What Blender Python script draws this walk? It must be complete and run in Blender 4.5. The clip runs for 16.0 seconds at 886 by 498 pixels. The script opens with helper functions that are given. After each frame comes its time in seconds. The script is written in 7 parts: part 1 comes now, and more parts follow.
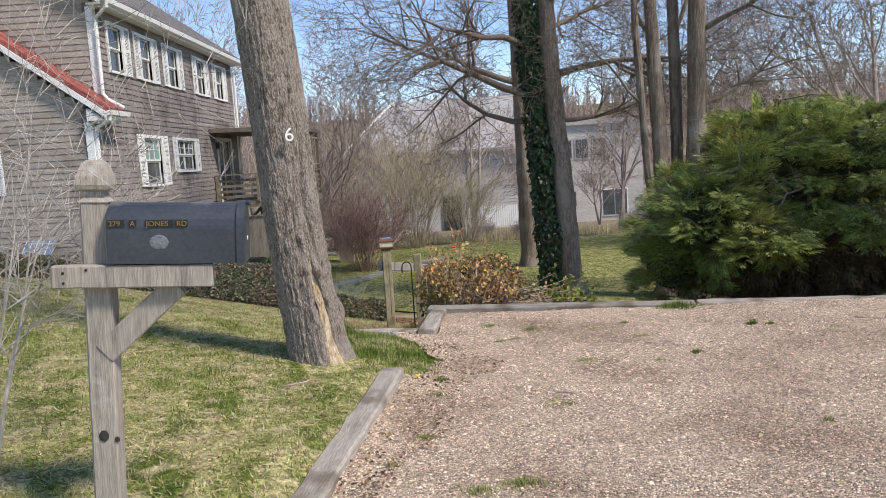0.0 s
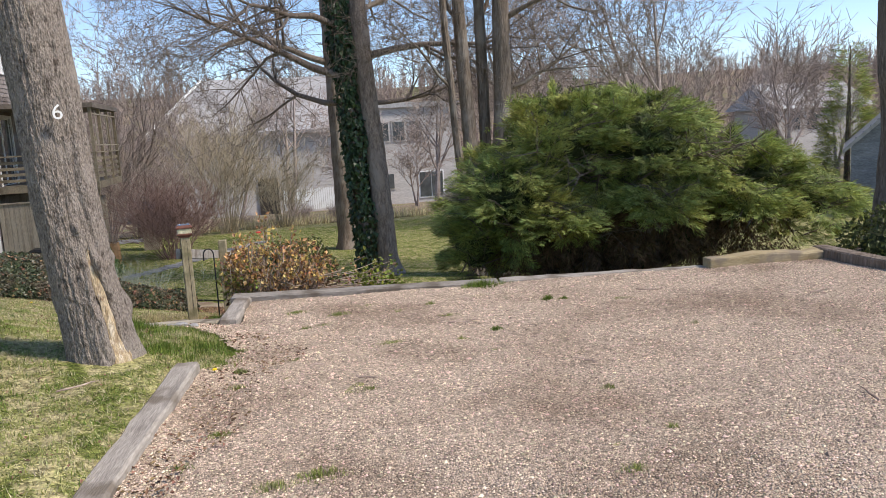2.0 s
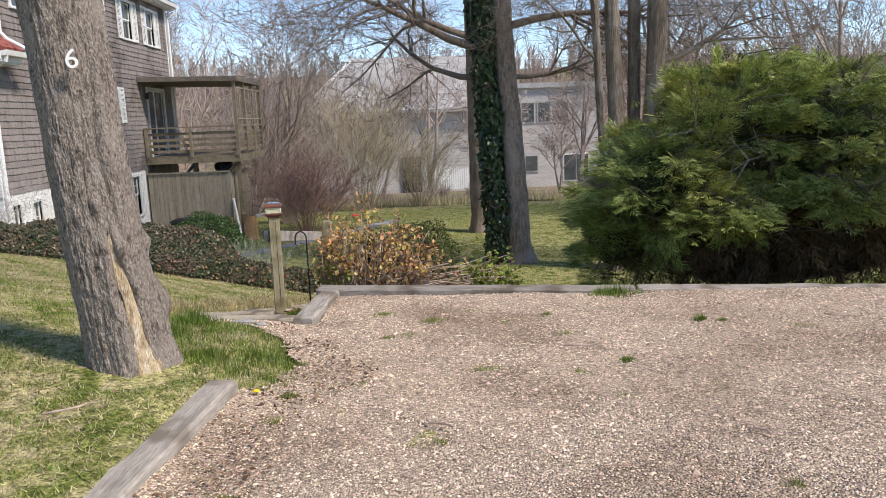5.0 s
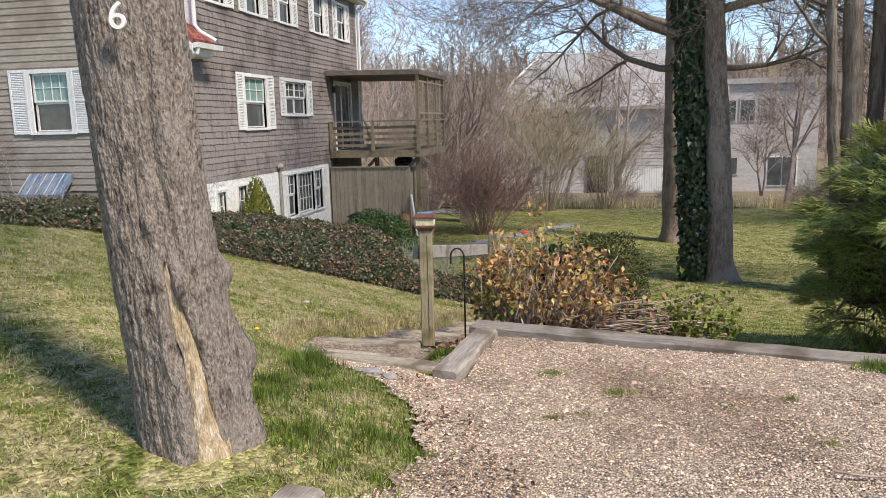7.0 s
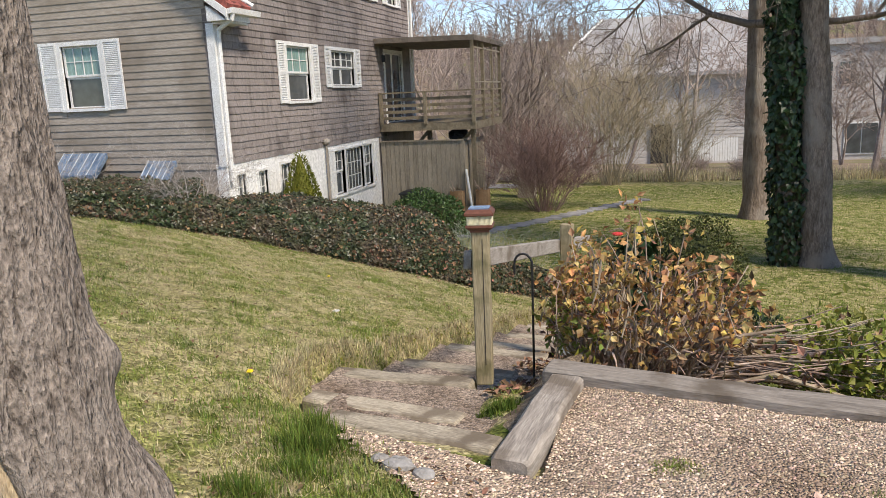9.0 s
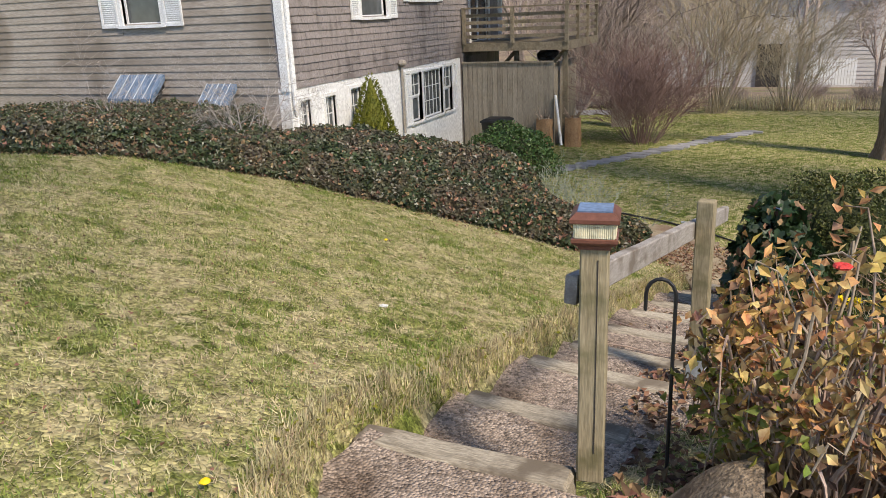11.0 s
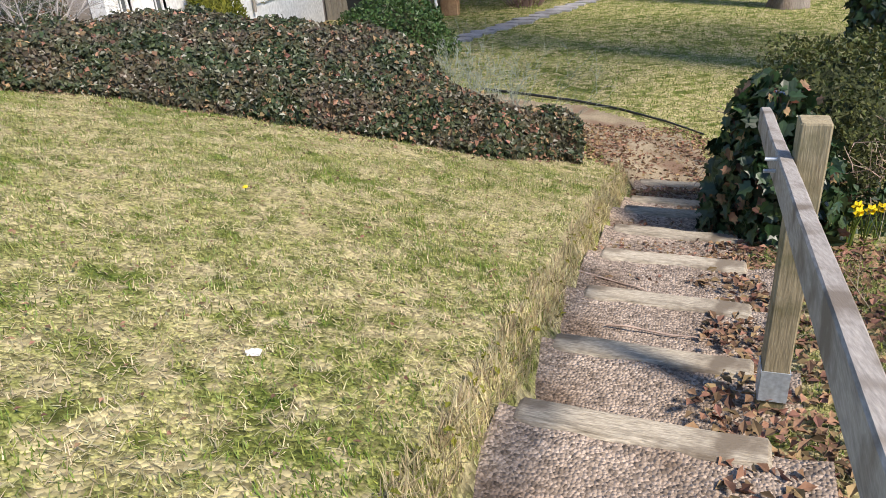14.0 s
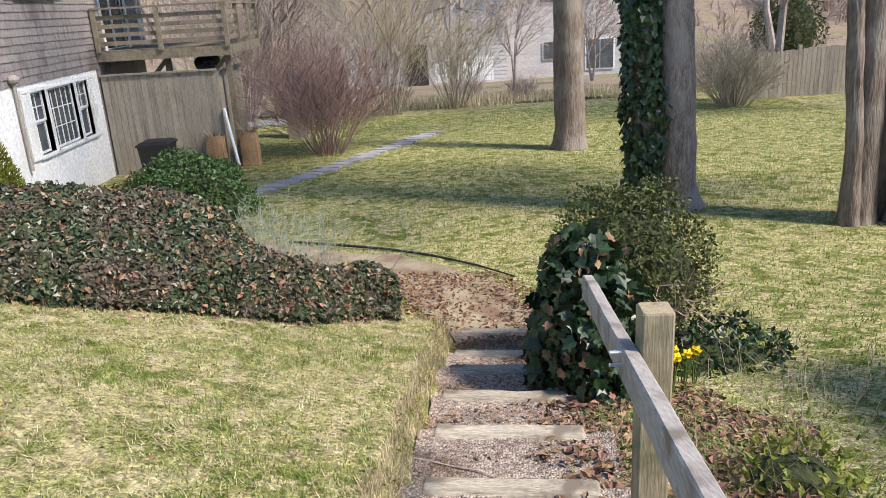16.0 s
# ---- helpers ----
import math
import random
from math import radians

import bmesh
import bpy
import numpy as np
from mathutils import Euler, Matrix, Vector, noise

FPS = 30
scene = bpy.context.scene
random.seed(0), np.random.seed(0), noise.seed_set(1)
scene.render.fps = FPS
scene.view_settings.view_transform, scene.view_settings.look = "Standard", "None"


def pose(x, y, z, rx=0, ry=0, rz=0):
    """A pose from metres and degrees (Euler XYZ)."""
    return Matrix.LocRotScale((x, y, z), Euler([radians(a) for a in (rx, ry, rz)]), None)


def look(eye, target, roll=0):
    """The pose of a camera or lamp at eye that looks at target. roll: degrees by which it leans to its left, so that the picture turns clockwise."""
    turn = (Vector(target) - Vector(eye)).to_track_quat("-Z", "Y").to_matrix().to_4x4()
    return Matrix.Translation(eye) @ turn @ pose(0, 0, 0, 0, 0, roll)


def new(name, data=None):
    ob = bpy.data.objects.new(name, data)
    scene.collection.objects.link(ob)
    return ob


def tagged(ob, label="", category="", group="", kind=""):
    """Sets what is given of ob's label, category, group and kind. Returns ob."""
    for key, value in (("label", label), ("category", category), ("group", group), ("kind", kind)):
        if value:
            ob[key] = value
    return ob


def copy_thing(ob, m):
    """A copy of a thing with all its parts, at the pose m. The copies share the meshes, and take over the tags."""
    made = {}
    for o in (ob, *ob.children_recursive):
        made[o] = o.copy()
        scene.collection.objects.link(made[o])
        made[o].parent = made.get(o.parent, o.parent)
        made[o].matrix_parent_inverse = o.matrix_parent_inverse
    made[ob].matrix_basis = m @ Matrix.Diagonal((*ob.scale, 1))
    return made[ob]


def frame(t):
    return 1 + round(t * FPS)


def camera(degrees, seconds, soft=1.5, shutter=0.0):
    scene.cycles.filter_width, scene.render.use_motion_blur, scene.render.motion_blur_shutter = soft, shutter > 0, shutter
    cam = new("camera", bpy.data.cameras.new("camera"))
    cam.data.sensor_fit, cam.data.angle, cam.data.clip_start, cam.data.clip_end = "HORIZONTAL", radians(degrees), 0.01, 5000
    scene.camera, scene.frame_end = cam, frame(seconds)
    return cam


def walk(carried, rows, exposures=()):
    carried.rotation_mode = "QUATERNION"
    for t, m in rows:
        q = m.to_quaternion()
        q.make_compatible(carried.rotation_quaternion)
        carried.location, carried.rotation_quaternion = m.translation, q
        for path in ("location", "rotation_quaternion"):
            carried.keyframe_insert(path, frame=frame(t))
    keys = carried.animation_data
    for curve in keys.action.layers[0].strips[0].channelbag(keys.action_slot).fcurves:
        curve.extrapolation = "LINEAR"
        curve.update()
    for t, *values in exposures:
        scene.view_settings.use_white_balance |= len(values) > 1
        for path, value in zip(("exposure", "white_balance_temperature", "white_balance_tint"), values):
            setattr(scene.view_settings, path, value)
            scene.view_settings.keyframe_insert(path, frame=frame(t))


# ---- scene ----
cam = camera(61.2, 16.0, soft=0.8)
METRES, EYE, TILT, LEAN, TURN = 8.4, 1.40, -1.6, -0.7, 0.75
ROWS = [
    (0.0, 0.0, 0.0, 0.0, -0.39, -5.27, 4.28),
    (0.5, 0.0021, 0.0014, -0.0003, -3.86, -5.97, 4.23),
    (1.0, 0.0055, 0.0024, -0.0006, -7.23, -6.55, 4.21),
    (1.5, 0.0095, 0.0035, -0.001, -10.68, -7.06, 4.18),
    (2.0, 0.0165, 0.0079, -0.001, -14.12, -7.62, 4.14),
    (2.5, 0.0282, 0.0173, -0.0017, -16.89, -8.26, 4.08),
    (3.0, 0.0388, 0.0256, -0.0042, -18.08, -8.82, 4.07),
    (3.5, 0.0424, 0.0425, -0.0083, -16.91, -9.13, 4.04),
    (4.0, 0.0446, 0.0766, -0.0097, -13.41, -9.11, 3.86),
    (4.5, 0.0526, 0.1113, -0.0105, -8.4, -8.76, 3.42),
    (5.0, 0.0675, 0.1492, -0.0107, -3.04, -8.33, 2.9),
    (7.5, 0.0651, 0.3519, -0.011, 12.54, -8.07, 1.89),
    (8.0, 0.0564, 0.3914, -0.0128, 13.47, -8.31, 2.18),
    (8.5, 0.0505, 0.4334, -0.0099, 14.24, -8.91, 2.55),
    (9.0, 0.0323, 0.4764, -0.0104, 15.21, -9.94, 2.72),
    (9.5, 0.0148, 0.5216, -0.0097, 16.5, -11.27, 2.76),
    (10.0, 0.0061, 0.5681, -0.006, 18.28, -12.66, 2.73),
    (12.5, -0.074, 0.7734, -0.0038, 23.91, -20.98, 2.47),
    (13.0, -0.0875, 0.8064, -0.0107, 21.49, -22.75, 3.23),
    (13.5, -0.0995, 0.8449, -0.0215, 17.49, -24.39, 4.11),
    (14.0, -0.1182, 0.8745, -0.0249, 10.74, -25.87, 4.39),
    (14.5, -0.124, 0.8952, -0.027, 4.04, -26.02, 4.08),
    (15.0, -0.1195, 0.9144, -0.0272, -0.39, -24.16, 3.88),
    (15.5, -0.12, 0.9233, -0.0214, -2.83, -20.8, 3.83),
    (16.0, -0.1221, 0.9292, -0.016, -4.0, -16.64, 3.82),
]
walk(cam, [(t, pose(0, 0, EYE, TILT, LEAN, TURN) @ pose(METRES * x, METRES * y, METRES * z, 90 + pitch, roll, yaw)) for t, x, y, z, yaw, pitch, roll in ROWS],
     exposures=((0.0, 0.57, 7000, 13), (5.0, 0.63, 7100, 13), (9.0, 0.61, 7500, 13), (12.5, 0.82, 7300, 14), (16.0, 1.15, 6850, 14)))

# ---------------- world, sun ----------------
SUN_EL, SUN_AZ = 48.0, -31.0          # degrees; azimuth from +x towards +y
world = bpy.data.worlds.new("sky")
scene.world = world
world.use_nodes = True
sky = world.node_tree.nodes.new("ShaderNodeTexSky")
sky.sky_type, sky.sun_disc = "NISHITA", False
sky.sun_elevation, sky.sun_rotation = radians(SUN_EL), radians(90 - SUN_AZ)
sky.altitude, sky.air_density, sky.dust_density, sky.ozone_density = 2500, 1.0, 0.0, 3.0
world.node_tree.links.new(sky.outputs[0], world.node_tree.nodes["Background"].inputs[0])
world.node_tree.nodes["Background"].inputs[1].default_value = 0.15
sun = new("sun", bpy.data.lights.new("sun", "SUN"))
sun.data.energy, sun.data.angle, sun.data.color = 3.1, radians(9.0), (1.0, 0.955, 0.89)
sd = Vector((math.cos(radians(SUN_EL)) * math.cos(radians(SUN_AZ)), math.cos(radians(SUN_EL)) * math.sin(radians(SUN_AZ)), math.sin(radians(SUN_EL))))
sun.matrix_world = look(sd * 60, (0, 0, 0))

# ---------------- materials ----------------
def material(name, cols, scale=4.0, rough=0.85, bump=0.3, fine=60.0, stretch=(1, 1, 1), vary=0.0, island=0.0, stain=None, stain_scale=0.7,
             stain_lo=0.5, stain_hi=0.65, metal=0.0, dist=0.02, thin=0.0, spec=0.35, cells=0.0, grain=0.25):
    """Two scales of noise between the colours, stains, grain bump; vary: brightness by object; island: by loose piece."""
    m = bpy.data.materials.new(name)
    m.use_nodes = True
    t = m.node_tree
    N, L = t.nodes.new, t.links.new
    b = t.nodes["Principled BSDF"]
    b.inputs["Roughness"].default_value, b.inputs["Metallic"].default_value = rough, metal
    b.inputs["Specular IOR Level"].default_value = spec
    co = N("ShaderNodeTexCoord")
    mp = N("ShaderNodeMapping")
    mp.inputs["Scale"].default_value = stretch
    L(co.outputs["Object"], mp.inputs["Vector"])
    n1 = N("ShaderNodeTexNoise")
    n1.inputs["Scale"].default_value, n1.inputs["Detail"].default_value, n1.inputs["Roughness"].default_value = scale, 6, 0.62
    L(mp.outputs[0], n1.inputs["Vector"])
    r = N("ShaderNodeValToRGB")
    e = r.color_ramp.elements
    lo, hi = 0.32, 0.68
    e[0].position, e[1].position = lo, hi
    e[0].color, e[1].color = (*cols[0], 1), (*cols[-1], 1)
    for i, c in enumerate(cols[1:-1], 1):
        x = e.new(lo + (hi - lo) * i / (len(cols) - 1))
        x.color = (*c, 1)
    L(n1.outputs[0], r.inputs[0])
    col = r.outputs[0]
    n2 = N("ShaderNodeTexNoise")
    n2.inputs["Scale"].default_value, n2.inputs["Detail"].default_value = fine, 4
    L(mp.outputs[0], n2.inputs["Vector"])
    def mix(kind, fac, a, c):
        x = N("ShaderNodeMix")
        x.data_type, x.blend_type = "RGBA", kind
        if isinstance(fac, float):
            x.inputs[0].default_value = fac
        else:
            L(fac, x.inputs[0])
        L(a, x.inputs[6])
        if isinstance(c, tuple):
            x.inputs[7].default_value = (*c, 1)
        else:
            L(c, x.inputs[7])
        return x.outputs[2]
    def ramp(src, a, c):
        x = N("ShaderNodeMapRange")
        x.inputs[1].default_value, x.inputs[2].default_value = 0.25, 0.75
        x.inputs[3].default_value, x.inputs[4].default_value = a, c
        L(src, x.inputs[0])
        return x.outputs[0]
    def grey(v):
        x = N("ShaderNodeCombineColor")
        for i in range(3):
            L(v, x.inputs[i])
        return x.outputs[0]
    col = mix("MULTIPLY", 1.0, col, grey(ramp(n2.outputs[0], 0.97 - grain, 0.97 + grain)))
    if stain:
        n3 = N("ShaderNodeTexNoise")
        n3.inputs["Scale"].default_value, n3.inputs["Detail"].default_value = stain_scale, 5
        L(co.outputs["Object"], n3.inputs["Vector"])
        x = N("ShaderNodeMapRange")
        x.inputs[1].default_value, x.inputs[2].default_value = stain_lo, stain_hi
        L(n3.outputs[0], x.inputs[0])
        col = mix("MIX", x.outputs[0], col, stain)
    if cells:
        v = N("ShaderNodeTexVoronoi")
        v.inputs["Scale"].default_value = cells
        L(co.outputs["Object"], v.inputs["Vector"])
        s = N("ShaderNodeSeparateColor")
        L(v.outputs["Color"], s.inputs[0])
        x = N("ShaderNodeMapRange")
        x.inputs[3].default_value, x.inputs[4].default_value = 0.48, 1.5
        L(s.outputs[0], x.inputs[0])
        col = mix("MULTIPLY", 1.0, col, grey(x.outputs[0]))
    if vary or island:
        g = N("ShaderNodeNewGeometry") if island else N("ShaderNodeObjectInfo")
        x = N("ShaderNodeMapRange")
        a = island or vary
        x.inputs[3].default_value, x.inputs[4].default_value = 1 - a, 1 + a
        L(g.outputs["Random Per Island" if island else "Random"], x.inputs[0])
        col = mix("MULTIPLY", 1.0, col, grey(x.outputs[0]))
        if island:
            h = N("ShaderNodeHueSaturation")
            y = N("ShaderNodeMapRange")
            mm = N("ShaderNodeMath")
            mm.operation = "FRACT"
            m7 = N("ShaderNodeMath")
            m7.operation, m7.inputs[1].default_value = "MULTIPLY", 7.31
            L(g.outputs["Random Per Island"], m7.inputs[0])
            L(m7.outputs[0], mm.inputs[0])
            y.inputs[3].default_value, y.inputs[4].default_value = 0.5 - 0.06 * island, 0.5 + 0.06 * island
            L(mm.outputs[0], y.inputs[0])
            L(y.outputs[0], h.inputs["Hue"])
            L(col, h.inputs["Color"])
            col = h.outputs[0]
    L(col, b.inputs["Base Color"])
    if bump:
        bp = N("ShaderNodeBump")
        bp.inputs["Strength"].default_value, bp.inputs["Distance"].default_value = bump, dist
        src = n2.outputs[0]
        if cells:
            src = v.outputs["Distance"]
            bp.invert = True
        L(src, bp.inputs["Height"])
        L(bp.outputs[0], b.inputs["Normal"])
    if thin:
        tr = N("ShaderNodeBsdfTranslucent")
        L(col, tr.inputs[0])
        ms = N("ShaderNodeMixShader")
        ms.inputs[0].default_value = thin
        L(b.outputs[0], ms.inputs[1])
        L(tr.outputs[0], ms.inputs[2])
        L(ms.outputs[0], t.nodes["Material Output"].inputs[0])
    return m


def plain(name, c, rough=0.5, metal=0.0, trans=0.0):
    m = bpy.data.materials.new(name)
    m.use_nodes = True
    b = m.node_tree.nodes["Principled BSDF"]
    b.inputs["Base Color"].default_value = (*c, 1)
    b.inputs["Roughness"].default_value, b.inputs["Metallic"].default_value = rough, metal
    b.inputs["Transmission Weight"].default_value = trans
    return m


LAWN = material("lawn", [(0.075, 0.105, 0.02), (0.165, 0.18, 0.05), (0.36, 0.325, 0.15), (0.20, 0.205, 0.065)], 3.4, 0.95, 0.9, 110, stain=(0.40, 0.345, 0.185), stain_scale=6.5, stain_lo=0.51, stain_hi=0.60, cells=48, dist=0.012, spec=0.1, grain=0.6)
GRAVEL = material("gravel", [(0.36, 0.265, 0.19), (0.54, 0.415, 0.31), (0.45, 0.345, 0.255)], 1.3, 0.9, 1.0, 120, stain=(0.28, 0.195, 0.135), stain_scale=0.9, stain_lo=0.50, stain_hi=0.72, cells=95, dist=0.014, spec=0.2)
PEBBLE = material("pebble", [(0.50, 0.375, 0.275), (0.82, 0.66, 0.515)], 30, 0.85, 0.2, 300, island=0.62, spec=0.25, stain=(0.42, 0.305, 0.22), stain_scale=0.9, stain_lo=0.48, stain_hi=0.72)
TREADS = material("tread_gravel", [(0.27, 0.21, 0.165), (0.46, 0.37, 0.295)], 5, 0.95, 1.0, 120, stain=(0.18, 0.13, 0.095), stain_scale=2.5, cells=75, dist=0.012, spec=0.15)
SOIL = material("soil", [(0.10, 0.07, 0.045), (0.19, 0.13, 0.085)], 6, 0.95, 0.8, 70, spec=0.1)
TIMBER = material("weathered_timber", [(0.20, 0.175, 0.15), (0.36, 0.32, 0.275), (0.27, 0.24, 0.205)], 3.0, 0.9, 0.5, 26, stretch=(0.7, 5, 5), stain=(0.17, 0.14, 0.11), stain_scale=5, vary=0.15, dist=0.008, spec=0.2)
POSTWOOD = material("post_wood", [(0.21, 0.175, 0.105), (0.36, 0.30, 0.19), (0.27, 0.225, 0.14)], 3.0, 0.85, 0.45, 26, stretch=(6, 6, 0.6), stain=(0.17, 0.15, 0.08), stain_scale=6, dist=0.006, spec=0.2)
STEPWOOD = material("stair_timber", [(0.24, 0.205, 0.15), (0.45, 0.395, 0.305), (0.33, 0.285, 0.215)], 3.0, 0.9, 0.6, 40, stretch=(0.7, 5, 5), stain=(0.19, 0.155, 0.115), stain_scale=6, vary=0.16, grain=0.45, dist=0.008, spec=0.2)
GREYWOOD = material("grey_wood", [(0.20, 0.175, 0.15), (0.38, 0.335, 0.285), (0.28, 0.245, 0.21)], 3.0, 0.9, 0.5, 30, stretch=(6, 6, 0.6), stain=(0.44, 0.41, 0.37), stain_scale=9, stain_lo=0.58, stain_hi=0.7, dist=0.006, spec=0.2)
RAILWOOD = material("rail_wood", [(0.24, 0.215, 0.19), (0.37, 0.34, 0.305), (0.30, 0.27, 0.24)], 3.0, 0.8, 0.35, 30, stretch=(6, 0.7, 6), stain=(0.18, 0.15, 0.12), stain_scale=7, dist=0.005, spec=0.3)
DECKWOOD = material("deck_wood", [(0.14, 0.115, 0.08), (0.26, 0.215, 0.15), (0.19, 0.16, 0.115)], 2.0, 0.85, 0.3, 20, vary=0.12, spec=0.2)
FENCEWOOD = material("fence_wood", [(0.20, 0.17, 0.13), (0.33, 0.285, 0.225), (0.26, 0.225, 0.175)], 2.0, 0.9, 0.3, 20, stretch=(4, 4, 0.5), vary=0.14, spec=0.2)
SHINGLE = material("weathered_shingle", [(0.175, 0.15, 0.14), (0.285, 0.25, 0.235), (0.225, 0.195, 0.185)], 2.0, 0.9, 0.5, 22, stretch=(3.2, 3.2, 0.7), stain=(0.14, 0.118, 0.11), stain_scale=1.2, vary=0.10, dist=0.012, spec=0.2)
CLAP = material("front_clapboard", [(0.27, 0.235, 0.195), (0.36, 0.315, 0.27), (0.315, 0.275, 0.23)], 1.2, 0.85, 0.25, 20, stretch=(0.5, 0.5, 4), stain=(0.22, 0.185, 0.15), stain_scale=0.8, vary=0.07, dist=0.006, spec=0.2)
WHITE = material("white_paint", [(0.72, 0.72, 0.70), (0.80, 0.80, 0.79)], 3, 0.55, 0.1, 40, stain=(0.62, 0.61, 0.58), stain_scale=1.6, stain_lo=0.55, stain_hi=0.8, dist=0.003)
WALLPAINT = material("white_foundation_paint", [(0.70, 0.70, 0.69), (0.80, 0.80, 0.79)], 1.5, 0.7, 0.3, 14, stain=(0.58, 0.57, 0.54), stain_scale=1.1, stain_lo=0.55, stain_hi=0.85, dist=0.01)
REDROOF = material("red_roof_shingle", [(0.20, 0.055, 0.045), (0.32, 0.10, 0.08)], 6, 0.9, 0.5, 40, cells=9, dist=0.01)
GREYROOF = material("grey_roof", [(0.33, 0.32, 0.31), (0.43, 0.415, 0.40)], 0.6, 0.9, 0.3, 6, stain=(0.30, 0.285, 0.275), stain_scale=0.15, dist=0.02)
FARWALL = material("far_shingle_wall", [(0.42, 0.395, 0.37), (0.53, 0.50, 0.475)], 0.8, 0.9, 0.2, 8, stretch=(0.4, 0.4, 3), dist=0.02)
SHEDWALL = material("blue_grey_shingle", [(0.16, 0.175, 0.20), (0.25, 0.265, 0.29)], 2, 0.9, 0.4, 12, stretch=(1, 1, 3), dist=0.02, vary=0.1)
# opaque pane colour, lifted to grey to paint in reflections
GLASS = material("window_reflection_grey", [(0.05, 0.058, 0.06), (0.10, 0.11, 0.115)], 0.8, 0.06, 0.0, 3, spec=0.6)
BARK = material("furrowed_bark", [(0.095, 0.076, 0.063), (0.31, 0.262, 0.222), (0.19, 0.158, 0.133)], 16, 0.95, 1.0, 70, stretch=(1.6, 1.6, 0.75), grain=0.55, stain=(0.33, 0.285, 0.245), stain_scale=5, stain_lo=0.55, stain_hi=0.70, dist=0.02, spec=0.15)
DARKBARK = material("dark_bark", [(0.10, 0.078, 0.065), (0.31, 0.25, 0.21)], 10, 0.95, 1.0, 30, stretch=(2, 2, 0.45), grain=0.4, stain=(0.20, 0.16, 0.135), stain_scale=2, dist=0.03, spec=0.15)
PALEBARK = material("brown_bark", [(0.14, 0.105, 0.08), (0.28, 0.225, 0.18)], 8, 0.95, 0.9, 24, stretch=(2, 2, 0.35), stain=(0.30, 0.26, 0.22), stain_scale=1.5, dist=0.03, spec=0.15)
TWIG = material("bare_twig", [(0.27, 0.215, 0.19), (0.45, 0.375, 0.33)], 2, 0.9, 0.0, 9, vary=0.2, spec=0.15)
PURPLETWIG = material("purple_brown_twig", [(0.17, 0.105, 0.09), (0.28, 0.19, 0.165)], 2, 0.9, 0.0, 9, spec=0.2)
TANTWIG = material("tan_twig", [(0.28, 0.23, 0.16), (0.42, 0.36, 0.26)], 2, 0.9, 0.0, 9, spec=0.2)
HEART = material("exposed_wood", [(0.26, 0.16, 0.08), (0.52, 0.40, 0.25), (0.66, 0.57, 0.45)], 10, 0.85, 0.9, 60, stretch=(3, 3, 0.6), grain=0.45, stain=(0.30, 0.20, 0.12), stain_scale=9, stain_lo=0.55, stain_hi=0.68, dist=0.015)
IVYLEAF = material("ivy_leaf", [(0.030, 0.045, 0.018), (0.065, 0.085, 0.034)], 5, 0.42, 0.0, 30, island=0.5, stain=(0.095, 0.078, 0.048), stain_scale=2.2, stain_lo=0.44, stain_hi=0.62, thin=0.12, spec=0.5)
TREEIVY = material("tree_ivy_leaf", [(0.018, 0.04, 0.014), (0.045, 0.085, 0.03)], 5, 0.4, 0.0, 30, island=0.45, thin=0.12, spec=0.5)
BOXLEAF = material("boxwood_leaf", [(0.035, 0.075, 0.02), (0.08, 0.14, 0.04)], 6, 0.45, 0.0, 30, island=0.4, thin=0.2)
OLIVELEAF = material("olive_leaf", [(0.05, 0.065, 0.018), (0.12, 0.13, 0.035)], 6, 0.5, 0.0, 30, island=0.4, thin=0.2)
SPRUCE = material("young_spruce", [(0.10, 0.12, 0.012), (0.20, 0.21, 0.03)], 6, 0.7, 0.0, 30, island=0.35, thin=0.15)
CEDAR = material("cedar_spray", [(0.12, 0.18, 0.045), (0.31, 0.36, 0.10), (0.21, 0.28, 0.09)], 1.4, 0.65, 0.0, 9, island=0.45, stain=(0.38, 0.38, 0.10), stain_scale=1.3, stain_lo=0.52, stain_hi=0.66, thin=0.25)
DEADSPRAY = material("dead_cedar_spray", [(0.10, 0.06, 0.032), (0.20, 0.13, 0.07)], 3, 0.9, 0.0, 9, island=0.4)
YELLOWLEAF = material("yellowed_leaf", [(0.62, 0.44, 0.13), (0.42, 0.23, 0.09), (0.70, 0.56, 0.25)], 9, 0.6, 0.0, 20, island=0.55, thin=0.25)
GREENLEAF = material("yellow_green_leaf", [(0.14, 0.19, 0.03), (0.30, 0.31, 0.06)], 5, 0.55, 0.0, 20, island=0.4, thin=0.25)
BRAMBLE = material("bramble_stem", [(0.22, 0.155, 0.11), (0.48, 0.38, 0.30)], 5, 0.85, 0.0, 20, island=0.4)
DEADLEAF = material("dead_leaf", [(0.14, 0.08, 0.045), (0.29, 0.18, 0.105)], 5, 0.85, 0.0, 20, island=0.55)
GRASS = material("grass_blade", [(0.11, 0.18, 0.028), (0.19, 0.255, 0.05), (0.32, 0.34, 0.12), (0.155, 0.215, 0.042)], 3.2, 0.75, 0.0, 9, island=0.5, stain=(0.50, 0.44, 0.28), stain_scale=6.0, stain_lo=0.54, stain_hi=0.64, thin=0.3, spec=0.2)
LOWGRASS = material("lower_lawn_blade", [(0.155, 0.225, 0.045), (0.27, 0.33, 0.085)], 1.2, 0.75, 0.0, 9, island=0.35, stain=(0.38, 0.37, 0.16), stain_scale=1.6, stain_lo=0.58, stain_hi=0.74, thin=0.3, spec=0.2)
TALLGRASS = material("tall_grass_blade", [(0.095, 0.15, 0.025), (0.19, 0.265, 0.055)], 3, 0.7, 0.0, 9, island=0.5, thin=0.3, spec=0.2)
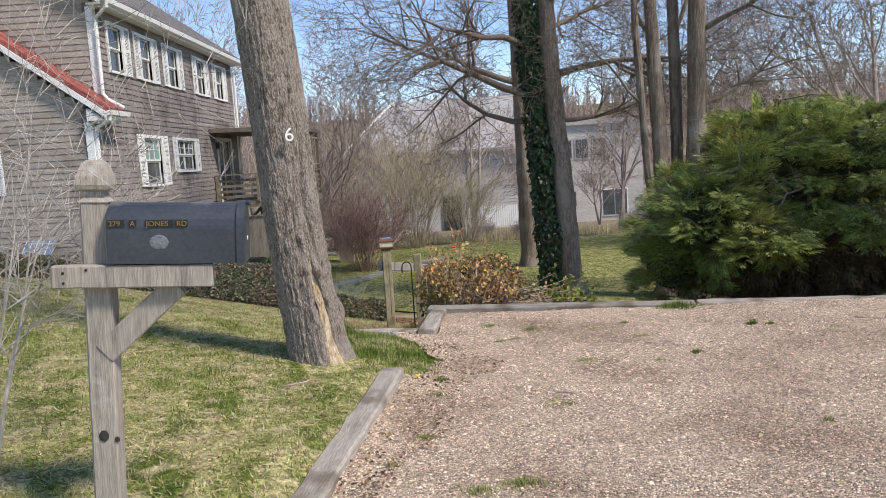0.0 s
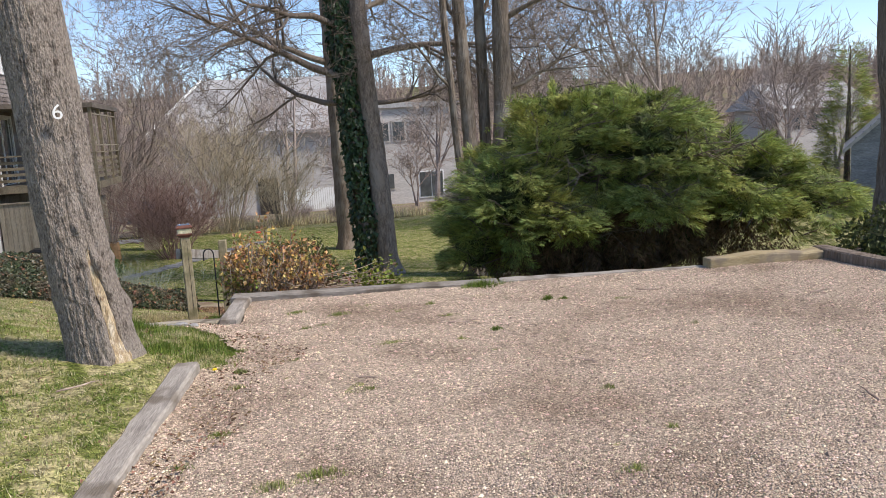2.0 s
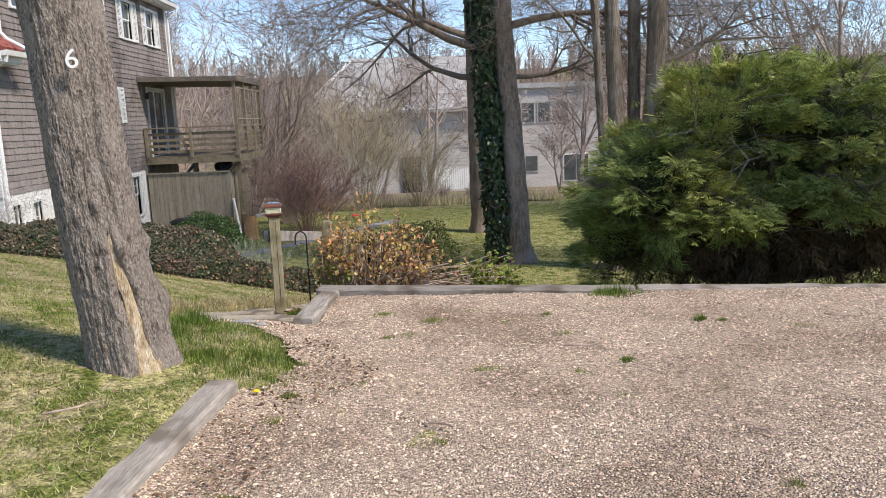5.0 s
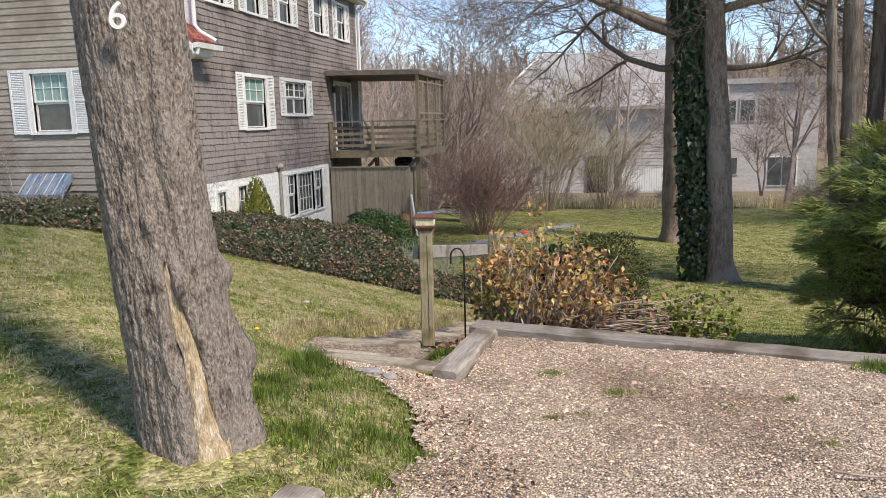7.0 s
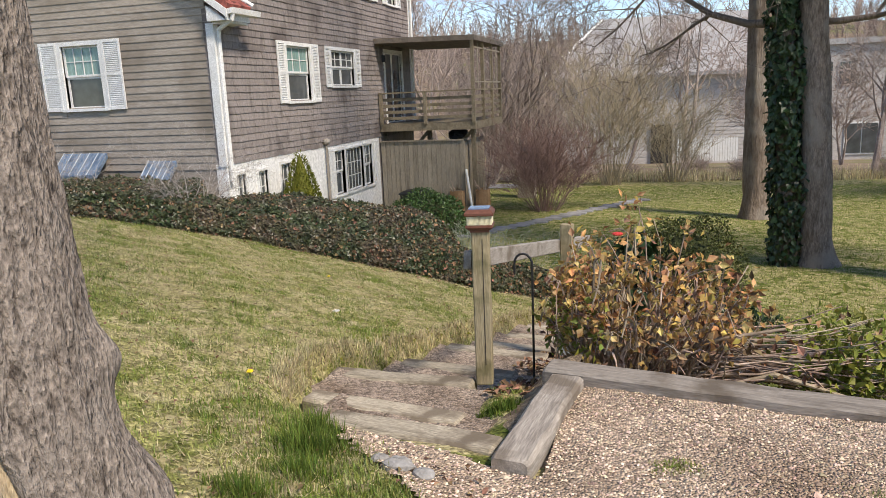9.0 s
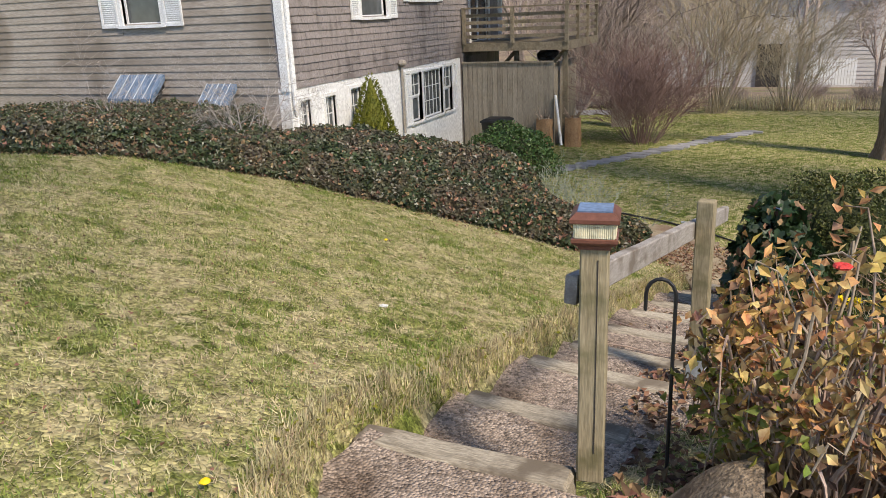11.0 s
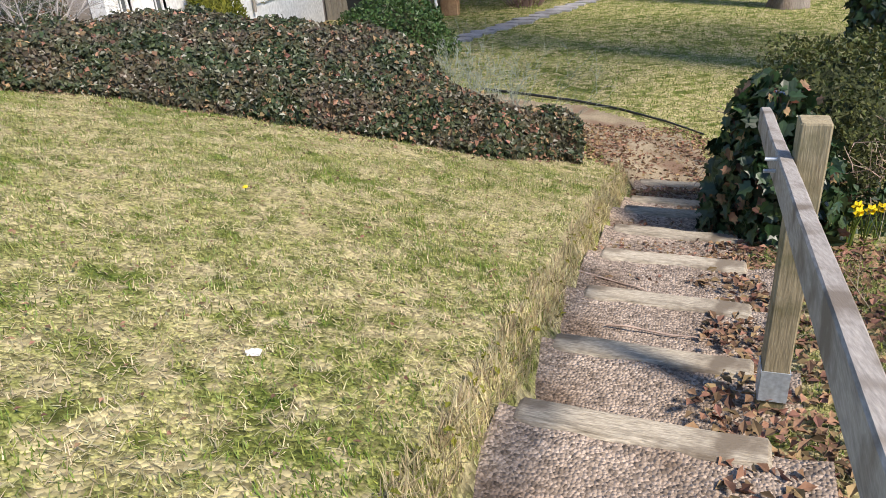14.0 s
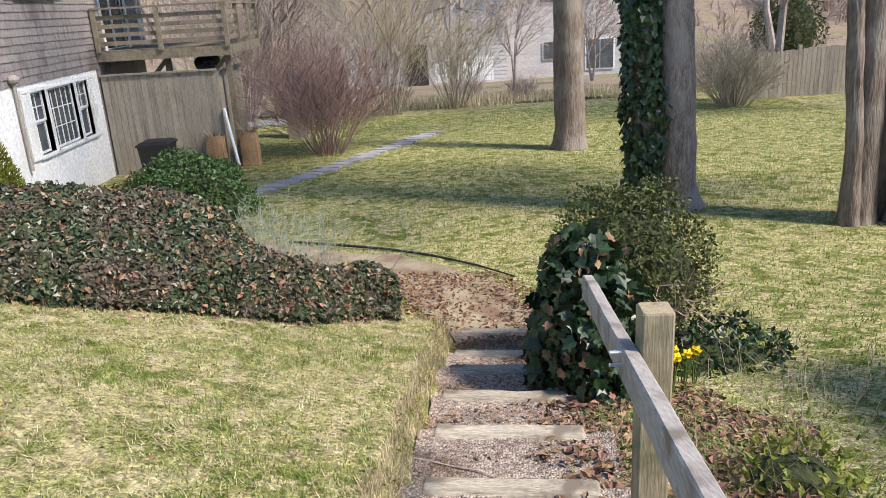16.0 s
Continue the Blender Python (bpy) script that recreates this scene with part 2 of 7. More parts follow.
MOSS = material("moss", [(0.12, 0.13, 0.012), (0.22, 0.21, 0.03)], 9, 0.95, 0.8, 60)
BLACKMETAL = material("mailbox_paint", [(0.032, 0.037, 0.048), (0.05, 0.056, 0.07)], 5, 0.42, 0.1, 70, stain=(0.11, 0.12, 0.135), stain_scale=7, stain_lo=0.60, stain_hi=0.72, dist=0.002, spec=0.5)
BLACK = plain("black_plastic", (0.015, 0.016, 0.018), 0.5)
COPPER = material("copper_brown_plastic", [(0.13, 0.052, 0.035), (0.19, 0.08, 0.055)], 8, 0.4, 0.1, 60, dist=0.002)
SOLAR = material("solar_cell", [(0.10, 0.15, 0.24), (0.16, 0.22, 0.33)], 12, 0.12, 0.0, 60, spec=0.7)
LENSGLASS = material("ribbed_lens", [(0.62, 0.58, 0.40), (0.75, 0.71, 0.52)], 9, 0.25, 0.2, 50, dist=0.003)
GALV = material("galvanised_steel", [(0.45, 0.50, 0.54), (0.60, 0.65, 0.69)], 12, 0.45, 0.1, 60, metal=0.4, dist=0.002)
FLAG = material("flagstone", [(0.20, 0.20, 0.21), (0.32, 0.315, 0.315)], 3, 0.85, 0.4, 30, vary=0.2, dist=0.01)
STONE = material("field_stone", [(0.25, 0.24, 0.23), (0.40, 0.385, 0.36)], 5, 0.9, 0.5, 40, dist=0.01)
TERRACOTTA = material("paper_sack", [(0.30, 0.17, 0.085), (0.42, 0.26, 0.14)], 4, 0.85, 0.3, 30, dist=0.01)
YELLOW = plain("yellow_petal", (0.85, 0.62, 0.02), 0.5)
RED = plain("red_petal", (0.65, 0.05, 0.04), 0.5)
GOLD = plain("gold_digit", (0.22, 0.145, 0.035), 0.5)
NUMWHITE = plain("white_digit", (0.8, 0.8, 0.78), 0.5)
BLUEPLASTIC = material("clear_window_well_cover", [(0.06, 0.10, 0.16), (0.24, 0.31, 0.40)], 3, 0.2, 0.1, 20, stretch=(5, 1, 1), spec=0.6, dist=0.01)
SAND = material("sandy_soil", [(0.22, 0.175, 0.11), (0.36, 0.295, 0.20)], 3, 0.95, 0.6, 60, stain=(0.19, 0.12, 0.08), stain_scale=2.2, dist=0.02)
# near-black: real for knots and cracks, painted shade on joists and window backings
DARKVOID = material("shade_and_knot_black", [(0.03, 0.027, 0.024), (0.06, 0.05, 0.045)], 3, 0.9, 0.1, 20)


# ---------------- shape helpers ----------------
class Shape:
    """Collects vertices and faces of one mesh."""

    def __init__(self):
        self.v, self.f, self.m = [], [], []

    def add(self, verts, faces, mi=0):
        k = len(self.v)
        self.v.extend(verts)
        self.f.extend([tuple(i + k for i in f) for f in faces])
        self.m.extend([mi] * len(faces))

    def box(self, x0, y0, z0, x1, y1, z1, mi=0):
        v = [(x, y, z) for z in (z0, z1) for y in (y0, y1) for x in (x0, x1)]
        self.add(v, [(0, 2, 3, 1), (4, 5, 7, 6), (0, 1, 5, 4), (2, 6, 7, 3), (0, 4, 6, 2), (1, 3, 7, 5)], mi)

    def beam(self, p0, p1, w, h, ch=0.008, segs=1, wob=0.0, seed=0, up=(0, 0, 1), taper=1.0):
        """A chamfered beam from p0 to p1 (axis through its middle), w across, h along up; wob: uneven worn faces."""
        p0, p1 = Vector(p0), Vector(p1)
        d = (p1 - p0).normalized()
        s = d.cross(Vector(up)).normalized()
        u = s.cross(d)
        rnd = random.Random(seed)
        a, b = w / 2, h / 2
        prof = [(-a, -b + ch), (-a + ch, -b), (a - ch, -b), (a, -b + ch), (a, b - ch), (a - ch, b), (-a + ch, b), (-a, b - ch)]
        vs, fs = [], []
        rows = [(0.0, 1 - 1.2 * ch / max(w, h))] + [((ch / (p1 - p0).length) if i == 0 else (1 - ch / (p1 - p0).length) if i == segs else i / segs, 1.0) for i in range(segs + 1)] + [(1.0, 1 - 1.2 * ch / max(w, h))]
        for t, k in rows:
            c = p0.lerp(p1, t)
            k2 = k * (1 + (taper - 1) * t)
            o = (rnd.uniform(-wob, wob), rnd.uniform(-wob, wob))
            for x, z in prof:
                q = c + s * (x * k2 + o[0] + rnd.uniform(-wob, wob) * 0.5) + u * (z * k2 + o[1] + rnd.uniform(-wob, wob) * 0.5)
                vs.append(tuple(q))
        n = len(rows)
        for i in range(n - 1):
            for j in range(8):
                fs.append((i * 8 + j, i * 8 + (j + 1) % 8, (i + 1) * 8 + (j + 1) % 8, (i + 1) * 8 + j))
        fs.append(tuple(range(7, -1, -1)))
        fs.append(tuple((n - 1) * 8 + j for j in range(8)))
        self.add(vs, fs)

    def tube(self, pts, radii, sides=6, cap=False):
        pts = [Vector(p) for p in pts]
        vs, fs = [], []
        ref = Vector((0.31, 0.2, 0.93)) if abs((pts[-1] - pts[0]).normalized().z) < 0.8 else Vector((0.9, 0.35, 0.1))
        for i, p in enumerate(pts):
            d = (pts[min(i + 1, len(pts) - 1)] - pts[max(i - 1, 0)]).normalized()
            s = d.cross(ref).normalized()
            u = s.cross(d)
            for j in range(sides):
                a = 2 * math.pi * j / sides
                vs.append(tuple(p + (s * math.cos(a) + u * math.sin(a)) * radii[i]))
        for i in range(len(pts) - 1):
            for j in range(sides):
                fs.append((i * sides + j, i * sides + (j + 1) % sides, (i + 1) * sides + (j + 1) % sides, (i + 1) * sides + j))
        if cap:
            fs.append(tuple(range(sides - 1, -1, -1)))
            fs.append(tuple((len(pts) - 1) * sides + j for j in range(sides)))
        self.add(vs, fs)

    def ball(self, c, r, n=8, m=6, squash=(1, 1, 1), rough=0.0, seed=0):
        rnd = random.Random(seed)
        vs, fs = [], []
        for i in range(m + 1):
            a = math.pi * i / m
            for j in range(n):
                b = 2 * math.pi * j / n
                k = r * (1 + rnd.uniform(-rough, rough))
                vs.append((c[0] + k * squash[0] * math.sin(a) * math.cos(b), c[1] + k * squash[1] * math.sin(a) * math.sin(b), c[2] + k * squash[2] * math.cos(a)))
        for i in range(m):
            for j in range(n):
                fs.append((i * n + j, (i + 1) * n + j, (i + 1) * n + (j + 1) % n, i * n + (j + 1) % n))
        self.add(vs, fs)

    def make(self, name, mats, parent=None, label="", smooth=False):
        me = bpy.data.meshes.new(name)
        me.from_pydata(self.v, [], self.f)
        mats = mats if isinstance(mats, (list, tuple)) else [mats]
        for m in mats:
            me.materials.append(m)
        if len(mats) > 1:
            me.polygons.foreach_set("material_index", self.m)
        if smooth:
            me.polygons.foreach_set("use_smooth", [True] * len(me.polygons))
        me.update()
        ob = new(name, me)
        if parent is not None:
            ob.parent = parent
        if label:
            tagged(ob, label)
        return ob


def thing(name, label, category, group="", kind="", at=(0, 0, 0)):
    ob = new(name)
    ob.location = at
    ob.empty_display_size = 0.1
    return tagged(ob, label, category, group, kind)


def leaf_mesh(name, P, D, U, length, width, mat, parent=None, label="", fold=0.25, smooth=False):
    """Many folded leaves in one mesh: places P, directions D, face normals U (arrays n x 3)."""
    P, D, U = (np.asarray(a, float) for a in (P, D, U))
    D = D / np.linalg.norm(D, axis=1)[:, None]
    S = np.cross(D, U)
    S /= np.linalg.norm(S, axis=1)[:, None] + 1e-9
    U = np.cross(S, D)
    n = len(P)
    ln = np.broadcast_to(np.asarray(length, float), (n,))[:, None]
    wd = np.broadcast_to(np.asarray(width, float), (n,))[:, None]
    V = np.empty((n, 4, 3))
    V[:, 0] = P
    V[:, 1] = P + D * ln * 0.45 + S * wd / 2 + U * wd * fold
    V[:, 2] = P + D * ln
    V[:, 3] = P + D * ln * 0.45 - S * wd / 2 + U * wd * fold
    base = np.arange(n)[:, None] * 4
    F = np.concatenate([base + [0, 1, 2], base + [0, 2, 3]], 0)
    me = bpy.data.meshes.new(name)
    me.from_pydata(V.reshape(-1, 3).tolist(), [], F.tolist())
    me.materials.append(mat)
    me.update()
    ob = new(name, me)
    if parent is not None:
        ob.parent = parent
    if label:
        tagged(ob, label)
    return ob


def unit(n, rng):
    a = rng.normal(size=(n, 3))
    return a / np.linalg.norm(a, axis=1)[:, None]


def grow(S, p, d, length, r, depth, rnd, kids=3, spread=0.8, lift=0.12, shrink=0.66, thin=0.004, twist=0.22, sides=6):
    """A bare branch with its side branches: tapered tubes."""
    segs = 5 if depth > 1 else 2 if depth == 1 else 1
    pts, rad = [Vector(p)], [r]
    dd = Vector(d).normalized()
    spawn = []
    for i in range(segs):
        dd = (dd + Vector((rnd.gauss(0, twist), rnd.gauss(0, twist), rnd.gauss(0, twist) + lift)) * 0.5).normalized()
        pts.append(pts[-1] + dd * length / segs)
        rad.append(max(thin * 0.5, r * (1 - 0.78 * (i + 1) / segs)))
        if i >= 1 or depth <= 1:
            spawn.append((pts[-1].copy(), dd.copy(), rad[-1]))
    S.tube(pts, rad, max(3, sides))
    if depth <= 0:
        return
    for q, e, rr in spawn:
        for _ in range(kids if rnd.random() < 0.8 else kids - 1):
            a = Vector((rnd.gauss(0, 1), rnd.gauss(0, 1), rnd.gauss(0, 0.7)))
            a = (a - a.dot(e) * e).normalized()
            nd = (e * (1 - spread * 0.45) + a * spread).normalized()
            grow(S, q, nd, length * shrink * rnd.uniform(0.6, 1.1), max(thin, rr * 0.62), depth - 1, rnd, kids, spread, lift, shrink, thin, twist, sides - 2)


# ---------------- ground ----------------
def sstep(a, b, x):
    t = np.clip((np.asarray(x, float) - a) / (b - a), 0, 1)
    return t * t * (3 - 2 * t)


def smin(a, b, k):
    h = np.clip(0.5 + 0.5 * (b - a) / k, 0, 1)
    return b * (1 - h) + a * h - k * h * (1 - h)


def step_mid(y):
    """Middle line of the flight of steps."""
    return np.interp(y, [6.5, 7.7, 8.5, 14.4], [-0.85, -1.18, -1.03, -0.34])


def gravel_z(x, y):
    return -0.016 * y + 0.012 * (x - 1.0)


def tread_z(y):
    return np.interp(y, [6.3, 6.75, 7.2, 7.75, 8.55, 9.3, 10.0, 10.7, 11.35, 12.05, 12.7, 13.4, 14.4, 16], [-0.10, -0.21, -0.30, -0.43, -0.64, -0.80, -1.0, -1.14, -1.25, -1.44, -1.6, -1.84, -2.08, -2.14])


def ground_z(x, y):
    x, y = np.asarray(x, float), np.asarray(y, float)
    left = 0.04 + 0.075 * np.clip(-0.4 - x, 0, 4.5) + 0.02 * np.clip(-4.9 - x, 0, 40)
    k = sstep(-0.05, -0.75, x + 0.13 * (4.8 - y) * (y < 4.8))
    plateau = gravel_z(np.clip(x, -3, 8), np.clip(y, -30, 9)) * (1 - k) + left * k
    side = np.clip(-1.0 - x, 0, 5.2)
    slope = -0.27 - 0.212 * (y - 7.3) + 0.20 * side * sstep(3.0, 7.0, y + 0 * x) 
    slope = slope - 0.13 * sstep(-0.85, -0.35, x) * sstep(7.5, 8.6, y)
    low = -2.13 - 0.022 * (y - 16) - 0.06 * np.clip(y - 34, 0, 45) + 0.25 * np.clip(y - 108, 0, 82) * sstep(100, 125, y)
    low = low + 0.02 * np.clip(np.abs(x - 10) - 60, 0, 200) * sstep(40, 90, y)
    top = smin(plateau, slope, 0.16)
    z = -smin(-top, -low, 0.22)
    band = np.exp(-(np.abs(x - step_mid(y)) / 0.50) ** 9) * sstep(6.65, 7.05, y) * (1 - sstep(14.3, 15.6, y))
    z = z * (1 - band) + (tread_z(y) - 0.07) * band
    return z

def axis(spans):
    out = []
    for a, b, s in spans:
        out.extend(np.arange(a, b - 1e-6, s).tolist())
    out.append(spans[-1][1])
    return np.array(out)


def grid_object(name, xs, ys, zf, mat, keep=None):
    X, Y = np.meshgrid(xs, ys)
    Z = zf(X, Y)
    nx, ny = len(xs), len(ys)
    V = np.stack([X, Y, Z], -1).reshape(-1, 3)
    i = (np.arange(ny - 1)[:, None] * nx + np.arange(nx - 1)[None, :])
    F = np.stack([i, i + 1, i + 1 + nx, i + nx], -1).reshape(-1, 4)
    if keep is not None:
        c = V[F].mean(1)
        F = F[keep(c[:, 0], c[:, 1])]
        used = np.unique(F)
        remap = np.full(len(V), -1)
        remap[used] = np.arange(len(used))
        V, F = V[used], remap[F]
    me = bpy.data.meshes.new(name)
    me.from_pydata(V.tolist(), [], F.tolist())
    me.materials.append(mat)
    me.polygons.foreach_set("use_smooth", [True] * len(me.polygons))
    me.update()
    return new(name, me)


def wave(x, y, s, seed=0.0):
    """Smooth unevenness from a few sines, about -1 to 1."""
    return (np.sin(x * s * 1.0 + 1.3 + seed) * np.cos(y * s * 1.3 + 0.7 + seed * 2) + 0.6 * np.sin(x * s * 2.3 + y * s * 1.9 + seed * 3) + 0.4 * np.cos(x * s * 4.1 - y * s * 3.3 + seed)) / 2.0


XS = axis([(-400, -60, 20), (-60, -14, 2.0), (-14, -7, 0.4), (-7, -2.4, 0.11), (-2.4, 0.6, 0.05), (0.6, 7, 0.11), (7, 16, 0.5), (16, 60, 2.0), (60, 400, 20)])
YS = axis([(-60, -4, 4.0), (-4, 1, 0.4), (1, 6.4, 0.11), (6.4, 14.6, 0.06), (14.6, 18, 0.11), (18, 36, 0.5), (36, 90, 2.0), (90, 600, 15)])
ground = grid_object("ground", XS, YS, lambda x, y: ground_z(x, y) + 0.018 * wave(x, y, 2.1) + 0.008 * wave(x, y, 7.0, 2.0), LAWN)
tagged(ground, "patchy spring lawn, green and straw coloured, falling away downhill", "lawn", kind="structure")


def far_edge(x):
    return 7.27 - 0.19 * x


def left_edge(y):
    return np.where(y < 4.9, -0.52 + 0.132 * (y - 4.0), np.interp(y, [4.9, 5.1, 5.3, 5.83, 6.24, 6.5, 6.7], [-0.36, -0.22, -0.14, -0.32, -0.72, -0.95, -1.15]))


def on_gravel(x, y):
    j = 0.06 * wave(x, y, 6.0, 4.0) + 0.04 * wave(x, y, 17.0, 1.0) + 0.03 * wave(x, y, 41.0, 2.0)
    fe = np.where(x > -0.15, far_edge(x) - 0.05, 6.37 - 0.319 * (x + 0.27))
    return (x > left_edge(y) + j) & (y < fe + j * 0.3) & (x < 5.45) & (y > -6)


gravel = grid_object("gravel_parking_area", axis([(-1.6, 0.2, 0.022), (0.2, 5.6, 0.05)]), axis([(-6, 1, 0.25), (1, 7.6, 0.024)]),
                     lambda x, y: np.maximum(gravel_z(x, y), ground_z(x, y) - 0.005) + 0.022 + 0.010 * wave(x, y, 3.0, 1.0) + 0.004 * wave(x, y, 14.0, 1.0), GRAVEL, on_gravel)
tagged(gravel, "pinkish beige pea gravel parking area", "gravel", kind="structure")

rng = np.random.default_rng(5)


def scatter_pebbles(name, n, xr, yr, keep, zf, size, label, mat=PEBBLE, cat="gravel", dense_to=None):
    x = rng.uniform(*xr, n)
    y = rng.uniform(*yr, n)
    if dense_to:
        y = yr[0] + (yr[1] - yr[0]) * rng.random(n) ** dense_to
    k = keep(x, y)
    x, y = x[k], y[k]
    n = len(x)
    c = np.stack([x, y, zf(x, y)], -1)
    oct_ = np.array([(1, 0, 0), (0, 1, 0), (-1, 0, 0), (0, -1, 0), (0, 0, 1.0), (0, 0, -1.0)])
    s = size * rng.lognormal(0, 0.38, n)[:, None, None] * rng.uniform(0.6, 1.25, (n, 6, 1)) * np.array([1, 1, 0.62])
    a = rng.uniform(0, 6.28, n)
    R = np.zeros((n, 3, 3))
    R[:, 0, 0], R[:, 0, 1], R[:, 1, 0], R[:, 1, 1], R[:, 2, 2] = np.cos(a), -np.sin(a), np.sin(a), np.cos(a), 1
    R[:, 0, 2] = rng.uniform(-.5, .5, n)
    R[:, 1, 2] = rng.uniform(-.5, .5, n)
    V = np.einsum("nij,nkj->nki", R, oct_[None] * s) + c[:, None, :]
    f = np.array([(0, 1, 4), (1, 2, 4), (2, 3, 4), (3, 0, 4), (1, 0, 5), (2, 1, 5), (3, 2, 5), (0, 3, 5)])
    F = (np.arange(n)[:, None, None] * 6 + f[None]).reshape(-1, 3)
    me = bpy.data.meshes.new(name)
    me.from_pydata(V.reshape(-1, 3).tolist(), [], F.tolist())
    me.materials.append(mat)
    me.update()
    return tagged(new(name, me), label, cat, kind="stuff")


scatter_pebbles("loose_gravel", 180000, (-1.3, 5.4), (1.6, 7.3), on_gravel, lambda x, y: np.maximum(gravel_z(x, y), ground_z(x, y) - 0.005) + 0.024 + 0.010 * wave(x, y, 3.0, 1.0), 0.0046, "loose pinkish pebbles of the parking area", dense_to=1.0)

# ---------------- timbers round the gravel ----------------
def timber(p0, p1, w, h, label, seed, group="landscape timbers", mat=TIMBER, wob=0.004, name="landscape_timber"):
    p0, p1 = Vector(p0), Vector(p1)
    mid, ln = (p0 + p1) / 2, (p1 - p0).length
    S = Shape()
    S.beam((-ln / 2, 0, 0), (ln / 2, 0, 0), w, h, 0.014, max(4, int(ln / 0.16)), wob, seed)
    ob = S.make(name, mat)
    d = (p1 - p0).normalized()
    ob.matrix_world = Matrix.Translation(mid) @ d.to_track_quat("X", "Z").to_matrix().to_4x4()
    return tagged(ob, label, "timber", group)


timber((-1.02, 0.2, -0.05), (-0.44, 4.86, -0.035), 0.15, 0.16, "weathered grey timber edging the lawn beside the gravel", 3, wob=0.006)
timber((-0.268, 6.37, -0.122), (-0.165, 7.20, -0.122), 0.15, 0.15, "weathered grey timber set slantwise at the gravel corner", 4)
timber((-0.27, 7.31, -0.122), (2.22, 6.84, -0.125), 0.15, 0.15, "long grey timber at the far gravel edge", 5)
timber((2.24, 6.835, -0.12), (4.30, 6.46, -0.125), 0.15, 0.15, "sunken grey timber at the far gravel edge", 6)
timber((4.20, 6.42, -0.01), (5.32, 6.24, 0.0), 0.17, 0.12, "split yellowish timber at the gravel's end", 7, mat=material("split_yellow_timber", [(0.30, 0.23, 0.12), (0.46, 0.37, 0.22)], 3, 0.9, 0.5, 26, stretch=(0.7, 5, 5), stain=(0.25, 0.20, 0.14), stain_scale=5, dist=0.008), wob=0.014)
timber((5.40, 6.35, -0.01), (5.35, 4.2, 0.0), 0.17, 0.16, "dark weathered timber along the gravel's side", 8, mat=PALEBARK)

# ---------------- flight of timber steps ----------------
STEPS = [6.64, 7.12, 7.72, 8.50, 9.27, 9.99, 10.66, 11.29, 12.01, 12.66, 13.37, 14.38]   # left front top edges
STEP_L = [-1.11, -1.45, -1.60, -1.44, -1.35, -1.27, -1.16, -1.08, -1.01, -0.92, -0.85, -0.73]
STEP_R = [(-0.35, 6.51), (-0.62, 6.98), (-0.74, 7.68)]
STEP_Z = [-0.10, -0.23, -0.345, -0.56, -0.71, -0.92, -1.06, -1.17, -1.36, -1.51, -1.74, -2.0]
for i, sy in enumerate(STEPS):
    lx, z = STEP_L[i], STEP_Z[i]
    rx, ry = STEP_R[i] if i < 3 else (lx + 0.80, sy - 0.13)
    timber((lx, sy + 0.07, z - 0.07), (rx, ry + 0.07, z - 0.07), 0.14, 0.14, "weathered grey timber step of the garden stair", 20 + i, "timber steps", name="timber_step", mat=STEPWOOD)
    if i < len(STEPS) - 1:
        y0, y1 = sy + 0.1, STEPS[i + 1] + 0.03
        zt = STEP_Z[i + 1] - 0.012
        zn = zt + 0.015
        nx = (lx + rx) / 2 + (0.0 if i > 1 else -0.12)
        ln = y1 - y0
        g = grid_object("gravel_tread", np.linspace(-0.52, 0.52, 18), np.linspace(0, ln, 12), lambda x, y: 0.010 * wave(x, y, 9.0, i) + (zn - zt) * (1 - y / ln) ** 1.5 + 0.03 * np.clip(np.abs(x) - 0.38, 0, 1) * 4, TREADS)
        g.matrix_world = pose(nx + 0.05 * ln, y0 - 0.02, zt, 0, 0, -9)
        tagged(g, "fine gravel tread between two timber steps", "gravel", "gravel treads", "structure")
scatter_pebbles("tread_pebbles", 22000, (-1.8, 0.2), (6.6, 14.2), lambda x, y: np.abs(x - np.interp(y, STEPS, STEP_L) - 0.42) < 0.42, lambda x, y: np.interp(y, STEPS, [z for z in STEP_Z[1:]] + [-2.06]) - 0.004, 0.008, "loose pebbles on the stair treads")

bank = grid_object("soil_bank", np.linspace(-0.95, -0.14, 22), np.linspace(6.35, 7.75, 32), lambda x, y: np.interp(x - 0.13 * (y - 6.7), [-0.85, -0.62, -0.28, -0.1], [-0.44, -0.25, -0.13, -0.12]) - 0.17 * np.clip(y - 6.9, 0, 1) * sstep(-0.2, -0.5, x) - 0.06 * sstep(6.55, 6.35, y) + 0.02 * wave(x, y, 8.0, 1.0), material("dry_soil", [(0.19, 0.135, 0.085), (0.32, 0.245, 0.165), (0.25, 0.185, 0.12)], 7, 0.95, 0.9, 60, stain=(0.15, 0.105, 0.07), stain_scale=7, grain=0.6, dist=0.02), lambda x, y: (x > -0.80 + 0.10 * wave(x, y, 6.0) + 0.13 * (y - 7.2)) & (y > 6.32 - 0.319 * (x + 0.27) + 0.13))
tagged(bank, "bare brown soil bank between stair and gravel timber", "soil", kind="structure")

# ---------------- lamp post, hand rail ----------------
def post(name, x, y, z0, z1, w, yaw, label, lean=(0, 0)):
    S = Shape()
    h = z1 - z0
    S.beam((0, 0, -0.1), (lean[0], lean[1], h), w, w, 0.006, 10, 0.0012, 2, up=(0, 1, 0))
    th = thing(name, label, "post", at=(x, y, z0))
    th.rotation_euler = (0, 0, radians(yaw))
    S.make("post", POSTWOOD, th)
    return th


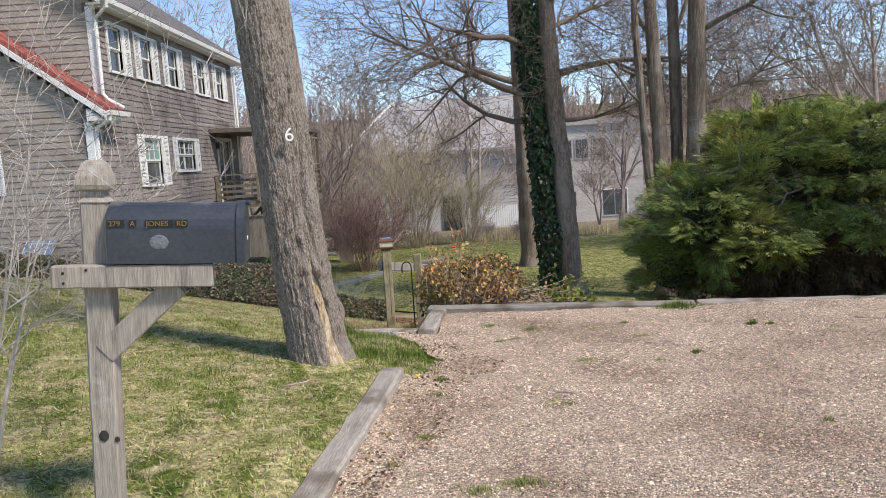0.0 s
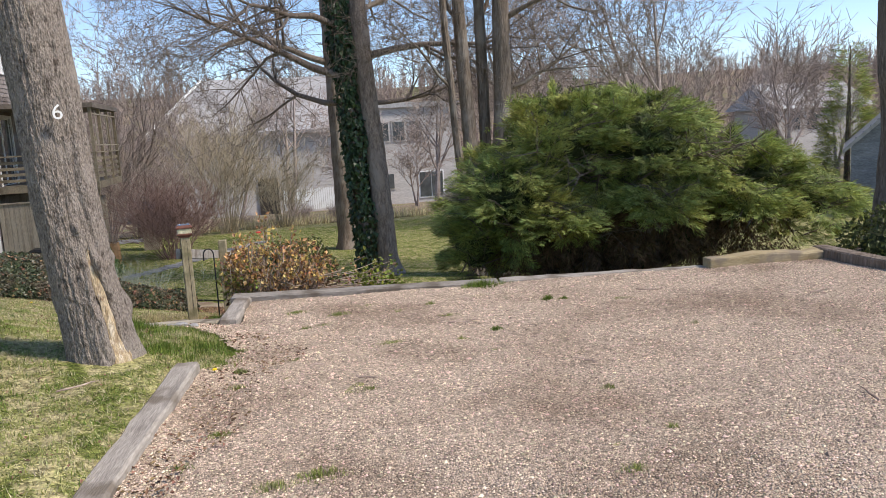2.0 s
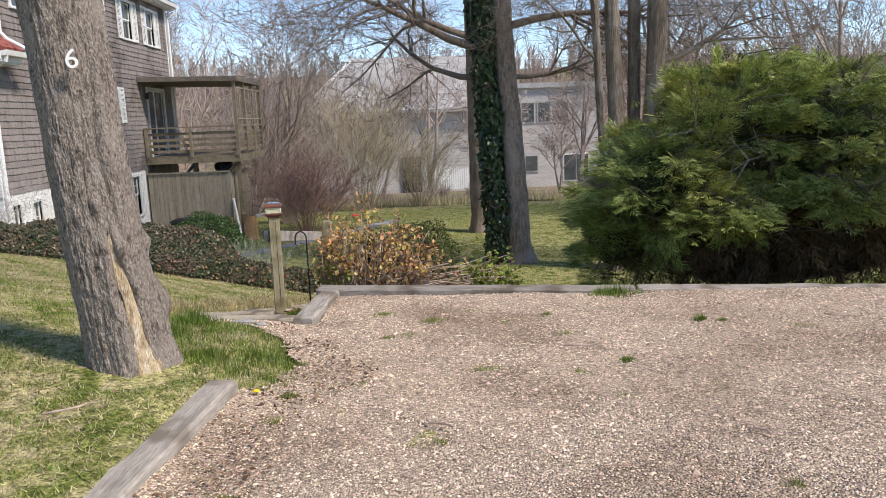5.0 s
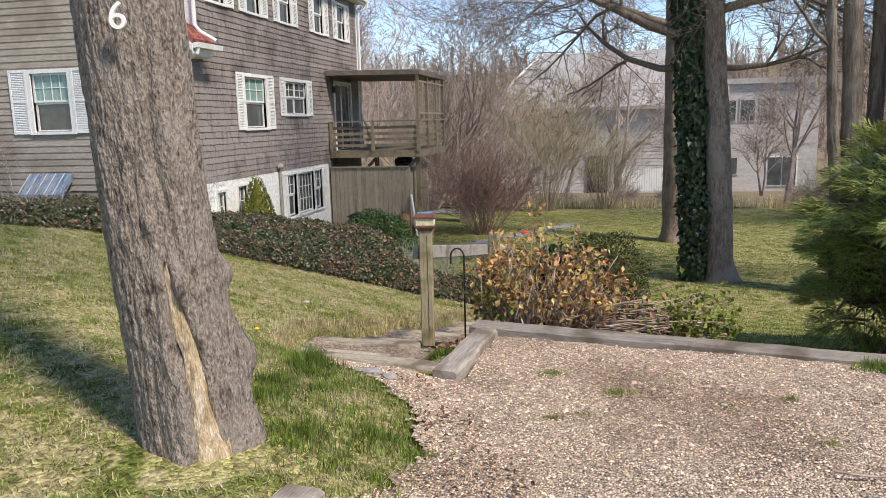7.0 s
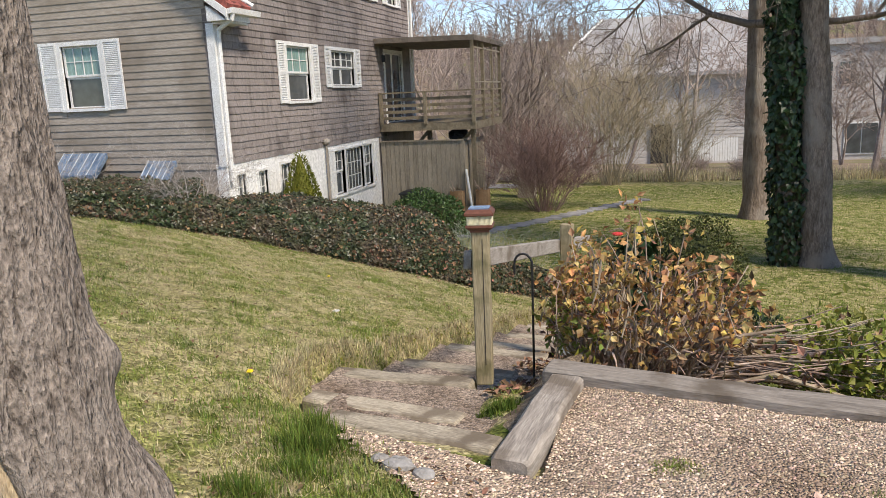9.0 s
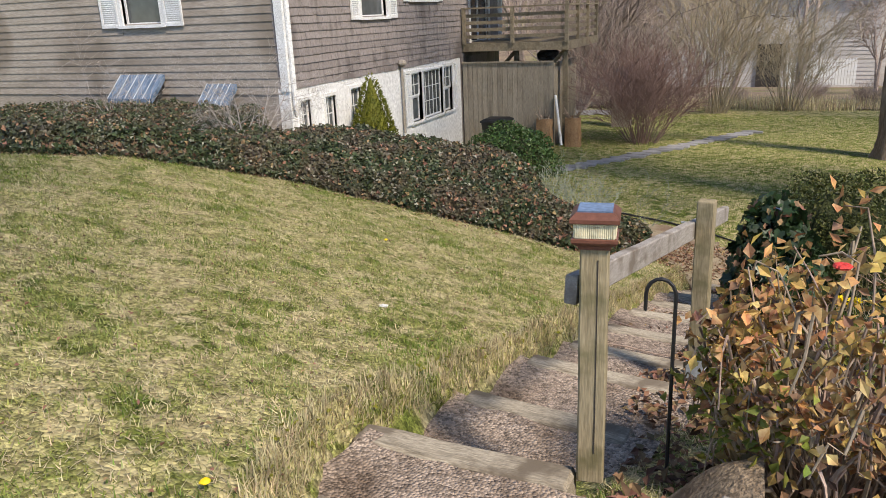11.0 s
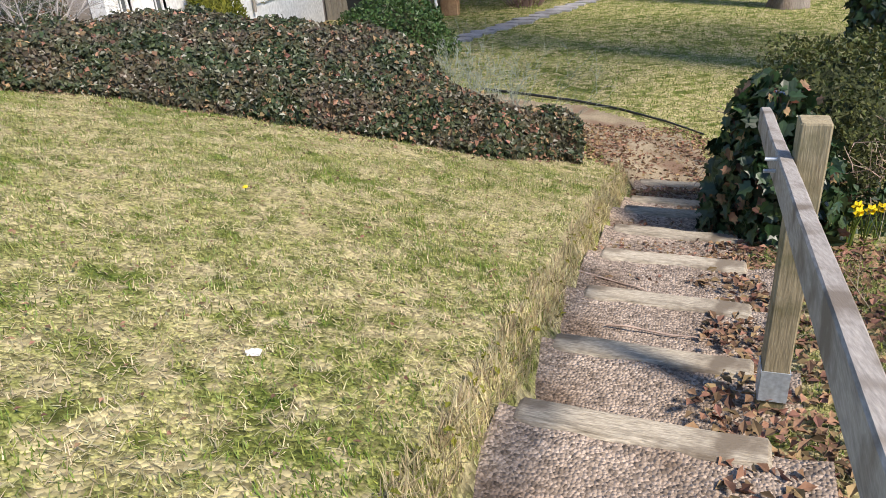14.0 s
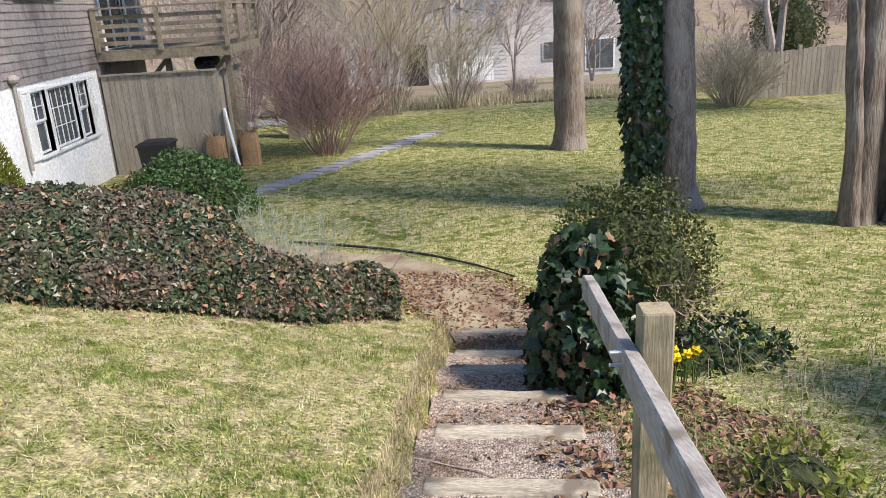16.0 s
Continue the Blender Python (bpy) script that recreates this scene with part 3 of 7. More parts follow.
lamp = post("solar_lamp_post", -0.69, 7.82, -0.27, 0.49, 0.092, 8, "square pale wooden post with a copper coloured solar cap lamp")
S = Shape()
def cap_ring(S, levels):
    """Square rings (half width, height) joined upwards."""
    vs, fs = [], []
    for hw, z in levels:
        vs += [(-hw, -hw, z), (hw, -hw, z), (hw, hw, z), (-hw, hw, z)]
    for i in range(len(levels) - 1):
        for j in range(4):
            fs.append((i * 4 + j, i * 4 + (j + 1) % 4, i * 4 + 4 + (j + 1) % 4, i * 4 + 4 + j))
    fs.append((3, 2, 1, 0))
    k = (len(levels) - 1) * 4
    fs.append((k, k + 1, k + 2, k + 3))
    S.add(vs, fs)
cap_ring(S, [(0.05, 0.755), (0.052, 0.766), (0.066, 0.776), (0.072, 0.783), (0.072, 0.793), (0.066, 0.795)])
S.make("lamp_base", COPPER, lamp, "copper brown plastic base")
S = Shape()
cap_ring(S, [(0.062, 0.795), (0.063, 0.846)])
for s_ in range(4):
    m = pose(0, 0, 0, 0, 0, 90 * s_)
    R = Shape()
    for k in range(19):
        u = -0.058 + k * 0.00645
        R.tube([m @ Vector((u, -0.0635, 0.797)), m @ Vector((u, -0.0635, 0.844))], [0.003, 0.003], 6)
    R.make("ribbed_pane", LENSGLASS, lamp)
S.make("lamp_lens", LENSGLASS, lamp, "cream ribbed plastic lens")
S = Shape()
cap_ring(S, [(0.073, 0.844), (0.077, 0.848), (0.077, 0.859), (0.060, 0.877), (0.057, 0.878)])
S.make("lamp_roof", COPPER, lamp, "copper brown plastic roof")
S = Shape()
S.box(-0.054, -0.054, 0.877, 0.054, 0.054, 0.883)
S.make("solar_panel", SOLAR, lamp, "bluish solar cell")
for a, b in (((-0.0465, 0.01), 0.7), ((0.012, -0.0465), 0.72)):
    S = Shape()
    S.box(a[0] - 0.0016, a[1] - 0.0016, 0.02, a[0] + 0.0016, a[1] + 0.0016, b)
    S.make("crack", DARKVOID, lamp, "dark drying crack")

rp = post("rail_post", -0.455, 9.70, -0.86, 0.19, 0.092, -6, "square weathered wooden post carrying the hand rail")
S = Shape()
for a in range(4):
    m = pose(0, 0, 0, 0, 0, 90 * a)
    vs = [m @ Vector(p) for p in ((-0.048, -0.050, 0.0), (0.048, -0.050, 0.0), (0.048, -0.050, 0.13), (-0.048, -0.050, 0.13), (-0.048, -0.047, 0.0), (0.048, -0.047, 0.0), (0.048, -0.047, 0.13), (-0.048, -0.047, 0.13))]
    S.add([tuple(v) for v in vs], [(0, 1, 2, 3), (7, 6, 5, 4), (0, 4, 5, 1), (3, 2, 6, 7), (0, 3, 7, 4), (1, 5, 6, 2)])
S.make("post_base", GALV, rp, "galvanised steel post base")

rail = thing("hand_rail", "grey weathered wooden hand rail sloping down beside the steps", "hand rail", at=(-0.5, 9.7, 0.05))
S = Shape()
S.beam((-0.27, -1.87, 0.27), (0.11, 1.05, -0.20), 0.045, 0.10, 0.005, 14, 0.0012, 9)
S.make("rail_board", RAILWOOD, rail)
for k in range(2):
    S = Shape()
    S.tube([(-0.085, 0.0, -0.03 + 0.04 * k), (-0.0, 0.0, -0.03 + 0.04 * k)], [0.006, 0.006], 8, True)
    S.make("bolt", GALV, rail, "steel bolt")

# ---------------- mailbox on its post ----------------
MBX, MBY, MBZ = -1.325, 2.64, 0.09
mb_post = thing("mailbox_post", "grey weathered wooden mailbox post with pointed finial, arm and brace", "post", at=(MBX, MBY, MBZ))
mb_post.rotation_euler = (radians(1.0), radians(4.0), radians(9))
S = Shape()
S.beam((0, 0, -0.15), (0, 0, 1.24), 0.092, 0.092, 0.007, 12, 0.001, 5, up=(0, 1, 0))
S.make("post", GREYWOOD, mb_post)
S = Shape()
cap_ring(S, [(0.05, 1.24), (0.035, 1.255), (0.03, 1.275), (0.052, 1.285), (0.056, 1.30), (0.052, 1.33), (0.036, 1.372), (0.022, 1.385)])
S.make("finial", GREYWOOD, mb_post, "weathered pointed wooden finial")
S = Shape()
S.beam((-0.135, -0.072, 0.985), (0.40, -0.072, 0.985), 0.04, 0.080, 0.005, 6, 0.001, 6)
S.make("arm", GREYWOOD, mb_post)
S = Shape()
S.beam((0.012, -0.03, 0.70), (0.27, -0.03, 0.945), 0.04, 0.085, 0.005, 5, 0.001, 7)
S.make("brace", GREYWOOD, mb_post)
for q in ((-0.095, 1.0), (-0.095, 0.965), (-0.02, 1.01)):
    S = Shape()
    S.tube([(q[0], -0.0945, q[1]), (q[0], -0.091, q[1])], [0.005, 0.005], 8, True)
    S.make("screw", BLACK, mb_post)
for q in ((0.0, 0.40, 0.017), (0.045, 0.385, 0.009)):
    S = Shape()
    S.ball((q[0], -0.0495, q[1]), q[2], 10, 6, (1, 0.2, 1.25))
    S.make("knot", DARKVOID, mb_post, "dark round knot")

mailbox = thing("mailbox", "dented dark grey-blue metal mailbox with gold digits on its arm", "mailbox", at=(MBX, MBY, MBZ))
mailbox.rotation_euler = mb_post.rotation_euler
S = Shape()
prof = [(-0.088, 1.03), (-0.088, 1.15)] + [(-0.088 * math.cos(a), 1.15 + 0.088 * math.sin(a)) for a in np.linspace(0.15, math.pi - 0.15, 12)] + [(0.088, 1.15), (0.088, 1.03)]
def arch(S, x0, x1, grow_=0.0, segs=1, dent=0.0):
    n = len(prof)
    vs, fs = [], []
    rnd = random.Random(4)
    for i in range(segs + 1):
        x = x0 + (x1 - x0) * i / segs
        for y, z in prof:
            k = 1 + grow_ / 0.088
            dz = dent * rnd.uniform(-1, 1)
            vs.append((x, y * k + dz - 0.01, 1.115 + (z - 1.115) * k + dz))
    for i in range(segs):
        for j in range(n):
            fs.append((i * n + j, (i + 1) * n + j, (i + 1) * n + (j + 1) % n, i * n + (j + 1) % n))
    fs.append(tuple(range(n)))
    fs.append(tuple(segs * n + j for j in range(n - 1, -1, -1)))
    S.add(vs, fs)
arch(S, 0.052, 0.485, 0.0, 10, 0.0006)
S.make("body", BLACKMETAL, mailbox)
S = Shape()
arch(S, 0.485, 0.512, 0.006)
S.make("door", BLACKMETAL, mailbox, "dark metal front door")
S = Shape()
S.tube([(0.51, -0.01, 1.235), (0.522, -0.01, 1.238), (0.526, -0.01, 1.228)], [0.009, 0.011, 0.006], 8, True)
S.make("latch", BLACKMETAL, mailbox)
S = Shape()
S.ball((0.225, -0.0985, 1.105), 0.026, 12, 6, (1.25, 0.12, 1))
S.make("dent", material("bare_scuffed_metal", [(0.10, 0.11, 0.125), (0.22, 0.23, 0.25)], 22, 0.5, 0.3, 90), mailbox, "scuffed dent in the side")


def text_mesh(name, txt, size, mat, parent, m, depth=0.0015, align="LEFT"):
    cu = bpy.data.curves.new(name, "FONT")
    cu.body, cu.size, cu.extrude, cu.align_x = txt, size, depth, align
    tmp = new("tmp_text", cu)
    me = bpy.data.meshes.new_from_object(tmp.evaluated_get(bpy.context.evaluated_depsgraph_get()))
    bpy.data.objects.remove(tmp)
    me.materials.clear()
    me.materials.append(mat)
    ob = new(name, me)
    ob.parent = parent
    ob.matrix_local = m
    return ob


for txt, x in (("279", 0.062), ("A", 0.132), ("JONES", 0.185), ("RD", 0.285)):
    S = Shape()
    w = {"279": 0.052, "A": 0.02, "JONES": 0.09, "RD": 0.037}[txt]
    S.box(x - 0.003, -0.1015, 1.158, x + w, -0.0995, 1.183)
    S.make("number_plate", BLACK, mailbox, "small black number plate")
    text_mesh("lettering", txt, 0.026, GOLD, mailbox, pose(x, -0.1025, 1.1615, 90, 0, 0))
text_mesh("small_number", "61", 0.022, NUMWHITE, mailbox, pose(0.5125, -0.005, 1.10, 90, 0, 90))

# ---------------- shingled house on the slope ----------------
house = thing("house", "two storey grey shingled house with white trim and red wing roof", "house", at=(-7.8, 17.4, 0))
house_inv = house.matrix_world
HX, HY0, HY1, FY = -7.8, 17.4, 28.4, 16.75


def hpart(S, name, mat, parent=None, label="", smooth=False):
    ob = S.make(name, mat, None, label, smooth)
    ob.parent = parent or house
    ob.matrix_parent_inverse = Matrix.Translation((7.8, -17.4, 0))
    return ob


def cut(a0, a1, blocks):
    """The stretches of a0..a1 that no block covers."""
    out, x = [], a0
    for b0, b1 in sorted(blocks):
        if b0 > x:
            out.append((x, min(b0, a1)))
        x = max(x, b1)
    if x < a1:
        out.append((x, a1))
    return [(p, q) for p, q in out if q - p > 0.01]


# openings: (along, along, bottom, top)
side_open = [(19.55, 20.72, 1.22, 2.42), (21.95, 23.45, 1.56, 2.42), (25.85, 27.40, 0.42, 2.52)]
up_open = [(18.05, 18.82, 3.98, 5.02), (19.92, 20.66, 3.98, 5.02), (21.85, 22.62, 3.98, 5.02), (24.34, 25.10, 3.98, 5.02), (26.36, 27.12, 3.98, 5.02)]
front_open = [(-11.28, -10.38, 1.25, 2.45)]
base_open = [(17.02, 17.36, -0.68, -0.18), (17.88, 18.26, -0.85, -0.20), (18.86, 19.30, -1.15, -0.15), (21.75, 24.35, -1.24, -0.10)]


def wall_blocks(S, u0, u1, z0, z1, opens, put):
    zs = sorted({z0, z1, *[z for o in opens for z in o[2:] if z0 < z < z1]})
    for a, b in zip(zs, zs[1:]):
        for p, q in cut(u0, u1, [(o[0], o[1]) for o in opens if o[2] < b - 1e-4 and o[3] > a + 1e-4]):
            put(S, p, q, a, b)


S = Shape()
wall_blocks(S, HY0, HY1, 0.06, 5.40, side_open + up_open, lambda S, p, q, a, b: S.box(HX - 0.2, p, a, HX, q, b))
S.box(HX - 0.2, FY, 0.06, HX, HY0, 2.95)
hpart(S, "side_wall", SHINGLE)
S = Shape()
wall_blocks(S, FY, 25.0, -3.0, 0.06, base_open, lambda S, p, q, a, b: S.box(HX - 0.22, p, a, HX + 0.012, q, b))
hpart(S, "foundation_wall", WALLPAINT, None, "white painted foundation wall")
S = Shape()
S.box(HX - 0.22, 25.0, -3.0, HX, HY1, 0.06)
S.box(-16, HY1 - 0.2, -3, HX - 0.2, HY1, 5.4)
S.box(-16, FY + 0.2, -3, -15.8, HY1, 3.0)
hpart(S, "rear_wall", SHINGLE)
S = Shape()
wall_blocks(S, -15.8, HX - 0.2, -1.0, 3.0, front_open, lambda S, p, q, a, b: S.box(p, FY + 0.02, a, q, FY + 0.2, b))
S.add([(HX - 0.2, FY + 0.02, 3.0), (-15.8, FY + 0.02, 3.0), (-15.8, FY + 0.02, 9.0), (HX - 0.2, FY + 0.2, 3.0), (-15.8, FY + 0.2, 3.0), (-15.8, FY + 0.2, 9.0)], [(0, 1, 2), (5, 4, 3), (0, 2, 5, 3)])
S.box(-15.8, HY0, 3.0, HX - 0.2, HY0 + 0.2, 5.4)
S.add([(HX, HY0, 5.4), (-15.8, HY0, 5.4), (-11.8, HY0, 8.4), (HX, HY0 + 0.2, 5.4), (-15.8, HY0 + 0.2, 5.4), (-11.8, HY0 + 0.2, 8.4)], [(0, 1, 2), (5, 4, 3), (0, 2, 5, 3)])
hpart(S, "front_wall", CLAP)


def wedge(S, ax, p, q, z0, z1, plane, out, sign):
    """One strip of a course: butt proud below, tucked in above."""
    if ax == "y":
        vs = [(plane, p, z0), (plane, q, z0), (plane, q, z1), (plane, p, z1), (plane + sign * out, p, z0), (plane + sign * out, q, z0), (plane + sign * out * 0.25, q, z1), (plane + sign * out * 0.25, p, z1)]
    else:
        vs = [(p, plane, z0), (q, plane, z0), (q, plane, z1), (p, plane, z1), (p, plane + sign * out, z0), (q, plane + sign * out, z0), (q, plane + sign * out * 0.25, z1), (p, plane + sign * out * 0.25, z1)]
    S.add(vs, [(4, 5, 6, 7), (0, 4, 7, 3), (1, 2, 6, 5), (0, 1, 5, 4), (3, 7, 6, 2)])


rnd = random.Random(11)
C = 0.137
i = 0
z = 0.06
while z < 5.30:
    z1 = min(z + C, 5.36)
    y0 = FY if z1 < 2.9 else HY0
    bl = [(o[0] - 0.06, o[1] + 0.06) for o in side_open + up_open if o[2] - 0.05 < z1 and o[3] + 0.05 > z]
    for p, q in cut(y0 + 0.13, HY1 - 0.1, bl):
        S = Shape()
        u = p
        while u < q:
            w = min(rnd.uniform(0.10, 0.26), q - u)
            wedge(S, "y", u + 0.002, u + w - 0.002, z - 0.012 + rnd.uniform(-0.006, 0.006), z1, HX, 0.026 + rnd.uniform(-0.005, 0.004), 1)
            u += w
        hpart(S, "shingle_course", SHINGLE)
    z += C
z = -0.02
while z < 7.5:
    z1 = z + C
    bl = [(o[0] - 0.06, o[1] + 0.06) for o in front_open if o[2] - 0.05 < z1 and o[3] + 0.05 > z]
    xr = HX - 0.12 - max(0, (z1 - 3.12)) / 0.74
    if xr > -15.5:
        for p, q in cut(-15.7, xr, bl):
            S = Shape()
            wedge(S, "x", p, q, z - 0.01, z1, FY + 0.02, 0.022, -1)
            hpart(S, "clapboard", CLAP)
    if z > 2.9 and z1 < 7.6:
        S = Shape()
        xr2 = HX - 0.12 if z1 < 5.3 else HX - 0.2 - (z1 - 5.3) / 0.75
        xl2 = -7.8 - max(0, (z - 3.35)) / 0.74
        if xr2 > xl2 + 0.1:
            wedge(S, "x", xl2, xr2, z - 0.01, z1, HY0, 0.022, -1)
            hpart(S, "clapboard", CLAP)
    z += C


def rot_prism(S, pts, y0, y1):
    n = len(pts)
    vs = [(x, y0, z) for x, z in pts] + [(x, y1, z) for x, z in pts]
    S.add(vs, [tuple(range(n)), tuple(range(2 * n - 1, n - 1, -1))] + [(j, n + j, n + (j + 1) % n, (j + 1) % n) for j in range(n)])


# wing roof (red), rake boards, main roof, gutters
S = Shape()
rot_prism(S, [(-7.38, 2.90), (-15.5, 8.90), (-15.5, 9.02), (-7.32, 2.98)], FY - 0.16, HY0 - 0.005)
hpart(S, "wing_roof", REDROOF, None, "red asphalt shingled wing roof")
S = Shape()
rot_prism(S, [(-7.36, 2.74), (-15.5, 8.76), (-15.5, 8.895), (-7.36, 2.885)], FY - 0.20, FY - 0.165)
rot_prism(S, [(-7.40, 2.70), (-7.80, 2.98), (-7.80, 2.70)], FY - 0.16, FY - 0.02)
S.box(-7.42, FY - 0.16, 2.70, -7.385, HY0, 2.87)
S.box(-7.79, FY - 0.01, 2.66, -7.425, HY0, 2.70)
hpart(S, "rake_board", WHITE, None, "white rake board and soffit")
S = Shape()
rot_prism(S, [(-7.38, 2.80), (-7.28, 2.82), (-7.26, 2.92), (-7.38, 2.90)], FY - 0.14, HY0 + 0.25)
rot_prism(S, [(-7.5, 5.34), (-7.38, 5.36), (-7.36, 5.47), (-7.5, 5.45)], HY0 - 0.3, HY1 + 0.3)
hpart(S, "gutter", WHITE, None, "white metal gutter")
S = Shape()
rot_prism(S, [(-7.48, 5.42), (-11.8, 8.55), (-16.1, 5.42), (-16.1, 5.54), (-11.8, 8.68), (-7.42, 5.52)], HY0 - 0.25, HY1 + 0.25)
hpart(S, "main_roof", material("dark_roof_shingle", [(0.10, 0.095, 0.09), (0.17, 0.16, 0.15)], 5, 0.9, 0.4, 30, cells=9))
S = Shape()
S.box(HX - 0.02, HY0 - 0.2, 5.30, -7.50, HY1 + 0.2, 5.345)
rot_prism(S, [(-7.46, 5.28), (-11.8, 8.42), (-11.8, 8.54), (-7.46, 5.41)], HY0 - 0.29, HY0 - 0.255)
hpart(S, "soffit", WHITE, None, "white soffit and rake board")
for (y, za, zb) in ((FY, 0.02, 2.68), (HY0, 3.06, 5.30)):
    S = Shape()
    S.box(HX, y + 0.0, za, HX + 0.032, y + 0.13, zb)
    S.box(HX - 0.13, y - 0.03, za, HX + 0.032, y, zb)
    hpart(S, "corner_board", WHITE)
S = Shape()
S.box(HX, HY1 - 0.11, 0.06, HX + 0.032, HY1, 5.3)
hpart(S, "corner_board", WHITE)
S = Shape()
S.tube([(-7.34, HY0 - 0.2, 5.36), (-7.36, HY0 - 0.2, 5.24), (-7.70, HY0 - 0.06, 5.02), (-7.72, HY0 - 0.06, 3.35), (-7.60, HY0 - 0.06, 3.2), (-7.34, HY0 + 0.1, 3.02)], [0.045] * 6, 8)
hpart(S, "downspout", WHITE)
S = Shape()
S.tube([(-7.32, FY - 0.05, 2.84), (-7.34, FY - 0.05, 2.72), (-7.70, FY + 0.05, 2.56), (-7.725, FY + 0.06, 2.4), (-7.725, FY + 0.06, -0.3)], [0.045] * 5, 8)
hpart(S, "downspout", WHITE)
S = Shape()
S.tube([(-7.40, HY1 + 0.1, 5.36), (-7.42, HY1 + 0.1, 5.2), (-7.70, HY1 - 0.03, 5.02), (-7.715, HY1 - 0.03, 0.4)], [0.04] * 4, 8)
hpart(S, "downspout", WHITE)


def xf(ax, plane, sign):
    """Maps (along, out, up) to the world for a wall."""
    if ax == "y":
        return lambda u, o, z: (plane + sign * o, u, z)
    return lambda u, o, z: (u, plane + sign * o, z)


def slab(S, T, u0, u1, o0, o1, z0, z1):
    a, b = T(u0, o0, z0), T(u1, o1, z1)
    S.box(min(a[0], b[0]), min(a[1], b[1]), z0, max(a[0], b[0]), max(a[1], b[1]), z1)


def window(T, u0, u1, z0, z1, shutters=0.0, shut_side=(1, 1), cols=3, double=True, casements=1, curtain=True, trim=0.085, grid_up=True, grid_low=False, sill=True, name="window"):
    """A window in an opening: trim, sashes, panes, bars, louvred shutters."""
    w = new(name)
    w.parent = house
    w.matrix_parent_inverse = Matrix.Translation((7.8, -17.4, 0))
    P = lambda S, n, m, l="": hpart_under(S, n, m, w, l)
    S = Shape()
    slab(S, T, u0 - trim, u0, -0.1, 0.045, z0 - 0.02, z1 + trim)
    slab(S, T, u1, u1 + trim, -0.1, 0.045, z0 - 0.02, z1 + trim)
    slab(S, T, u0, u1, -0.1, 0.045, z1, z1 + trim)
    if sill:
        slab(S, T, u0 - trim - 0.02, u1 + trim + 0.02, -0.1, 0.07, z0 - 0.075, z0 - 0.02)
    P(S, "window_frame", WHITE)
    n = casements
    for c in range(n):
        a, b = u0 + (u1 - u0) * c / n, u0 + (u1 - u0) * (c + 1) / n
        halves = [(z0 - 0.02, (z0 + z1) / 2), ((z0 + z1) / 2, z1)] if double else [(z0 - 0.02, z1)]
        for hi, (p, q) in enumerate(halves):
            o = -0.06 if hi == 0 and double else -0.03
            S = Shape()
            f = 0.042
            slab(S, T, a, a + f, o - 0.03, o, p, q)
            slab(S, T, b - f, b, o - 0.03, o, p, q)
            slab(S, T, a + f, b - f, o - 0.03, o, p, p + f)
            slab(S, T, a + f, b - f, o - 0.03, o, q - f, q)
            if (hi == 1 and grid_up) or (hi == 0 and grid_low) or not double and grid_up:
                for k in range(1, cols):
                    x = a + f + (b - a - 2 * f) * k / cols
                    slab(S, T, x - 0.008, x + 0.008, o - 0.02, o - 0.004, p + f, q - f)
                rows = 2 if double else max(2, int((q - p) / 0.3))
                for k in range(1, rows):
                    zz = p + f + (q - p - 2 * f) * k / rows
                    slab(S, T, a + f, b - f, o - 0.019, o - 0.005, zz - 0.008, zz + 0.008)
            P(S, "sash", WHITE)
            S = Shape()
            slab(S, T, a + f, b - f, o - 0.026, o - 0.022, p + f, q - f)
            P(S, "pane", GLASS if not (curtain and hi == 1) else CURTAINGLASS)
    # added near-black sheet stands for the unlit room behind the panes
    S = Shape()
    slab(S, T, u0, u1, -0.19, -0.17, z0 - 0.02, z1)
    P(S, "dark_backing", DARKVOID)
    if shutters:
        for s, on in zip((-1, 1), shut_side):
            if not on:
                continue
            a = u0 - trim - 0.005 - shutters if s < 0 else u1 + trim + 0.005
            b = a + shutters
            S = Shape()
            slab(S, T, a, a + 0.045, 0.028, 0.055, z0 - 0.06, z1 + trim)
            slab(S, T, b - 0.045, b, 0.028, 0.055, z0 - 0.06, z1 + trim)
            for zz in (z0 - 0.06, (z0 + z1) / 2, z1 + trim - 0.06):
                slab(S, T, a + 0.045, b - 0.045, 0.028, 0.055, zz, zz + 0.06)
            zz = z0
            while zz < z1 + trim - 0.08:
                v = [T(a + 0.045, 0.05, zz), T(b - 0.045, 0.05, zz), T(b - 0.045, 0.03, zz + 0.032), T(a + 0.045, 0.03, zz + 0.032)]
                v2 = [T(a + 0.045, 0.043, zz), T(b - 0.045, 0.043, zz), T(b - 0.045, 0.026, zz + 0.032), T(a + 0.045, 0.026, zz + 0.032)]
                S.add(v + v2, [(0, 1, 2, 3), (7, 6, 5, 4), (0, 4, 5, 1), (3, 2, 6, 7)])
                zz += 0.036
            P(S, "shutter", WHITE, "white louvred shutter")
    return w


def hpart_under(S, name, mat, w, label=""):
    ob = S.make(name, mat, None, label)
    ob.parent = w
    ob.matrix_parent_inverse = (Matrix.Translation((-7.8, 17.4, 0)) @ w.matrix_parent_inverse).inverted()
    return ob


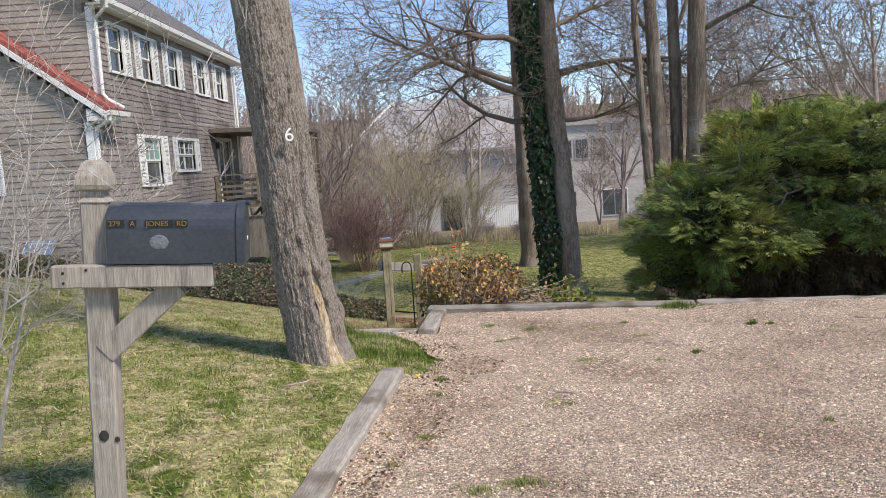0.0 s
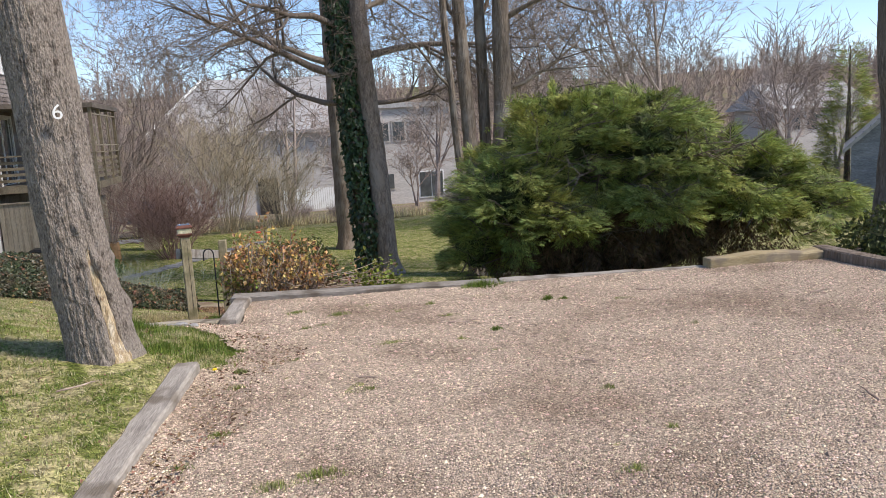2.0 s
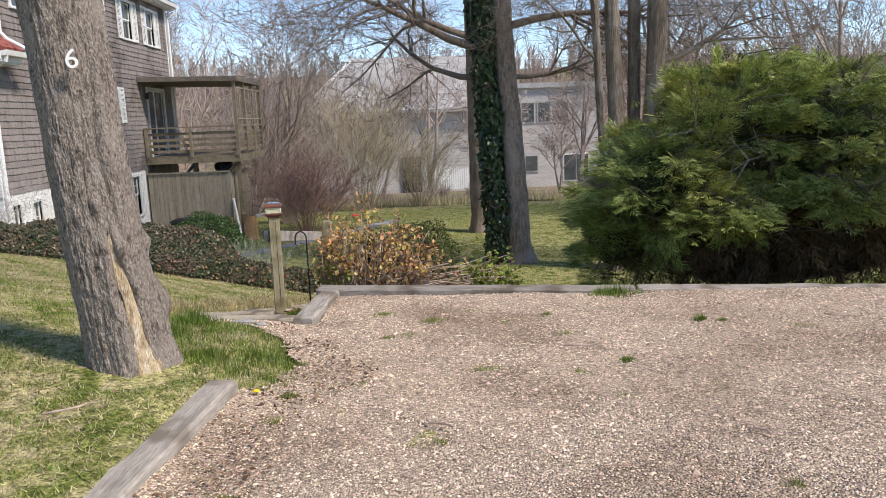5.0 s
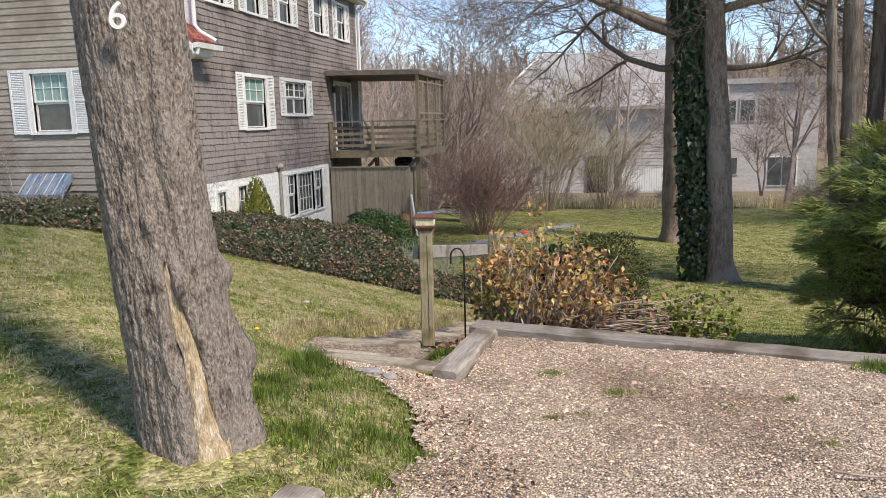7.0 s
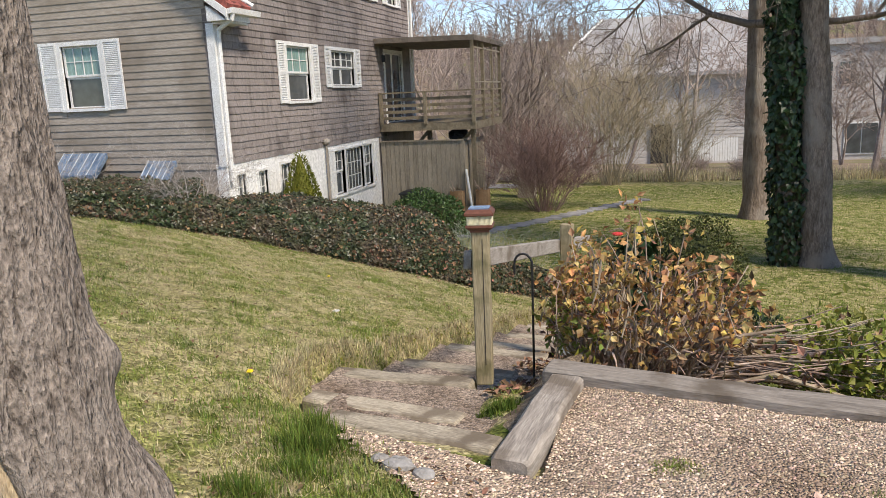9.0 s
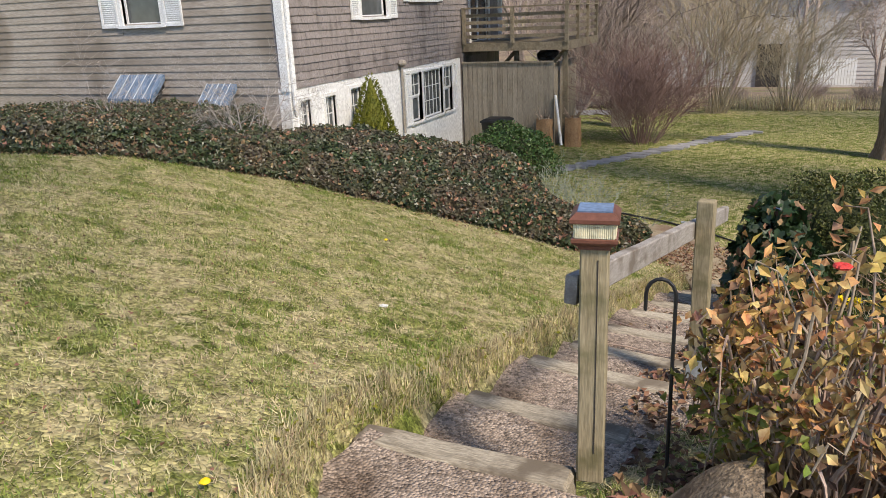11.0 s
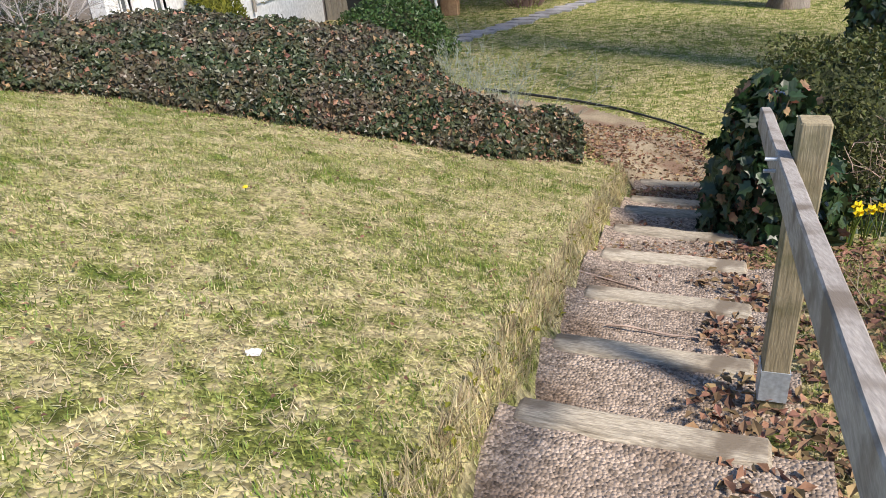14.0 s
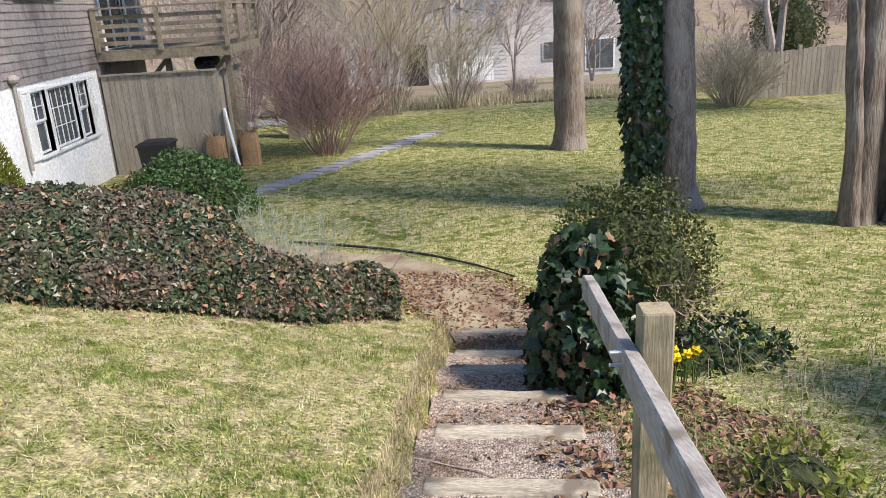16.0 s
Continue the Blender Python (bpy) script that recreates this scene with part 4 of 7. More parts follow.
CURTAINGLASS = material("curtained_pane", [(0.16, 0.27, 0.25), (0.26, 0.40, 0.37)], 5, 0.08, 0.0, 40, stretch=(4, 4, 0.3), spec=0.6)
SIDE, FRONT = xf("y", HX, 1), xf("x", FY + 0.02, -1)
window(FRONT, *front_open[0], shutters=0.42, cols=4)
window(SIDE, *side_open[0], shutters=0.36, cols=3)
window(SIDE, *side_open[1], shutters=0.30, casements=2, cols=2, curtain=False)
for k, o in enumerate(up_open):
    window(SIDE, *o, shutters=0.33, shut_side=(k != 0, 1), curtain=False, grid_up=False)
for o in base_open[:3]:
    window(SIDE, *o, double=False, cols=2, curtain=False, trim=0.06)
for a, b in ((22.35, 22.45), (23.65, 23.75)):
    S = Shape()
    slab(S, SIDE, a, b, -0.15, 0.03, -1.24, -0.10)
    hpart(S, "window_mullion", WHITE)
window(SIDE, 21.75, 22.35, -1.22, -0.10, double=True, cols=2, curtain=False, trim=0.07, shutters=0.28, shut_side=(1, 0))
window(SIDE, 22.45, 23.65, -1.22, -0.10, double=False, cols=5, curtain=False, trim=0.04)
window(SIDE, 23.75, 24.35, -1.22, -0.10, double=True, cols=2, curtain=False, trim=0.07, shutters=0.24, shut_side=(0, 1))
# sliding door behind the deck
door = window(SIDE, *side_open[2], double=False, casements=2, cols=1, curtain=False, grid_up=False, sill=False, name="sliding_door")
S = Shape()
slab(S, SIDE, 25.6, 25.72, 0.03, 0.14, 2.22, 2.42)
hpart(S, "wall_lantern", BLACK)
S = Shape()
S.tube([(HX + 0.07, 21.20, -1.4), (HX + 0.07, 21.20, 0.10)], [0.03, 0.03], 8)
S.ball((HX + 0.08, 21.20, 0.18), 0.1, 8, 6, (1, 1.3, 0.8))
hpart(S, "meter_pipe", GREYWOOD, None, "grey service pipe with a cap")

# deck with railing and roof
DX, DY0, DY1 = -4.9, 25.2, 28.95
deck = thing("deck", "raised weathered wooden deck with slatted railing and flat shade roof", "deck", at=(-6.3, 27, 0.3))


def dpart(S, name, mat=DECKWOOD, label=""):
    ob = S.make(name, mat, None, label)
    ob.parent = deck
    ob.matrix_parent_inverse = Matrix.Translation((6.3, -27, -0.3))
    return ob


for k in range(20):
    S = Shape()
    x = HX + 0.05 + k * 0.143
    S.box(x, DY0, 0.36, x + 0.135, DY1, 0.395)
    dpart(S, "deck_board")
for a in ((HX + 0.03, DY0 - 0.04, 0.19, DX + 0.04, DY0, 0.40), (DX, DY0 + 0.002, 0.19, DX + 0.04, DY1, 0.40), (HX + 0.03, DY1, 0.19, DX + 0.04, DY1 + 0.04, 0.40)):
    S = Shape()
    S.box(*a)
    dpart(S, "fascia")
# joists coloured near-black to paint in the shade below the deck
S = Shape()
for k in range(7):
    S.box(HX + 0.05, DY0 + 0.1 + k * 0.6, 0.2, DX, DY0 + 0.14 + k * 0.6, 0.358)
dpart(S, "joists", DARKVOID)
for x, y, zt in ((HX + 0.1, DY0 - 0.01, 1.28), (-6.35, DY0 - 0.01, 1.28), (DX, DY0, 2.68), (DX, DY0 + 1.25, 2.66), (DX, DY0 + 2.5, 2.66), (DX, DY1, 2.68)):
    S = Shape()
    S.box(x - 0.045, y - 0.085, 0.38, x + 0.045, y - 0.002, zt)
    dpart(S, "deck_post")
for zz in (0.52, 0.70, 0.88, 1.06):
    S = Shape()
    S.box(HX + 0.06, DY0 - 0.0, zz, DX - 0.05, DY0 + 0.025, zz + 0.09)
    dpart(S, "rail_slat")
    S = Shape()
    S.box(DX - 0.03, DY0 + 0.05, zz, DX - 0.005, DY1, zz + 0.09)
    dpart(S, "rail_slat")
S = Shape()
S.box(HX + 0.05, DY0 - 0.1, 1.28, DX + 0.06, DY0 + 0.05, 1.32)
dpart(S, "top_rail")
S = Shape()
S.box(DX - 0.08, DY0 + 0.06, 1.285, DX + 0.06, DY1, 1.32)
dpart(S, "top_rail")
for k in range(4):
    S = Shape()
    y = DY0 + 0.55 + 0.85 * k
    S.box(DX - 0.01, y, 1.33, DX + 0.015, y + 0.06, 2.6)
    dpart(S, "screen_lath", FENCEWOOD)
for k in (0, 4):
    S = Shape()
    S.box(DX + 0.016, DY0 + 0.1, 1.5 + 0.24 * k, DX + 0.035, DY1 - 0.05, 1.54 + 0.24 * k)
    dpart(S, "screen_lath", FENCEWOOD)
S = Shape()
rot_prism(S, [(HX + 0.03, 2.72), (DX + 0.12, 2.66), (DX + 0.12, 2.80), (HX + 0.03, 2.86)], DY0 - 0.18, DY1 + 0.12)
dpart(S, "shade_roof", material("dark_flat_roof", [(0.12, 0.10, 0.085), (0.20, 0.17, 0.14)], 3, 0.9, 0.3, 20))
S = Shape()
for x in (DX - 0.15, -6.4):
    S.box(x - 0.06, DY0 + 0.4, -2.4, x + 0.06, DY0 + 0.52, 0.2)
    S.beam((x - 0.6, DY0 + 0.46, -0.45), (x, DY0 + 0.46, 0.18), 0.07, 0.09, 0.005)
dpart(S, "support_post")

# board fence under the deck
fence = thing("board_fence", "weathered vertical board fence closing the space under the deck", "fence", at=(-6.4, 25.1, -2.2))
x = HX + 0.04
k = 0
while x < -5.28:
    S = Shape()
    w = 0.142
    S.box(x + 6.4, 0.0, -0.2, x + w - 0.008 + 6.4, 0.022, 2.08)
    S.make("board", FENCEWOOD, fence)
    x += w
    k += 1
y = 0.03
while y < 2.6:
    S = Shape()
    S.box(1.13, y, -0.2, 1.152, y + 0.135, 2.05)
    S.make("board", FENCEWOOD, fence)
    y += 0.142
S = Shape()
S.box(HX + 0.04 + 6.4, -0.05, 2.082, 1.17, 0.06, 2.12)
S.make("cap_board", FENCEWOOD, fence)
tarp = Shape()
tarp.ball((-5.62, 26.1, -0.02), 0.3, 16, 10, (1.0, 1.6, 0.66), 0.10, 3)
tagged(tarp.make("rolled_tarp", BLACK), "dark rolled tarpaulin stowed under the deck", "tarp")
# window well covers
for (x0, x1, wz) in ((-11.5, -10.45, -0.06), (-9.5, -8.85, -0.24)):
    well = thing("window_well_cover", "clear bluish plastic cover over a cellar window well", "cover", "window well covers", at=((x0 + x1) / 2, 16.7, wz))
    S = Shape()
    n = 5
    w = x1 - x0
    for k in range(n):
        a0, a1 = -w / 2 + w * k / n, -w / 2 + w * (k + 1) / n
        S.add([(a0, -0.42, 0.0), (a1, -0.42, 0.0), (a1, 0.0, 0.40), (a0, 0.0, 0.40), (a0, -0.42, -0.1), (a1, -0.42, -0.1), (a1, 0.0, 0.30), (a0, 0, 0.3)], [(0, 1, 2, 3), (7, 6, 5, 4), (0, 4, 5, 1), (0, 3, 7, 4), (1, 5, 6, 2)])
    S.make("cover_sheet", BLUEPLASTIC, well)
    S = Shape()
    for k in range(n):
        a0 = -w / 2 + w * k / n
        S.tube([(a0, -0.43, 0.005), (a0, 0.0, 0.41)], [0.007, 0.007], 6)
    S.make("rib", GALV, well, "pale stiffening ribs")

# ---------------- trees ----------------
def trunk_mesh(name, path, radii, mat, parent, sides=40, rows=70, furrow=0.018, flare=0.0, seed=1.0, lobes=11, extra=None):
    """A bark trunk: swept rings with furrows, lumps and a root flare."""
    path = [Vector(p) for p in path]
    n = len(path) - 1
    vs, fs = [], []
    for i in range(rows + 1):
        t = i / rows * n
        k = min(int(t), n - 1)
        c = path[k].lerp(path[k + 1], t - k)
        r = radii[k] + (radii[k + 1] - radii[k]) * (t - k)
        h = c.z - path[0].z
        for j in range(sides):
            a = 2 * math.pi * j / sides
            v = Vector((math.cos(a), math.sin(a), 0))
            q = r * (1 + flare * math.exp(-h / 0.22) * (0.6 + 0.5 * math.sin(a * 5 + seed)))
            s = noise.noise(Vector((v.x * lobes * r * 2.2, v.y * lobes * r * 2.2, h * 2.2 + seed * 7)))
            s2 = noise.noise(Vector((v.x * 1.3, v.y * 1.3, h * 0.9 + seed * 3)))
            q += furrow * (abs(s) * 2 - 0.6) + r * 0.10 * s2
            if extra:
                q += extra(a, h, r)
            vs.append(tuple(c + v * q))
    for i in range(rows):
        for j in range(sides):
            fs.append((i * sides + j, i * sides + (j + 1) % sides, (i + 1) * sides + (j + 1) % sides, (i + 1) * sides + j))
    S = Shape()
    S.add(vs, fs)
    return S.make(name, mat, parent, smooth=True)


def crown(parent, name, mat, starts, seed, kids=3, depth=3, spread=0.85, lift=0.1, thin=0.006, shrink=0.62, sides=7, twist=0.22):
    rnd = random.Random(seed)
    S = Shape()
    for p, d, ln, r in starts:
        grow(S, p, d, ln, r, depth, rnd, kids, spread, lift, shrink, thin, twist, sides)
    return S.make(name, mat, parent, smooth=True)


# maple with the number, beside the lawn timber
maple = thing("maple_tree", "leaning furrowed grey tree with a scar and white number six", "tree", at=(-1.02, 5.10, 0.10))
def turn_gap(a, deg):
    """Signed angle from a bearing in degrees to a."""
    return (a - radians(deg) + math.pi) % (2 * math.pi) - math.pi


def scar_mid(h):
    return 307 + 5 * math.sin(h * 6) + 6 * max(0.0, 0.25 - h) * 4


def scar_half(h):
    """Half width of the bare scar, in radians, at a height."""
    return float(np.interp(h, [-0.1, 0.0, 0.12, 0.3, 0.48, 0.58, 0.66, 0.70], [0.40, 0.34, 0.20, 0.17, 0.22, 0.17, 0.07, 0.0])) * (1 + 0.15 * math.sin(h * 31))


def bump(a, h, deg, hh, wide, tall):
    return math.exp(-(turn_gap(a, deg) / wide) ** 2 - ((h - hh) / tall) ** 2)


def ease(a, b, x):
    t = min(1.0, max(0.0, (x - a) / (b - a)))
    return t * t * (3 - 2 * t)


def scar_bulge(a, h, r):
    d = abs(turn_gap(a, scar_mid(h)))
    w = scar_half(h)
    q = -0.030 * (1 - ease(w * 0.75, w + 0.05, d)) * (h < 0.72) if w > 0.02 else 0.0
    rim = 0.016 * math.exp(-((d - w - 0.14) / 0.11) ** 2) * (1 - ease(0.62, 1.0, h))
    cleft = -0.045 * math.exp(-((turn_gap(a, 303 - 16 * (h - 0.66))) / 0.05) ** 2) * ease(0.60, 0.68, h) * (1 - ease(0.76, 0.84, h))
    seam = -0.014 * math.exp(-((turn_gap(a, 312 + 4 * math.sin(h * 9))) / 0.05) ** 2) * ease(0.8, 0.9, h) * (1 - ease(1.7, 2.1, h))
    ridge = 0.018 * math.exp(-((turn_gap(a, 322)) / 0.16) ** 2) * ease(0.7, 0.95, h) * (1 - ease(1.5, 1.9, h))
    knobs = 0.030 * bump(a, h, 291, 0.95, 0.11, 0.035) + 0.016 * bump(a, h, 281, 0.66, 0.06, 0.02) + 0.03 * bump(a, h, 314, 0.72, 0.14, 0.05) + 0.040 * bump(a, h, 40, 0.72, 0.2, 0.055) + 0.07 * bump(a, h, 45, 0.40, 0.35, 0.11) + 0.012 * bump(a, h, 262, 0.9, 0.08, 0.03)
    root = 0.09 * math.exp(-max(h, 0) / 0.16) * (math.exp(-(turn_gap(a, 20) / 0.4) ** 2) + 0.5 * math.exp(-(turn_gap(a, 80) / 0.5) ** 2) + 0.25 * math.exp(-(turn_gap(a, 285) / 0.2) ** 2))
    v = (math.cos(a), math.sin(a))
    fine = noise.noise(Vector((v[0] * 8.0, v[1] * 8.0, h * 11))) + 0.7 * noise.noise(Vector((v[0] * 17.0, v[1] * 17.0, h * 21 + 5)))
    bark = 0.005 * fine - 0.022 * max(0.0, 0.35 - abs(noise.noise(Vector((v[0] * 9.0 + 0.25 * fine, v[1] * 9.0, h * 4.0 + 9)))) * 2.0)
    inside = w > 0.02 and d < w
    return q + rim + cleft + seam + ridge + knobs + root + bark * (0.35 if inside else 1.0)


trunk_mesh("trunk", [(0.05, 0, -0.12), (0.02, 0.0, 0.25), (-0.02, 0, 0.6), (-0.05, 0, 0.95), (-0.08, 0, 1.4), (-0.12, 0.0, 2.1), (-0.2, 0.0, 3.2), (-0.3, 0.05, 4.6)], [0.208, 0.197, 0.190, 0.186, 0.190, 0.194, 0.18, 0.145], BARK, maple, 220, 500, 0.004, 0.10, 1.0, 13, scar_bulge)
S = Shape()
rnd = random.Random(3)
vs, fs, rows, cols_ = [], [], 60, 10
for i in range(rows + 1):
    h = -0.04 + 0.74 * i / rows
    r = np.interp(h, [-0.12, 0.25, 0.6, 0.95], [0.208, 0.197, 0.190, 0.186]) * (1 + 0.06 * math.exp(-(h + 0.12) / 0.22)) + 0.03 * math.exp(-max(h, 0) / 0.07)
    cx = np.interp(h, [-0.12, 0.25, 0.6, 0.95], [0.05, 0.02, -0.02, -0.05])
    half = max(0.004, scar_half(h) * 1.02)
    for j in range(cols_ + 1):
        u = j / cols_ * 2 - 1
        a = radians(scar_mid(h)) + half * u
        k = r - 0.024 + 0.010 * noise.noise(Vector((u * 3.5, h * 5.0, 2.0))) + 0.006 * noise.noise(Vector((u * 9.0, h * 14.0, 4.0))) + 0.010 * (1 - u * u)
        vs.append((cx + k * math.cos(a), k * math.sin(a), h))
for i in range(rows):
    for j in range(cols_):
        n0 = i * (cols_ + 1) + j
        fs.append((n0, n0 + 1, n0 + cols_ + 2, n0 + cols_ + 1))
S.add(vs, fs)
S.make("scar", HEART, maple, "bare yellowish wood in the healing scar", True)
text_mesh("number_six", "6", 0.125, NUMWHITE, maple, pose(0.02, -0.226, 1.475, 90, 0, 14), 0.006, "CENTER")
crown(maple, "crown", BARK, [((-0.3, 0.05, 4.5), (-0.5, 0.2, 1), 3.2, 0.10), ((-0.3, 0.05, 4.5), (0.6, 0.1, 1), 3.0, 0.10), ((-0.28, 0.05, 4.2), (0.1, -0.6, 0.9), 2.6, 0.07), ((-0.28, 0.05, 4.3), (-0.2, 0.8, 0.9), 2.8, 0.08)], 8, 3, 3, thin=0.004)

MIDBARK = material("reddish_brown_bark", [(0.16, 0.122, 0.10), (0.39, 0.31, 0.262)], 10, 0.95, 1.0, 34, stretch=(2, 2, 0.45), grain=0.4, stain=(0.34, 0.285, 0.245), stain_scale=2, dist=0.03, spec=0.15)
# trunk pair on the lower lawn, one wrapped in ivy
pair = thing("twin_trunk_tree", "tall bare tree with two dark trunks, one wrapped in ivy", "tree", at=(2.84, 18.9, -2.22))
trunk_mesh("trunk", [(0.25, 0, -0.15), (0.16, 0, 0.5), (0.06, 0, 2.5), (-0.14, 0, 5.5), (-0.25, 0, 8.5), (-0.2, 0, 11)], [0.36, 0.29, 0.26, 0.24, 0.2, 0.14], MIDBARK, pair, 48, 90, 0.02, 0.5, 2.0)
trunk_mesh("ivy_trunk", [(-0.30, 0.05, -0.15), (-0.30, 0.05, 0.6), (-0.42, 0.05, 3), (-0.62, 0.05, 6), (-0.7, 0.1, 9), (-0.8, 0.1, 11)], [0.28, 0.22, 0.20, 0.19, 0.16, 0.12], DARKBARK, pair, 32, 50, 0.02, 0.3, 3.0)
r3 = np.random.default_rng(7)
n = 5200
h = r3.uniform(0.1, 8.6, n)
a = r3.uniform(0, 6.28, n)
rr = 0.25 + 0.07 * r3.random(n) + 0.06 * np.sin(h * 3.1) * np.sin(a * 2)
cx = np.interp(h, [0.6, 3, 6, 9], [-0.30, -0.42, -0.62, -0.7])
P = np.stack([cx + rr * np.cos(a), 0.05 + rr * np.sin(a), h], -1)
U = np.stack([np.cos(a), np.sin(a), 0.3 + 0 * a], -1) + r3.normal(size=(n, 3)) * 0.35
D = np.stack([0 * a, 0 * a, -1 + 0 * a], -1) + r3.normal(size=(n, 3)) * 0.5
leaf_mesh("ivy", P, D, U, r3.uniform(0.09, 0.16, n), r3.uniform(0.08, 0.14, n), TREEIVY, pair, "dark green climbing ivy")
crown(pair, "crown", DARKBARK, [((-0.55, 0, 5.0), (-1, -0.25, 0.42), 4.2, 0.11), ((-0.5, 0, 4.4), (-1, 0.3, 0.16), 3.6, 0.085), ((-0.1, 0, 5.5), (1, -0.1, 0.4), 3.8, 0.10), ((-0.2, 0, 4.4), (1, 0.4, 0.1), 3.0, 0.07), ((-0.6, 0, 6.2), (-0.8, -0.5, 0.5), 3.8, 0.09), ((-0.2, 0, 7.2), (0.7, -0.5, 0.6), 3.6, 0.09),
      ((-0.22, 0, 10), (-0.3, 0.2, 1), 4, 0.12), ((-0.75, 0.1, 10), (-0.6, -0.3, 0.8), 4, 0.1), ((-0.2, 0, 9), (0.6, 0.4, 0.8), 4, 0.1)], 21, 3, 3, lift=0.0, thin=0.006, twist=0.3)


def simple_tree(name, label, x, y, paths, mat, seed, starts, depth=3, group="", kids=3, furrow=0.02, thin=0.006, lift=0.05):
    z = float(ground_z(x, y))
    th = thing(name, label, "tree", group, at=(x, y, z))
    for k, (pts, rad) in enumerate(paths):
        trunk_mesh("trunk", pts, rad, mat, th, 36, 60, furrow, 0.35, seed + k)
    crown(th, "crown", mat, starts, seed, kids, depth, thin=thin, lift=lift)
    return th


simple_tree("lawn_tree", "straight tree with pale brown furrowed bark on the lower lawn", 2.66, 24.9, [([(0, 0, -0.2), (0, 0, 0.6), (-0.05, 0, 4), (-0.15, 0, 9), (-0.2, 0, 13)], [0.42, 0.34, 0.31, 0.24, 0.14])], PALEBARK, 31,
            [((-0.1, 0, 6), (-1, -0.2, 0.4), 4, 0.12), ((-0.1, 0, 7.2), (1, 0.1, 0.5), 4, 0.12), ((-0.15, 0, 9), (-0.7, 0.4, 0.8), 4, 0.12), ((-0.2, 0, 12), (0.3, 0, 1), 4, 0.12)])
simple_tree("trunk_cluster", "clump of four slender bare trunks on the lower lawn", 5.05, 17.4,
            [([(-0.15, 0, -0.2), (-0.2, 0, 1), (-0.45, 0, 3.4), (-0.6, 0, 6), (-0.7, 0, 9)], [0.16, 0.11, 0.09, 0.08, 0.05]),
             ([(0.02, 0.1, -0.2), (0.0, 0.1, 1), (-0.12, 0.1, 4), (-0.3, 0.1, 8), (-0.3, 0, 11)], [0.25, 0.19, 0.165, 0.13, 0.08]),
             ([(0.35, 0.3, -0.2), (0.35, 0.3, 1), (0.35, 0.3, 5), (0.3, 0.3, 9), (0.3, 0.3, 11)], [0.22, 0.16, 0.13, 0.11, 0.06]),
             ([(0.62, -0.1, -0.2), (0.62, -0.1, 1), (0.72, -0.1, 5), (0.78, -0.1, 9), (0.8, -0.1, 12)], [0.32, 0.25, 0.21, 0.17, 0.08])], PALEBARK, 41,
            [((-0.5, 0, 4.5), (-0.7, -0.2, 0.6), 2.2, 0.04), ((-0.2, 0.1, 6), (-0.5, 0.5, 0.8), 2.6, 0.06), ((0.3, 0.3, 6), (0.5, 0.4, 0.8), 2.6, 0.06), ((0.72, -0.1, 4.4), (1, 0.2, 0.5), 3.0, 0.07), ((0.75, -0.1, 6), (0.8, -0.3, 0.7), 3.0, 0.07), ((-0.3, 0, 10), (0, 0, 1), 3, 0.08), ((0.8, -0.1, 11), (0.3, 0, 1), 3, 0.08)])
burl = lambda a, h, r: 0.16 * math.exp(-((h - 2.05) / 0.42) ** 2) * math.exp(-(((a - radians(200) + math.pi) % (2 * math.pi) - math.pi) / 0.75) ** 2) - 0.16 * math.exp(-((h - 2.1) / 0.10) ** 2) * math.exp(-(((a - radians(228) + math.pi) % (2 * math.pi) - math.pi) / 0.17) ** 2)
z = float(ground_z(6.95, 6.7))
bigtree = thing("burl_tree", "massive dark tree with a swollen hollow burl beside the gravel", "tree", at=(6.95, 6.7, z))
trunk_mesh("trunk", [(0, 0, -0.2), (0, 0, 0.4), (0.0, 0, 1.6), (-0.08, 0, 2.6), (-0.05, 0, 4), (-0.05, 0, 6)], [0.55, 0.43, 0.38, 0.40, 0.36, 0.28], DARKBARK, bigtree, 70, 120, 0.016, 0.4, 4.0, 13, burl)
crown(bigtree, "crown", DARKBARK, [((-0.05, 0, 5.7), (0.3, -0.9, 1), 2.4, 0.14), ((-0.05, 0, 5.8), (0.7, -0.6, 1), 2.2, 0.12)], 51, 2, 2)

# bare woods: a few kinds, copied
def bare_tree(name, label, height, seed, mat=TWIG, kids=3, depth=4, lean=0.05, forks=2, lift=0.16, thin=0.012):
    th = thing(name, label, "tree", "bare woods behind the lawn")
    rnd = random.Random(seed)
    S = Shape()
    for k in range(forks):
        d = Vector((rnd.uniform(-0.3, 0.3), rnd.uniform(-0.3, 0.3), 1))
        grow(S, (rnd.uniform(-.1, .1), 0, -0.3), d, height * 0.62, 0.017 * height / (1 if forks == 1 else 1.3), depth, rnd, kids, 0.62, lift, 0.55, thin, 0.2, 7)
    S.make("crown", mat, th)
    return th


def put(ob, x, y, s=1.0, yaw=0.0, first=False):
    m = pose(x, y, float(ground_z(x, y)), 0, 0, yaw)
    if first:
        ob.matrix_world = m
        ob.scale = (s, s, s)
        return ob
    c = copy_thing(ob, m)
    c.scale = (s, s, s)
    return c


kinds = [bare_tree("bare_tree", "leafless brown tree with a dense haze of fine twigs", h, sd, kids=2, depth=4, forks=f) for h, sd, f in ((11, 61, 2), (13, 62, 1), (9, 63, 3), (12, 64, 2))]
far_kinds = [bare_tree("bare_tree", "distant leafless brown tree of the woods", h, sd, kids=3, depth=3, forks=f, thin=0.022) for h, sd, f in ((11, 71, 2), (13, 72, 1), (10, 73, 2))]
rnd = random.Random(77)
spots = []
